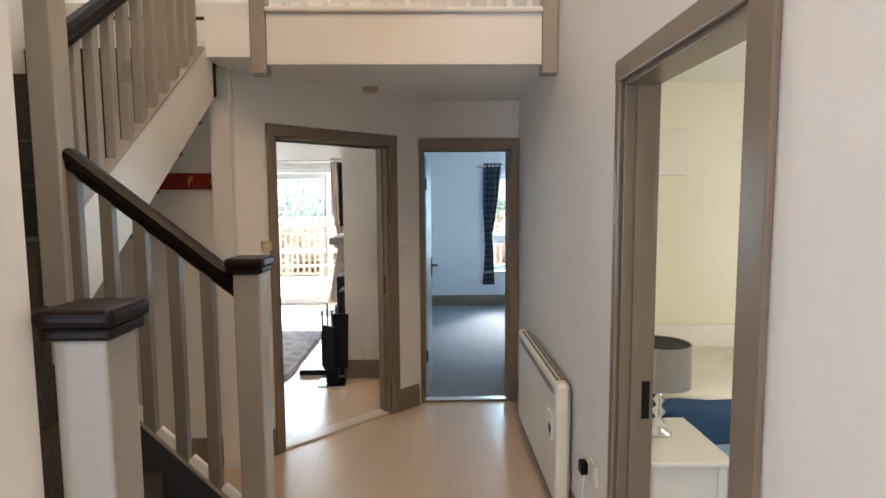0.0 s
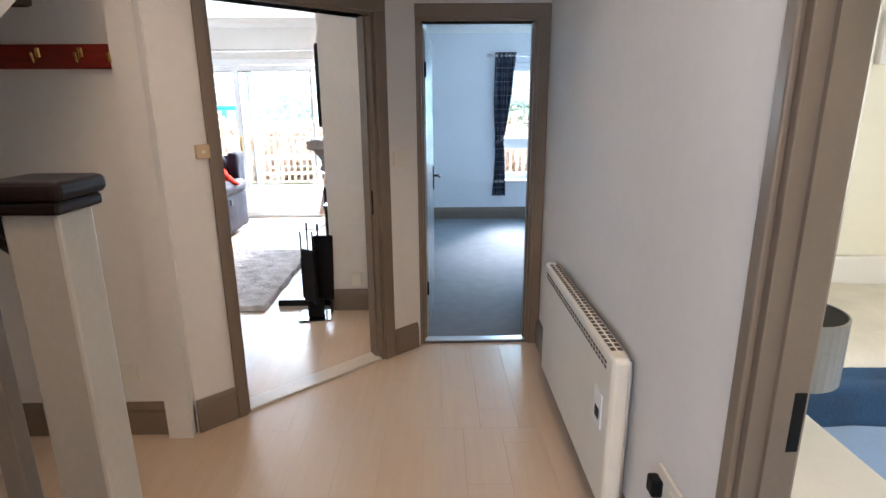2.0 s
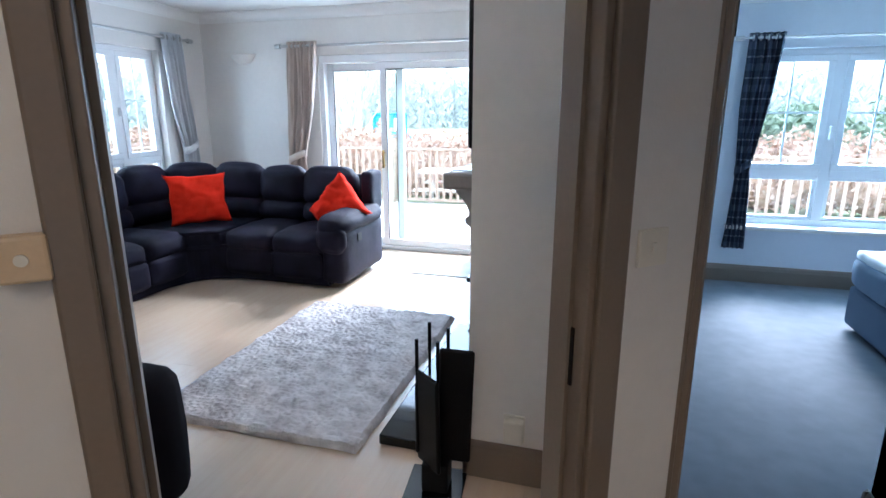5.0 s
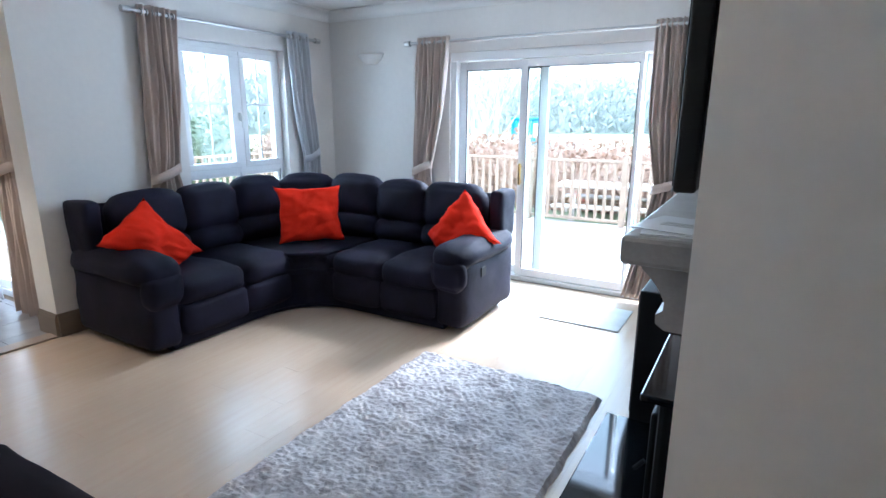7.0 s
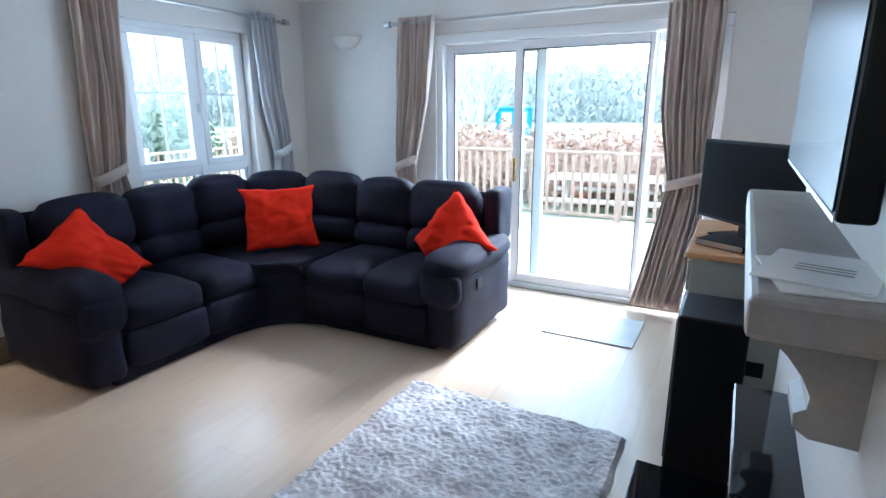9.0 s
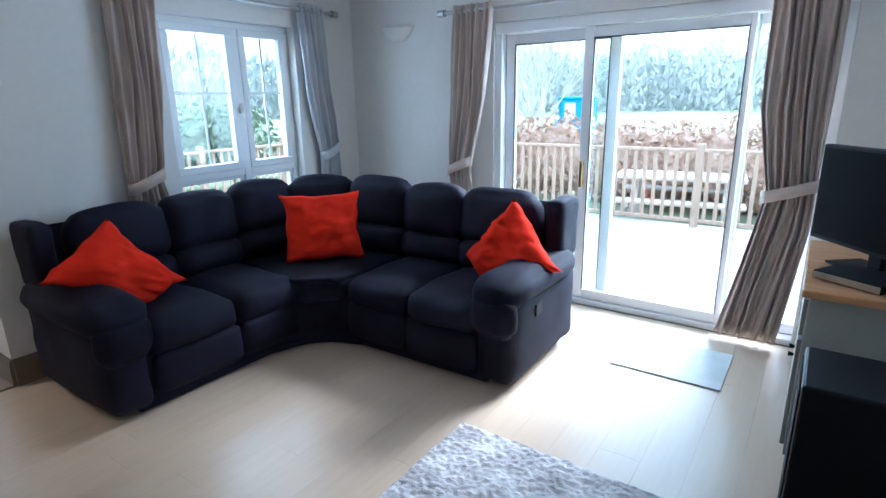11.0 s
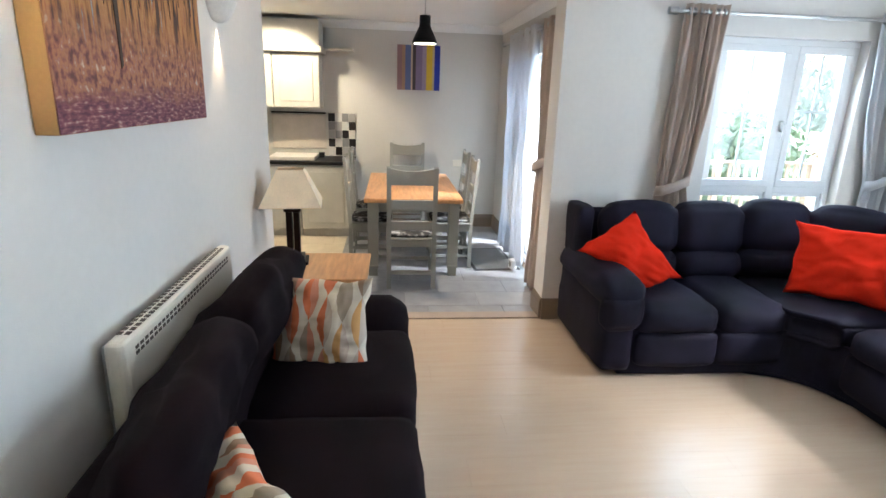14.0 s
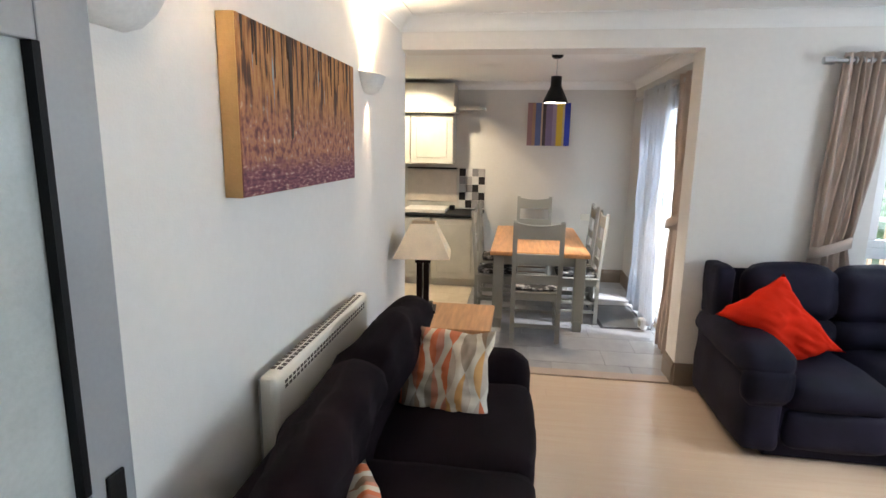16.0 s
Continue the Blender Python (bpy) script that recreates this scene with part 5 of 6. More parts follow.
bo = thing("booklet", "white booklet with a yellow edge on the bedside shelf", "booklet", (1.80, 2.68, 0.219), 25)
part("page_block", bx(-0.07, -0.10, 0, 0.07, 0.10, 0.012, 0.002), UPVC, bo)
tl = thing("table_lamp", "stacked glass ball table lamp with a silver drum shade", "lamp", (1.76, 2.80, 0.604))
st_ = lathe(bmesh.new(), [(0.0, 0.0), (0.055, 0.0), (0.055, 0.012), (0.02, 0.02), (0.035, 0.045), (0.012, 0.072), (0.032, 0.10), (0.010, 0.125), (0.026, 0.15), (0.008, 0.175), (0.008, 0.24), (0.0, 0.24)])
part("stem", st_, CHROME, tl, smooth=True)
dr = lathe(bmesh.new(), [(0.118, 0.22), (0.125, 0.22), (0.125, 0.40), (0.121, 0.401), (0.119, 0.40), (0.118, 0.22)], 36)
part("shade", dr, mat("silver_shade", (0.40, 0.38, 0.36), 0.28, 0.7, bump=0), tl, "silver drum shade", smooth=False)
part("shade_lining", lathe(bmesh.new(), [(0.1175, 0.225), (0.1175, 0.397)], 36), BLACK, tl)
pa = thing("framed_print", "small white framed print with a blank cream sheet", "picture", (2.40, 4.25, 1.93))
part("frame", bx(-0.12, -0.03, -0.155, 0.12, -0.001, 0.155, 0.006), WHITE, pa)
part("sheet", bx(-0.095, -0.034, -0.13, 0.095, -0.031, 0.13), CREAMPLASTIC, pa)
pc = thing("framed_print", "small white framed print with a faint orange flower", "picture", (3.11, 4.25, 1.84))
part("frame", bx(-0.135, -0.03, -0.125, 0.135, -0.001, 0.125, 0.006), WHITE, pc)
part("sheet", bx(-0.115, -0.034, -0.105, 0.115, -0.031, 0.105), UPVC, pc)
fl = prism(bmesh.new(), [((0.030 + 0.014 * math.sin(5 * a + 1)) * math.cos(a), 0.01 + (0.030 + 0.014 * math.sin(5 * a)) * math.sin(a)) for a in [i * math.pi / 12 for i in range(24)]], -0.0365, -0.0345, 'y')
box(fl, 0.0, -0.0362, -0.06, 0.005, -0.0345, -0.02)
part("flower", fl, mat("faint_orange_ink", (0.75, 0.30, 0.16), 0.8, bump=0), pc)

# bedroom bed
b2_ = thing("double_bed", "double divan bed with a pale quilt over grey sides", "bed", (0, 0, 0))
part("divan", bx(2.22, 6.15, 0.05, 4.3, 7.78, 0.34, 0.03), mat("grey_blue_divan", (0.06, 0.09, 0.14), 0.85, bump=0.4, bump_scale=400), b2_)
part("mattress", soft(bmesh.new(), (3.26, 6.97, 0.44), (2.1, 1.66, 0.22), 0.06, 0.01, 0.006, 2, 10), mat("grey_blue_mattress", (0.09, 0.13, 0.19), 0.85, bump=0.4), b2_, smooth=True)
part("quilt", soft(bmesh.new(), (3.30, 6.97, 0.56), (2.12, 1.72, 0.09), 0.04, 0.015, 0.012, 5, 14), mat("pale_quilt", (0.62, 0.64, 0.66), 0.85, bump=0.4, bump_scale=60), b2_, smooth=True)
for x, y in ((2.30, 7.70), (2.30, 6.22), (4.2, 7.7), (4.2, 6.22)):
    part("castor", bx(x - 0.02, y - 0.02, 0.012, x + 0.02, y + 0.02, 0.055), BLACK, b2_)

# rug and mats
rg = thing("rug", "grey shaggy pile rug in front of the hearth", "rug", (0, 0, 0))
rb = bmesh.new()
RX0, RX1, RY0, RY1 = -1.72, -0.53, 5.40, 7.17
nx, ny = 120, 180
vv = []
for i in range(nx + 1):
    row = []
    for j in range(ny + 1):
        x, y = RX0 + (RX1 - RX0) * i / nx, RY0 + (RY1 - RY0) * j / ny
        ed = min(i, nx - i, j, ny - j)
        h = 0.036 if ed > 1 else (0.022 if ed == 1 else 0.003)
        nz_ = noise.noise(Vector((x * 9, y * 9, 0))) * 0.010 + noise.noise(Vector((x * 42, y * 42, 3))) * 0.009
        ex = noise.noise(Vector((x * 8, y * 8, 5))) * 0.012 if ed < 2 else 0
        row.append(rb.verts.new((x + ex + random.uniform(-.002, .002), y + ex, max(0.002, h + (nz_ if ed else 0)))))
    vv.append(row)
for i in range(nx):
    for j in range(ny):
        rb.faces.new((vv[i][j], vv[i + 1][j], vv[i + 1][j + 1], vv[i][j + 1]))
part("rug_surface", rb, RUGM, rg, kind="stuff")
dm = thing("door_mat", "thin pale grey mat inside the patio door", "mat", (0, 0, 0))
part("mat", bx(-1.31, 8.22, 0.0005, -0.69, 8.73, 0.010, 0.004), MATM, dm)
d2 = thing("door_mat", "grey mat with a dark border by the dining room door", "mat", (-5.75, 5.93, 0.003), 4)
part("border", bx(-0.40, -0.24, 0, 0.40, 0.24, 0.007, 0.003), mat("dark_mat_border", (0.05, 0.05, 0.055), 0.9, bump=0.3), d2)
part("field", bx(-0.37, -0.21, 0.004, 0.37, 0.21, 0.009, 0.002), mat("grey_mat_field", (0.20, 0.21, 0.22), 0.95, bump=0.4, bump_scale=400), d2)

# fireplace
hs = thing("hearth", "glossy black granite hearth slab", "hearth", (0, 0, 0))
part("slab", bx(-0.46, 5.505, 0.0, 0.018, 6.97, 0.052, 0.006), GRANITE, hs)
mp_ = thing("mantelpiece", "grey stone mantel shelf on scrolled corbels", "mantelpiece", (0, 0, 0))
part("shelf", bx(-0.178, 5.615, 1.210, 0.018, 6.79, 1.28, 0.012), STONE, mp_)
for y in (5.68, 6.56):
    prof = [(0.018, 1.207), (-0.140, 1.207), (-0.135, 1.19), (-0.113, 1.17), (-0.09, 1.14), (-0.076, 1.11), (-0.078, 1.09), (-0.094, 1.078), (-0.092, 1.055), (-0.07, 1.04), (0.018, 1.038)]
    cb = prism(bmesh.new(), prof, y, y + 0.11, 'y')
    part("corbel", cb, STONE, mp_)
for i, (z0, rot_) in enumerate(((1.281, 8), (1.285, -14))):
    pp = thing("paper", ("stack of white printed papers on the mantel shelf", "folded leaflet with a line of print on the mantel shelf")[i], "paper", (-0.08, 5.76 + i * 0.03, z0), rot_)
    part("sheet", bx(-0.075, -0.11, 0, 0.085, 0.10, 0.003), UPVC, pp)
    if i:
        tx = bmesh.new()
        for k in range(3):
            box(tx, -0.03, -0.03 + k * 0.018, 0.0031, 0.05, -0.024 + k * 0.018, 0.0036)
        part("print", tx, GREYPAINT, pp)
stv = thing("stove", "black cast iron stove with a glazed door in the fireplace", "stove", (0, 0, 0))
part("body", bx(-0.10, 5.98, 0.12, 0.016, 6.46, 0.70, 0.02), BLACK, stv)
part("door", bx(-0.125, 6.03, 0.18, -0.101, 6.41, 0.62, 0.01), BLACK, stv)
part("glass", bx(-0.130, 6.08, 0.30, -0.1255, 6.36, 0.56, 0.004), GRANITE, stv)
part("top_plate", bx(-0.15, 5.94, 0.70, 0.016, 6.50, 0.725, 0.006), GRANITE, stv)
for y in (6.01, 6.40):
    part("leg", bx(-0.10, y, 0.053, -0.07, y + 0.04, 0.12), METAL, stv)
part("handle", rod(bmesh.new(), (-0.135, 6.07, 0.42), (-0.165, 6.07, 0.38), 0.008), BLACK, stv)
sb_ = thing("speaker", "tall black box speaker at the end of the hearth", "speaker", (0, 0, 0))
part("cabinet", bx(-0.36, 7.02, 0.0, -0.10, 7.36, 0.72, 0.01), BLACK, sb_)
part("grille", bx(-0.366, 7.04, 0.05, -0.3605, 7.34, 0.69, 0.002), mat("speaker_cloth", (0.01, 0.01, 0.012), 0.95, bump=0.3), sb_)
fs = thing("fireside_tool_stand", "black fireside companion stand with four tools", "fireside tools", (-0.115, 5.305, 0), 6)
part("base", bx(-0.12, -0.12, 0.0, 0.12, 0.11, 0.010, 0.003), GRANITE, fs)
part("foot", bx(-0.05, -0.07, 0.012, 0.06, 0.05, 0.14, 0.01), BLACK, fs)
part("side_panel", bar(bmesh.new(), (-0.02, -0.045, 0.12), (-0.025, -0.05, 0.53), 0.155, 0.02, 0.008), BLACK, fs)
part("side_panel", bar(bmesh.new(), (0.07, 0.01, 0.12), (0.085, 0.01, 0.62), 0.02, 0.14, 0.008), BLACK, fs)
part("back_panel", bx(-0.09, 0.0, 0.14, 0.06, 0.05, 0.46, 0.01), BLACK, fs)
for x, y, h in ((-0.075, -0.01, 0.66), (-0.035, 0.05, 0.71), (0.01, -0.01, 0.655), (0.045, 0.03, 0.70)):
    t_ = part("tool", rod(bmesh.new(), (x, y, 0.16), (x, y, h - 0.12), 0.006), BLACK, fs)
    part("grip", rod(bmesh.new(), (x, y, h - 0.12), (x, y, h), 0.0075), BLACK, t_)
wtv = thing("wall_television", "large flat black television mounted over the mantel shelf", "television", (-0.005, 6.18, 1.68), 0)
part("bracket", bx(-0.030, -0.16, -0.12, -0.001, 0.16, 0.12), METAL, wtv)
part("case", bx(-0.080, -0.50, -0.30, -0.030, 0.50, 0.30, 0.008), BLACK, wtv)
part("screen", bx(-0.0835, -0.485, -0.285, -0.0802, 0.485, 0.285), mat("dark_screen", (0.006, 0.004, 0.004), 0.25, bump=0), wtv, "dark screen")
part("edge_strip", bx(-0.0825, -0.497, -0.299, -0.0805, 0.497, -0.290), METAL, wtv, "thin silver edge")

# television corner
cb_ = thing("sideboard", "sage grey painted cabinet with an oak top in the alcove", "cabinet", (0, 0, 0))
cx0, cx1, cy0, cy1 = -0.39, 0.22, 7.66, 8.55
part("carcass", bx(cx0 + 0.02, cy0 + 0.02, 0.06, cx1, cy1, 0.80, 0.004), GREYPAINT, cb_)
part("plinth", bx(cx0 + 0.035, cy0 + 0.03, 0.0, cx1, cy1, 0.06), GREYPAINT, cb_)
part("top", bx(cx0 - 0.01, cy0 - 0.01, 0.80, cx1 + 0.01, cy1 + 0.02, 0.835, 0.008), OAK, cb_, "oak top")
for i in range(2):
    y = cy0 + 0.04 + i * 0.42
    d_ = part("door", bx(cx0 + 0.002, y, 0.10, cx0 + 0.02, y + 0.40, 0.60, 0.003), GREYPAINT, cb_)
    part("knob", rod(bmesh.new(), (cx0 - 0.022, y + (0.36 if i == 0 else 0.04), 0.38), (cx0 + 0.002, y + (0.36 if i == 0 else 0.04), 0.38), 0.012, 0.008), BLACK, d_)
    part("drawer", bx(cx0 + 0.002, y, 0.62, cx0 + 0.02, y + 0.40, 0.78, 0.003), GREYPAINT, cb_)
part("vent", bx(cx0 + 0.20, cy0 + 0.014, 0.22, cx0 + 0.40, cy0 + 0.021, 0.30, 0.002), BLACK, cb_, "dark recessed slot")
tv = thing("television", "flat black television on its stand on the cabinet", "television", (-0.16, 8.06, 0.836), -50)
part("stand", bx(-0.16, -0.09, 0, 0.16, 0.09, 0.012, 0.004), BLACK, tv)
part("neck", bx(-0.03, 0.0, 0.012, 0.03, 0.03, 0.12), BLACK, tv)
part("case", bx(-0.37, -0.012, 0.07, 0.37, 0.03, 0.52, 0.006), BLACK, tv)
part("screen", bx(-0.355, -0.016, 0.09, 0.355, -0.0125, 0.505), mat("matt_dark_screen", (0.003, 0.003, 0.004), 0.45, bump=0, spec=0.04), tv, "dark glossy screen")
sbx = thing("set_top_box", "silver and black set-top box beside the television", "set-top box", (-0.22, 7.85, 0.836), -30)
part("case", bx(-0.13, -0.08, 0, 0.13, 0.08, 0.035, 0.004), BLACK, sbx)
part("face", bx(-0.125, -0.084, 0.004, 0.125, -0.0805, 0.031, 0.001), METAL, sbx)

# pictures and wall lamps
def trees_print():
    m = bpy.data.materials.new("autumn_wood_painting")
    m.use_nodes = True
    n, ln = m.node_tree.nodes, m.node_tree.links
    b = n["Principled BSDF"]
    tc, sp = n.new("ShaderNodeTexCoord"), n.new("ShaderNodeSeparateXYZ")
    ln.new(tc.outputs["Generated"], sp.inputs[0])

    def tex(scale, stretch, detail=5):
        mp, no = n.new("ShaderNodeMapping"), n.new("ShaderNodeTexNoise")
        mp.inputs["Scale"].default_value = stretch
        no.inputs["Scale"].default_value, no.inputs["Detail"].default_value = scale, detail
        ln.new(tc.outputs["Generated"], mp.inputs[0]), ln.new(mp.outputs[0], no.inputs["Vector"])
        return no.outputs["Fac"]

    def ramp(src, stops):
        rp = n.new("ShaderNodeValToRGB")
        e = rp.color_ramp.elements
        while len(e) < len(stops):
            e.new(0.5)
        for i, (p, c_) in enumerate(stops):
            e[i].position, e[i].color = p, (*c_, 1)
        ln.new(src, rp.inputs[0])
        return rp.outputs[0]

    def mix(f, a, c_):
        mx = n.new("ShaderNodeMix")
        mx.data_type = 'RGBA'
        ln.new(f, mx.inputs["Factor"]), ln.new(a, mx.inputs["A"]), ln.new(c_, mx.inputs["B"])
        return mx.outputs["Result"]
    top = ramp(tex(9, (4.5, 1, 0.25)), [(0.40, (0.07, 0.03, 0.02)), (0.46, (0.34, 0.14, 0.04)), (0.55, (0.48, 0.24, 0.09)), (0.62, (0.30, 0.10, 0.04)), (0.66, (0.30, 0.36, 0.38))])
    bot = ramp(tex(14, (3, 1, 1.2)), [(0.36, (0.13, 0.045, 0.04)), (0.46, (0.28, 0.10, 0.075)), (0.54, (0.42, 0.19, 0.09)), (0.61, (0.34, 0.15, 0.11)), (0.68, (0.62, 0.48, 0.34)), (0.74, (0.34, 0.34, 0.36))])
    base = ramp(tex(20, (1.5, 1, 2.5)), [(0.38, (0.10, 0.022, 0.045)), (0.52, (0.19, 0.06, 0.08)), (0.60, (0.30, 0.13, 0.13)), (0.68, (0.52, 0.38, 0.32))])
    ad = n.new("ShaderNodeMath")
    ad.operation = 'MULTIPLY_ADD'
    ln.new(tex(6, (2, 1, 2)), ad.inputs[0])
    ad.inputs[1].default_value = 0.25
    ln.new(sp.outputs["Z"], ad.inputs[2])

    def step_(lo, hi):
        r = n.new("ShaderNodeMapRange")
        r.inputs["From Min"].default_value, r.inputs["From Max"].default_value = lo, hi
        ln.new(ad.outputs[0], r.inputs[0])
        return r.outputs[0]
    c1 = mix(step_(0.24, 0.38), base, bot)
    ln.new(mix(step_(0.52, 0.76), c1, top), b.inputs["Base Color"])
    b.inputs["Roughness"].default_value = 0.7
    bn = n.new("ShaderNodeBump")
    bn.inputs["Strength"].default_value, bn.inputs["Distance"].default_value = 0.4, 0.003
    ln.new(tex(60, (1, 1, 1)), bn.inputs["Height"]), ln.new(bn.outputs[0], b.inputs["Normal"])
    return m


pt = thing("canvas_painting", "large canvas of autumn trees over purple undergrowth above the plum sofa", "painting", (-2.19, PY, 1.828), 180)
part("stretcher", bx(-0.555, -0.058, -0.265, 0.555, -0.002, 0.265, 0.002), mat("canvas_edge_ochre", (0.50, 0.30, 0.12), 0.7, bump=0.2), pt, "ochre painted canvas edge")
part("canvas", bx(-0.553, -0.0625, -0.263, 0.553, -0.0585, 0.263), trees_print(), pt)
TRUNK = mat("dark_brown_paint", (0.05, 0.022, 0.012), 0.6, var=0.3, scale=20, bump=0.3)
tru = random.Random(5)
for x, z0, w in [(-0.185, -0.09, 0.018)] + [(-0.53 + k * 0.055 + tru.uniform(-0.02, 0.02), tru.uniform(0.08, 0.19), tru.uniform(0.003, 0.008)) for k in range(20)]:
    part("trunk", prism(bmesh.new(), [(x - w * 0.5, z0), (x + w * 0.4, z0 + 0.01), (x + w, 0.262), (x - w, 0.262)], -0.0645, -0.063, 'y'), TRUNK, pt, "dark painted trunk")
BULB = glow("warm_bulb_glow", (1.0, 0.78, 0.5), 14)


def uplighter(label, x, y, z, rz, on=True):
    w_ = thing("wall_light", label, "wall light", (x, y, z), rz)
    bm = bmesh.new()
    n = 20
    prof = [(0.165, 0.05), (0.160, 0.045), (0.13, 0.0), (0.09, -0.035), (0.05, -0.05)]
    rings = [[bm.verts.new((r * math.cos(math.pi * i / n), -0.62 * r * math.sin(math.pi * i / n) - 0.001, zz)) for i in range(n + 1)] for r, zz in prof]
    for a, b in zip(rings, rings[1:]):
        for i in range(n):
            bm.faces.new((a[i], a[i + 1], b[i + 1], b[i]))
    bm.faces.new(rings[-1])
    o = part("bowl", bm, mat("plaster_white", (0.82, 0.80, 0.76), 0.5, bump=0.05) if "plaster_white" not in bpy.data.materials else bpy.data.materials["plaster_white"], w_, smooth=True)
    o.modifiers.new("thickness", 'SOLIDIFY').thickness = 0.006
    if on:
        part("bulb", rod(bmesh.new(), (-0.05, -0.05, 0.03), (0.05, -0.05, 0.03), 0.010), BULB, w_, "lit warm bulb")
    return w_


uplighter("lit white plaster wall light over the plum sofa", -1.21, PY, 2.01, 180)
uplighter("lit white plaster wall light beyond the canvas painting", -3.20, PY, 2.06, 180)
uplighter("unlit white plaster wall light beside the patio curtain", -3.56, YP, 2.12, 0, False)
for x in (-1.21, -3.20):
    lamp("wall_light_up", 'SPOT', (x, PY + 0.06, 2.11), (x, PY + 0.10, 3.0), 9, WARM, spot=120, radius=0.04)
    lamp("wall_light_down", 'SPOT', (x, PY + 0.018, 1.99), (x + 0.09, PY - 0.01, 1.0), 3.5, WARM, spot=54, radius=0.012)
# side table with lamp
tb2 = thing("side_table", "small oak side table with grey painted legs", "side table", (0, -0.09, 0))
part("top", bx(-4.08, 4.20, 0.525, -3.48, 4.82, 0.55, 0.006), OAK, tb2)
part("apron", bx(-4.04, 4.24, 0.44, -3.52, 4.78, 0.525), OAK, tb2)
for x in (-4.05, -3.56):
    for y in (4.23, 4.74):
        part("leg", bx(x, y, 0, x + 0.05, y + 0.05, 0.525, 0.004), OAK, tb2)
dl = thing("table_lamp", "dark wooden four-rod table lamp with a cream square shade", "lamp", (-3.86, 4.215, 0.55), 6)
bq = bx(-0.095, -0.095, 0, 0.095, 0.095, 0.02, 0.006)
prism(bq, [(-0.085, 0.020), (0.085, 0.020), (0.058, 0.055), (-0.058, 0.055)], -0.07, 0.07, 'y')
part("base", bq, DARKWOOD, dl)
for x in (-0.024, 0.024):
    for y in (-0.024, 0.024):
        part("rod", bx(x - 0.020, y - 0.020, 0.055, x + 0.020, y + 0.020, 0.36, 0.004), DARKWOOD, dl)
part("collar", bx(-0.055, -0.055, 0.36, 0.055, 0.055, 0.385, 0.006), DARKWOOD, dl)
part("spindle", rod(bmesh.new(), (0, 0, 0.385), (0, 0, 0.48), 0.014), BLACK, dl)
shb = bmesh.new()
ra = [shb.verts.new((sx * 0.195, sy * 0.195, 0.415)) for sx, sy in ((-1, -1), (1, -1), (1, 1), (-1, 1))]
rb_ = [shb.verts.new((sx * 0.085, sy * 0.085, 0.645)) for sx, sy in ((-1, -1), (1, -1), (1, 1), (-1, 1))]
for i in range(4):
    shb.faces.new((ra[i], ra[(i + 1) % 4], rb_[(i + 1) % 4], rb_[i]))
so_ = part("shade", shb, mat("cream_linen_shade", (0.80, 0.67, 0.50), 0.85, bump=0.3, bump_scale=400), dl, "cream square shade")
so_.modifiers.new("thickness", 'SOLIDIFY').thickness = 0.004

# dining table and chairs
dt = thing("dining_table", "oak topped dining table with grey painted legs", "table", (0, 0, 0))
tx0, tx1, ty0, ty1 = -6.85, -5.12, 4.63, 5.55
part("top", bx(tx0, ty0, 0.725, tx1, ty1, 0.765, 0.008), OAK, dt, "oak plank top")
part("apron", bx(tx0 + 0.08, ty0 + 0.07, 0.63, tx1 - 0.08, ty1 - 0.07, 0.725), GREYPAINT, dt)
for x in (tx0 + 0.04, tx1 - 0.14):
    for y in (ty0 + 0.03, ty1 - 0.13):
        lg = bx(x, y, 0.10, x + 0.10, y + 0.10, 0.725, 0.006)
        box(lg, x + 0.008, y + 0.008, 0.0035, x + 0.092, y + 0.092, 0.10, 0.004)
        box(lg, x - 0.004, y - 0.004, 0.09, x + 0.104, y + 0.104, 0.115, 0.005)
        part("leg", lg, GREYPAINT, dt)
SEAT = mat("brown_seat", (0.10, 0.035, 0.02), 0.5, bump=0.1)
PATCH = cells_mat("black_white_seat_print", [(0.01, 0.01, 0.012), (0.02, 0.02, 0.02), (0.55, 0.55, 0.55)], 12, 0.85, 0.2, 0.002, 50)


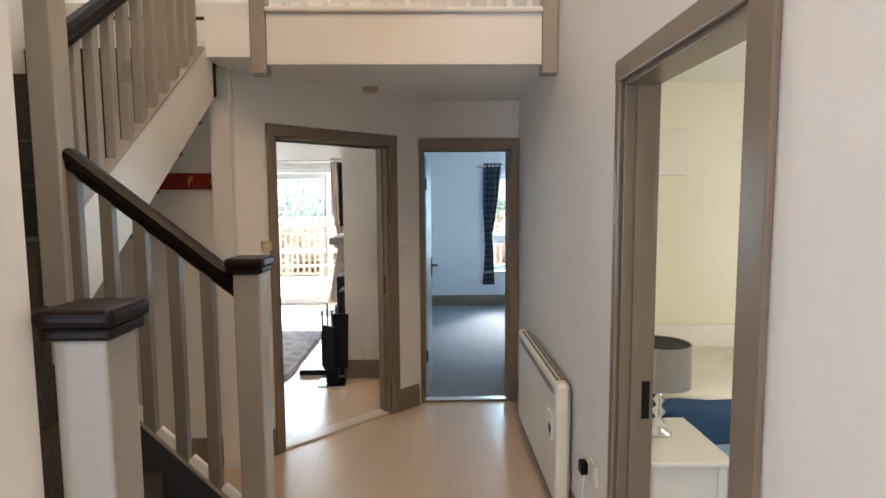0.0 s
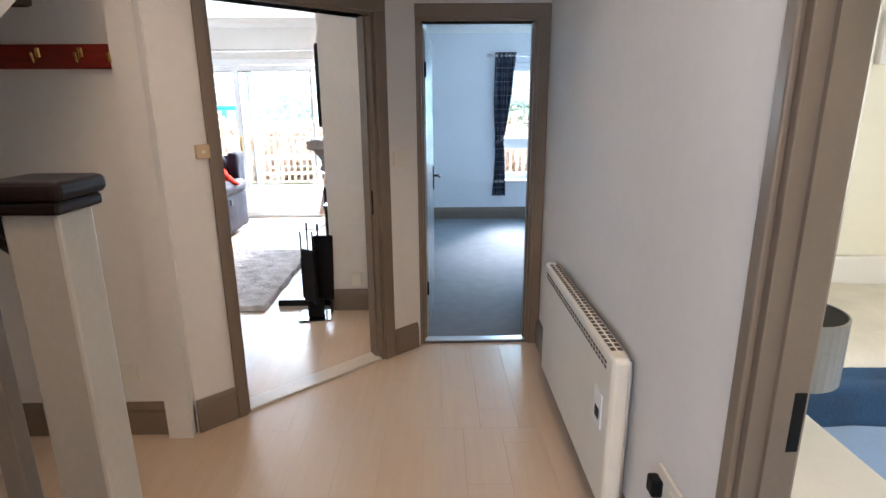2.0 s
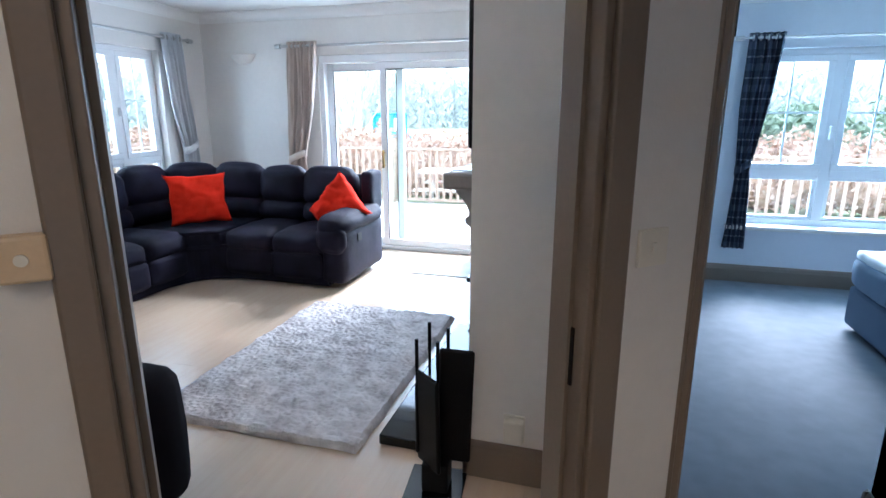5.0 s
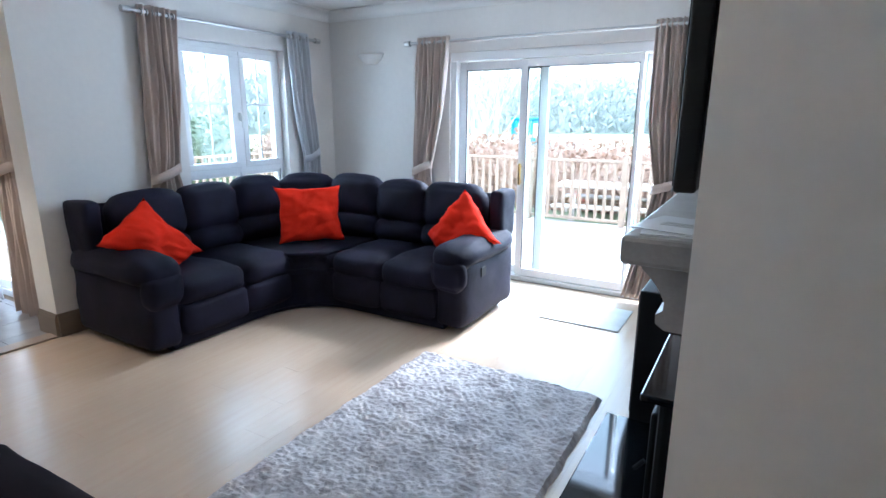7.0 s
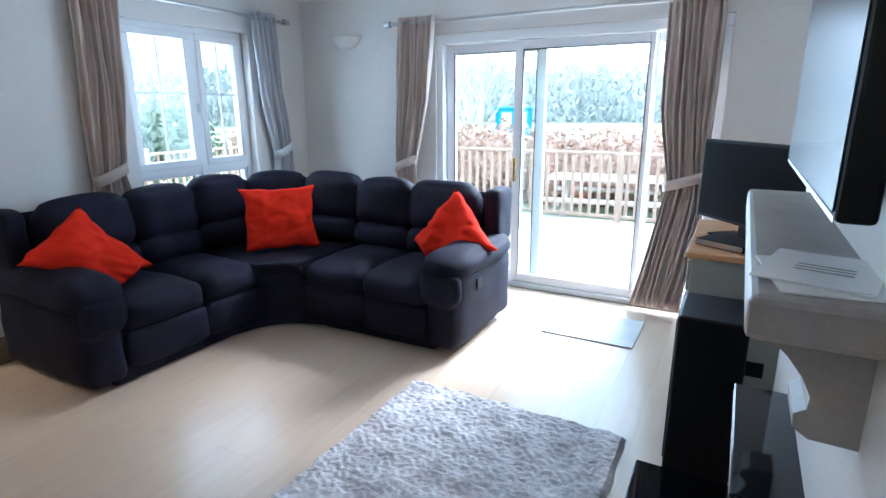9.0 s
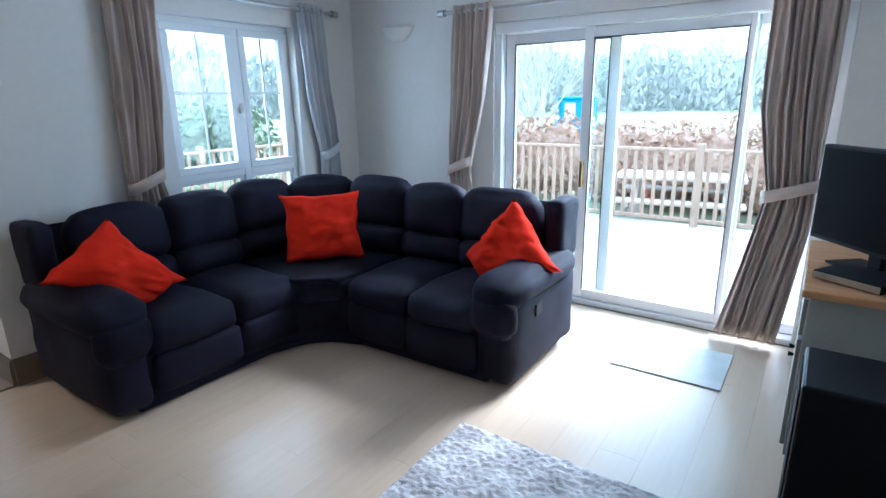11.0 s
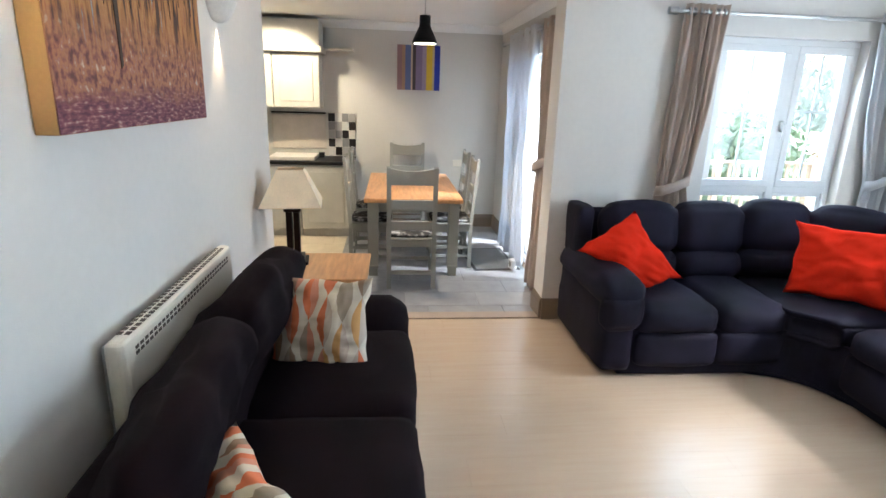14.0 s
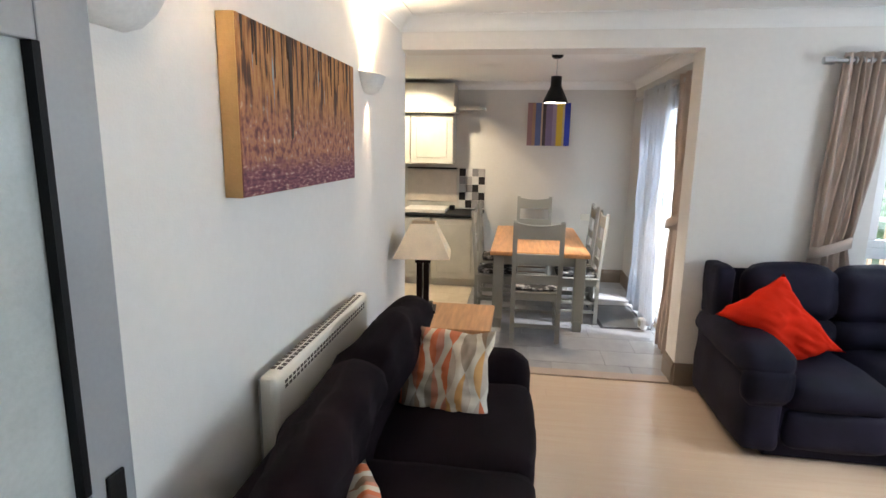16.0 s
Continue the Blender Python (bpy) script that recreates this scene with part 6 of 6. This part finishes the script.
def dining_chair(label):
    """Back at +y; origin under the seat's middle."""
    c = thing("dining_chair", label, "chair", (0, 0, 0), group="chairs round the dining table")
    part("seat", bx(-0.225, -0.21, 0.445, 0.225, 0.205, 0.47, 0.01), GREYPAINT, c)
    part("seat_pad", soft(bmesh.new(), (0, -0.005, 0.487), (0.41, 0.39, 0.035), 0.017, 0.008, 0.001, 1, 5), PATCH, c, "patterned seat pad", smooth=True)
    part("seat_rail", bx(-0.205, -0.19, 0.385, 0.205, 0.185, 0.445), GREYPAINT, c)
    for x in (-0.20, 0.20):
        part("front_leg", bx(x - 0.02, -0.20, 0.0, x + 0.02, -0.16, 0.445, 0.003), GREYPAINT, c)
        pst = bmesh.new()
        prism(pst, [(0.175, 0.0), (0.213, 0.0), (0.213, 0.45), (0.262, 1.09), (0.257, 1.105), (0.235, 1.10), (0.180, 0.45)], x - 0.02, x + 0.02, 'x')
        part("back_leg", pst, GREYPAINT, c)
        part("side_stretcher", bx(x - 0.010, -0.16, 0.20, x + 0.010, 0.185, 0.228, 0.002), GREYPAINT, c)
        part("side_stretcher", bx(x - 0.010, -0.16, 0.11, x + 0.010, 0.185, 0.138, 0.002), GREYPAINT, c)
    part("stretcher", bx(-0.18, -0.19, 0.16, 0.18, -0.17, 0.19, 0.002), GREYPAINT, c)
    part("stretcher", bx(-0.18, 0.182, 0.13, 0.18, 0.202, 0.17, 0.002), GREYPAINT, c)
    for z0, z1 in ((0.545, 0.625), (0.725, 0.815)):
        y = 0.20 + (z0 - 0.45) * 0.077
        part("back_slat", bx(-0.182, y - 0.002, z0, 0.182, y + 0.018, z1, 0.003), GREYPAINT, c)
    tp_ = [(-0.182, 0.945)] + [(-0.182 + 0.364 * i / 10, 1.085 - 0.022 * math.sin(math.pi * i / 10)) for i in range(11)] + [(0.182, 0.945)]
    part("top_rail", prism(bmesh.new(), tp_[::-1], 0.233, 0.252, 'y'), GREYPAINT, c)
    return c


ch = dining_chair("grey painted ladder-back dining chair drawn up at the table end")
ch.matrix_world = pose(-5.02, 5.06, 0.0035, 0, 0, -90)
for x, y, r, lab in ((-6.95, 5.08, 90, "grey painted ladder-back dining chair at the far end of the table"), (-5.62, 4.68, 180, "grey painted ladder-back dining chair on the kitchen side"), (-6.30, 4.68, 180, "grey painted ladder-back dining chair on the kitchen side"),
                     (-5.65, 5.48, 0, "grey painted ladder-back dining chair on the window side"), (-6.32, 5.48, 0, "grey painted ladder-back dining chair on the window side")):
    tagged(copy_thing(ch, pose(x, y, 0.0035, 0, 0, r)), lab)
pl = thing("pendant_light", "matt black industrial pendant lamp lit over the table", "pendant lamp", (-4.98, 5.15, DC))
part("ceiling_rose", lathe(bmesh.new(), [(0.0, 0.0), (0.05, 0.0), (0.048, -0.05), (0.03, -0.065), (0.0, -0.065)]), BLACK, pl)
part("flex", rod(bmesh.new(), (0, 0, -0.06), (0, 0, -0.22), 0.004), METAL, pl)
part("shade", lathe(bmesh.new(), [(0.0, -0.21), (0.045, -0.21), (0.046, -0.29), (0.06, -0.32), (0.098, -0.40), (0.108, -0.43), (0.104, -0.43), (0.094, -0.402), (0.05, -0.33), (0.0, -0.32)], 32), BLACK, pl, "matt black metal shade", smooth=True)
part("bulb", lathe(bmesh.new(), [(0.0, -0.425), (0.095, -0.425), (0.09, -0.415), (0.0, -0.415)], 24), glow("pendant_glow", (1.0, 0.85, 0.66), 6), pl, "glowing diffuser")
lamp("pendant_lamp", 'SPOT', (-4.98, 5.15, 2.08), (-4.98, 5.15, 0.5), 14, (1.0, 0.80, 0.58), spot=110, radius=0.07)
p2 = thing("striped_canvas", "square canvas with vertical coloured stripes on the dining room wall", "painting", (XD, 5.21, 2.015), 90)
part("canvas", bx(-0.265, -0.028, -0.265, 0.265, -0.001, 0.265, 0.002), mat("stripe_ground", (0.32, 0.20, 0.20), 0.7), p2)
cols = [(0.30, 0.17, 0.17), (0.36, 0.22, 0.14), (0.10, 0.14, 0.30), (0.55, 0.42, 0.30), (0.05, 0.035, 0.04), (0.20, 0.15, 0.26), (0.30, 0.24, 0.34), (0.62, 0.42, 0.03), (0.50, 0.40, 0.22), (0.02, 0.04, 0.34)]
wid = [0.06, 0.04, 0.07, 0.02, 0.04, 0.08, 0.05, 0.075, 0.025, 0.07]
x = -0.265
for i, (c_, w_) in enumerate(zip(cols, wid)):
    part("stripe", bx(x + 0.0005, -0.0315, -0.2645, x + w_ - 0.0005, -0.0285, 0.2645), mat("stripe_paint", c_, 0.7, bump=0.1), p2)
    x += w_
# kitchen
CAB = mat("pearl_cabinet_paint", (0.58, 0.56, 0.50), 0.4, bump=0.03)
fx = -6.66


def panel_door(parent, y0, y1, z0, z1, x):
    d_ = part("door", bx(x, y0, z0, x + 0.018, y1, z1, 0.004), CAB, parent)
    part("door_panel", bx(x + 0.0185, y0 + 0.07, z0 + 0.07, x + 0.026, y1 - 0.07, z1 - 0.07, 0.006), CAB, d_)
    part("knob", rod(bmesh.new(), (x + 0.018, y1 - 0.035, z1 - 0.06), (x + 0.04, y1 - 0.035, z1 - 0.06), 0.010), METAL, d_)


for i, (y0, y1) in enumerate(((3.82, 4.40), (3.22, 3.815), (2.62, 3.215))):
    k = thing("base_cabinet", "pale painted kitchen base cabinet with a panelled door", "kitchen cabinet", (0, 0, 0), group="kitchen base cabinets")
    part("body", bx(XD + 0.005, y0, 0.10, fx, y1 - 0.004, 0.87), CAB, k)
    part("plinth", bx(XD + 0.005, y0, 0.004, fx - 0.05, y1 - 0.004, 0.10), CAB, k)
    panel_door(k, y0 + 0.005, y1 - 0.01, 0.11, 0.86, fx + 0.001)
wt = thing("worktop", "black laminate kitchen worktop", "worktop", (0, 0, 0))
part("slab", bx(XD + 0.004, 2.6, 0.87, fx + 0.03, 4.43, 0.91, 0.008), mat("black_laminate", (0.008, 0.008, 0.009), 0.45, bump=0, spec=0.25), wt)
for i, (y0, y1) in enumerate(((3.50, 4.04), (2.9, 3.495))):
    k = thing("wall_cabinet", "pale painted kitchen wall cabinet with a raised panel door", "kitchen cabinet", (0, 0, 0), group="kitchen wall cabinets")
    part("body", bx(XD + 0.005, y0, 1.50, XD + 0.32, y1 - 0.004, 2.12), CAB, k)
    panel_door(k, y0 + 0.004, y1 - 0.008, 1.51, 2.11, XD + 0.321)
hd = thing("boxed_extractor", "boxed-in extractor housing above the wall cabinets", "extractor housing", (0, 0, 0))
part("housing", bx(XD + 0.005, 2.9, 2.20, XD + 0.40, 4.05, 2.48, 0.004), CAB, hd)
part("cornice", bx(XD + 0.005, 2.88, 2.125, XD + 0.42, 4.08, 2.20, 0.012), CAB, hd)
sh = thing("wall_shelf", "narrow pale shelf beside the extractor housing", "shelf", (0, 0, 0))
part("board", bx(XD + 0.003, 4.09, 2.17, XD + 0.26, 4.42, 2.20, 0.004), CAB, sh)
sp_ = thing("splashback", "mixed grey white and black mosaic tile splashback", "splashback", (0, 0, 0), kind="structure")
part("backing", bx(XD + 0.001, 3.35, 0.915, XD + 0.006, 4.40, 1.45), CAB, sp_)
tm = [mat("tile_glaze", c_, 0.35, bump=0) for c_ in ((0.62, 0.60, 0.57), (0.24, 0.23, 0.23), (0.012, 0.010, 0.010), (0.36, 0.34, 0.33))]
pick = (0, 2, 3, 1, 2, 0, 1, 2, 3, 1, 2, 0, 1, 3, 0, 2, 2, 0, 1, 3)
for k in range(20):
    i, j = k % 4, k // 4
    part("tile", bx(XD + 0.0065, 4.09 + i * 0.085, 0.925 + j * 0.104, XD + 0.013, 4.171 + i * 0.085, 1.025 + j * 0.104, 0.002, 1), tm[pick[k]], sp_)
# black strip put in as the shadow below the wall cabinets
part("shadow_strip", bx(XD + 0.0065, 3.40, 1.43, XD + 0.045, 4.06, 1.45, 0.002), BLACK, sp_, "black strip standing in for the cabinets' shadow")
part("splash_panel", bx(XD + 0.0065, 3.40, 1.0, XD + 0.02, 4.06, 1.42, 0.004), mat("cream_splash_panel", (0.55, 0.49, 0.42), 0.3, bump=0), sp_)
hob = thing("hob", "white enamel hob with a black end on the worktop", "hob", (0, 0, 0))
part("plate", bx(XD + 0.10, 3.45, 0.911, fx - 0.04, 3.98, 0.955, 0.006), WHITE, hob)
part("knob_strip", bx(XD + 0.12, 3.985, 0.911, XD + 0.2, 4.05, 0.97, 0.006), BLACK, hob)
lamp("kitchen_lamp", 'SPOT', (-6.2, 3.6, DC - 0.02), (-6.9, 3.6, 1.2), 26, (1.0, 0.82, 0.55), spot=110, radius=0.05)
cl = thing("carbon_monoxide_alarm", "small white alarm box on the floor by the dining curtain", "alarm", (-5.40, 6.12, 0.004), 10)
part("case", bx(-0.05, -0.03, 0, 0.05, 0.03, 0.10, 0.01), UPVC, cl)
part("sensor", rod(bmesh.new(), (0, -0.033, 0.055), (0, -0.029, 0.055), 0.03, n=20), GREYPAINT, cl)

# outside: ground, deck, railings, hedge, trees and distance
def ground_sheet():
    n = 60
    verts, faces = [], []
    xs_ = [math.copysign(abs(t) ** 1.8 * 150, t) for t in np.linspace(-1, 1, n)]
    ys_ = [9.33 + (t ** 1.8) * 220 for t in np.linspace(0, 1, n)]
    for y in ys_:
        for x in xs_:
            d = max(0, y - 30)
            z = -0.25 + 0.012 * d + 0.15 * noise.noise(Vector((x * 0.12, y * 0.12, 0)))
            verts.append((x, y, z))
    for j in range(n - 1):
        for i in range(n - 1):
            k = j * n + i
            faces.append((k, k + 1, k + n + 1, k + n))
    me = bpy.data.meshes.new("ground")
    me.from_pydata(verts, [], faces)
    me.materials.append(GRASS)
    tagged(new("ground", me), "winter lawn with patches", kind="structure")


ground_sheet()
part("ground", bx(-60, -20, -0.45, -8.4, 9.33, -0.25), GRASS, kind="structure")

DX0, DX1, DY1 = -7.6, 6.5, 12.55
deck = thing("deck", "pale weathered timber deck outside the patio door", "deck", (0, 0, 0), kind="structure")


def deck_boards(x0, x1, y0, y1, name="board"):
    verts, faces = [], []
    y = y0
    while y < y1 - 0.02:
        k = len(verts)
        ye = min(y + 0.138, y1)
        for z in (-0.06, -0.03):
            verts.extend([(x0, y, z), (x1, y, z), (x1, ye, z), (x0, ye, z)])
        faces.extend([(k + 4, k + 5, k + 6, k + 7), (k, k + 4, k + 7, k + 3), (k, k + 1, k + 5, k + 4), (k + 1, k + 2, k + 6, k + 5), (k + 2, k + 3, k + 7, k + 6)])
        y += 0.145
    me = bpy.data.meshes.new(name)
    me.from_pydata(verts, [], faces)
    me.materials.append(DECK)
    o = new(name, me)
    o.parent = deck
    return tagged(o, "weathered deck boards", kind="stuff")


deck_boards(DX0, DX1, 9.33, DY1, "board_field")
deck_boards(DX0, PX - 0.26, 6.52, 9.32, "board_field")
part("joist_frame", bx(DX0 + 0.02, 6.55, -0.30, PX - 0.30, 9.3, -0.065), DECK, deck)
part("joist_frame", bx(DX0 + 0.02, 9.35, -0.30, DX1 - 0.02, DY1 - 0.02, -0.065), DECK, deck)


def rail_run(label, a, b):
    """A timber balustrade with posts, rails and balusters."""
    a, b = Vector(a), Vector(b)
    L, d = (b - a).length, (b - a).normalized()
    r = thing("deck_railing", label, "railing", tuple(a), math.degrees(math.atan2(d.y, d.x)))
    part("top_rail", bx(0, -0.045, 0.93, L, 0.045, 0.965, 0.005), RAILWOOD, r)
    part("bottom_rail", bx(0, -0.02, 0.05, L, 0.02, 0.095, 0.003), RAILWOOD, r)
    n = max(1, round(L / 1.6))
    pm = None
    for i in range(n + 1):
        x = L * i / n
        p = part("post", bx(x - 0.045, -0.046, -0.03, x + 0.045, 0.046, 1.03, 0.006), RAILWOOD, r)
    m = int(L / 0.125)
    first = None
    for i in range(m):
        x = (i + 0.5) * L / m
        if min(abs(x - L * k / n) for k in range(n + 1)) < 0.07:
            continue
        if first is None:
            first = part("baluster", bx(-0.022, -0.014, 0.095, 0.022, 0.014, 0.93), RAILWOOD, r)
            first.location.x = x
        else:
            o = new("baluster", first.data)
            o.parent, o.location = r, (x, 0, 0)
    return r


rail_run("pale softwood deck railing in front of the beech hedge", (-7.5, 12.45, -0.03), (1.3, 12.45, -0.03))
rail_run("pale softwood deck railing beyond the bedroom window", (1.35, 12.45, -0.03), (6.3, 11.35, -0.03))
rail_run("pale softwood deck railing along the side of the deck", (-7.5, 6.6, -0.03), (-7.5, 12.35, -0.03))


def leaf_mass(name, label, category, blobs, material, leaf, count, seed, core=True, parent=None):
    """A bush or hedge: a dark core with many small leaves around it. blobs: (x, y, z, rx, ry, rz)."""
    rnd = np.random.RandomState(seed)
    t = parent or thing(name, label, category, (0, 0, 0))
    vs, fs = [], []
    vol = np.array([b[3] * b[4] + b[4] * b[5] + b[3] * b[5] for b in blobs])
    pick = rnd.choice(len(blobs), count, p=vol / vol.sum())
    for k in pick:
        x, y, z, rx, ry, rz = blobs[k]
        v = rnd.normal(size=3)
        v /= np.linalg.norm(v)
        s = 0.72 + 0.36 * rnd.rand()
        c = np.array([x, y, z]) + v * np.array([rx, ry, rz]) * s
        if c[2] < -0.2:
            continue
        u = rnd.normal(size=3)
        u /= np.linalg.norm(u)
        w = np.cross(u, rnd.normal(size=3))
        w /= np.linalg.norm(w)
        a = leaf * (0.6 + 0.8 * rnd.rand())
        i = len(vs)
        vs += [tuple(c - u * a), tuple(c - w * a * 0.5), tuple(c + u * a), tuple(c + w * a * 0.5)]
        fs.append((i, i + 1, i + 2, i + 3))
    me = bpy.data.meshes.new("leaves")
    me.from_pydata(vs, [], fs)
    me.materials.append(material)
    o = new("foliage", me)
    o.parent = t
    tagged(o, kind="stuff")
    if core:
        bm = bmesh.new()
        for x, y, z, rx, ry, rz in blobs:
            r = bmesh.ops.create_icosphere(bm, subdivisions=2, radius=1)
            for v in r["verts"]:
                q = v.co * (0.80 + 0.16 * noise.noise(v.co * 2 + Vector((x, y, z))))
                v.co = Vector((x + q.x * rx, y + q.y * ry, max(-0.28, z + q.z * rz)))
        part("core", bm, material, t)
    return t


rnd = random.Random(4)
blobs = [(-11 + i * 0.55 + rnd.uniform(-.1, .1), 14.6 + rnd.uniform(-.15, .15), 0.42 + rnd.uniform(-.08, .10), 0.55, 0.55, 0.78) for i in range(34)]
leaf_mass("beech_hedge", "coppery brown beech hedge keeping its dead leaves", "hedge", blobs, HEDGE, 0.055, 30000, 1)
blobs = [(-12.0 + rnd.uniform(-1.2, 1.2), 6 + i * 0.8, 0.5 + rnd.uniform(0, .5), 0.9, 0.8, 0.8) for i in range(9)]
leaf_mass("shrubs", "bank of green shrubs beyond the side railing", "shrub", blobs, LEAF, 0.09, 9000, 2)
for k, (x, y, z, r) in enumerate(((-11.2, 22, 1.0, 1.6), (-13.5, 20, 0.8, 1.5), (3.2, 16.5, 0.6, 1.0), (5.0, 17.2, 0.8, 1.1), (8.2, 19, 1.0, 1.6))):
    bl = [(x + rnd.uniform(-r, r) * 0.5, y + rnd.uniform(-r, r) * 0.4, z + rnd.uniform(-0.3, 0.5) * r, r * 0.7, r * 0.7, r * 0.7) for _ in range(5)]
    leaf_mass("evergreen_bush", "dark green evergreen bush on the lawn", "shrub", bl, LEAF, 0.10, 4500, 10 + k)


def bare_tree(x, y, h, seed, stems=1, spread=0.5, label="pale bare winter tree with fine twigs"):
    t = thing("tree", label, "tree", (x, y, -0.3))
    rnd = random.Random(seed)
    vs, fs = [], []

    def limb(p, d, r, ln, depth):
        n = 4
        q = p + d * ln
        side = d.orthogonal().normalized()
        up = d.cross(side)
        k = len(vs)
        ns = 5 if depth < 2 else 3
        for c, rr in ((p, r), (q, r * 0.62)):
            for i in range(ns):
                a = 2 * math.pi * i / ns
                vs.append(tuple(c + (side * math.cos(a) + up * math.sin(a)) * rr))
        for i in range(ns):
            fs.append((k + i, k + (i + 1) % ns, k + ns + (i + 1) % ns, k + ns + i))
        if depth >= 5:
            return
        for i in range(3 if depth else 4):
            e = (d + Vector((rnd.uniform(-1, 1), rnd.uniform(-1, 1), rnd.uniform(-0.3, 0.7))) * spread).normalized()
            limb(p + d * ln * rnd.uniform(0.65, 1.0), e, r * 0.58, ln * rnd.uniform(0.6, 0.8), depth + 1)
    for s in range(stems):
        d = Vector((rnd.uniform(-.4, .4), rnd.uniform(-.4, .4), 1)).normalized() if stems > 1 else Vector((0.04, 0, 1)).normalized()
        limb(Vector((rnd.uniform(-.2, .2) * (stems > 1), 0, 0)), d, 0.05 * h / 5 if stems > 1 else 0.03 * h, h * 0.28, 0)
    me = bpy.data.meshes.new("branches")
    me.from_pydata(vs, [], fs)
    me.materials.append(BARK)
    o = new("branches", me)
    o.parent = t
    return tagged(o, kind="stuff")


bare_tree(-7.2, 19.5, 5.5, 1, 5, 0.45, "pale many-stemmed bare tree behind the hedge")
bare_tree(-12.5, 11.5, 5.5, 2, 4, 0.5, "pale many-stemmed bare tree beyond the side railing")
bare_tree(-15.5, 8.5, 6.5, 3, 1, 0.6)
bare_tree(-1.5, 27, 8.0, 4, 1, 0.6)
bare_tree(4.5, 24, 7.0, 5, 1, 0.6)
bare_tree(-17, 26, 8.5, 6, 1, 0.6)
bare_tree(10, 28, 8.0, 7, 3, 0.55)


def far_woods():
    """Distant winter woodland: trunks, twigs and dark underwood joined as one."""
    rnd = np.random.RandomState(8)
    vs, fs = [], []
    for _ in range(85000):
        a = rnd.uniform(-1.45, 1.0)
        R = rnd.uniform(48, 75)
        x, y = R * math.sin(a), 9 + R * math.cos(a)
        top = 5.2 + 2.2 * noise.noise(Vector((a * 6, 0, 1))) + 1.5 * noise.noise(Vector((a * 25, 0, 2)))
        z = rnd.rand() ** 1.3 * top
        s = 0.24 + rnd.rand() * 0.26
        d = rnd.normal(size=3) * np.array([0.5, 0.5, 1.2])
        d /= np.linalg.norm(d)
        w = np.array([math.cos(a), -math.sin(a), 0])
        c = np.array([x, y, z])
        k = len(vs)
        vs += [tuple(c - d * s), tuple(c - w * s * 0.30), tuple(c + d * s), tuple(c + w * s * 0.30)]
        fs.append((k, k + 1, k + 2, k + 3))
    me = bpy.data.meshes.new("far_woods")
    me.from_pydata(vs, [], fs)
    # no mist is modelled; its paling is put into the woodland's colours
    me.materials.append(cells_mat("mist_toned_woodland", [(0.30, 0.33, 0.32), (0.40, 0.42, 0.41), (0.52, 0.54, 0.53)], 0.12, 1.0, 0, 0.01, 2))
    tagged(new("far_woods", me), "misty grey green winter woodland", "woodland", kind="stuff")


far_woods()
# garden table beyond the railing
pb = thing("picnic_bench", "weathered wooden picnic bench on the lawn", "picnic bench", (-2.05, 13.45, -0.27), 8)
part("tabletop", bx(-0.85, -0.36, 0.70, 0.85, 0.36, 0.745, 0.006), DECK, pb)
for s in (-1, 1):
    part("bench_seat", bx(-0.85, s * 0.62 - 0.13, 0.42, 0.85, s * 0.62 + 0.13, 0.46, 0.006), DECK, pb)
for x in (-0.6, 0.6):
    part("crossbar", bx(x - 0.02, -0.72, 0.36, x + 0.02, 0.72, 0.42), DECK, pb)
    for s in (-1, 1):
        part("leg", bar(bmesh.new(), (x + 0.03, s * 0.5, 0.0), (x + 0.03, s * 0.12, 0.70), 0.09, 0.035), DECK, pb)
# vehicle
vh = thing("utility_vehicle", "small blue cabbed utility vehicle parked on the far lawn", "vehicle", (-7.2, 23.5, -0.28), 20)
BLUE = mat("blue_vehicle_paint", (0.03, 0.32, 0.55), 0.35, bump=0)
vb = bx(-1.1, -0.7, 0.45, 0.5, 0.7, 1.0, 0.08)
part("body", vb, BLUE, vh)
part("cab_roof", bx(-0.95, -0.66, 1.72, 0.35, 0.66, 1.82, 0.05), BLUE, vh)
for x in (-0.92, 0.28):
    for y in (-0.62, 0.57):
        part("pillar", bx(x, y, 1.0, x + 0.06, y + 0.06, 1.73), BLUE, vh)
part("cab", bx(-0.86, -0.60, 1.0, 0.28, 0.60, 1.72, 0.03), BLUE, vh)
# opaque white panels, the panes' pale reflection put into the colour
for x0, y0, x1, y1 in ((-0.70, -0.612, -0.36, -0.601), (-0.16, -0.612, 0.14, -0.601), (0.281, -0.5, 0.292, 0.5)):
    part("window", bx(x0, y0, 1.12, x1, y1, 1.62), UPVC, vh, "white panel carrying the window's pale reflection")
part("bed", bx(0.55, -0.7, 0.55, 1.9, 0.7, 0.95, 0.06), UPVC, vh, "white load bed")
for x in (-0.7, 1.3):
    for y in (-0.72, 0.72):
        w_ = part("wheel", rod(bmesh.new(), (x, y - 0.1, 0.3), (x, y + 0.1, 0.3), 0.3, n=20), BLACK, vh)
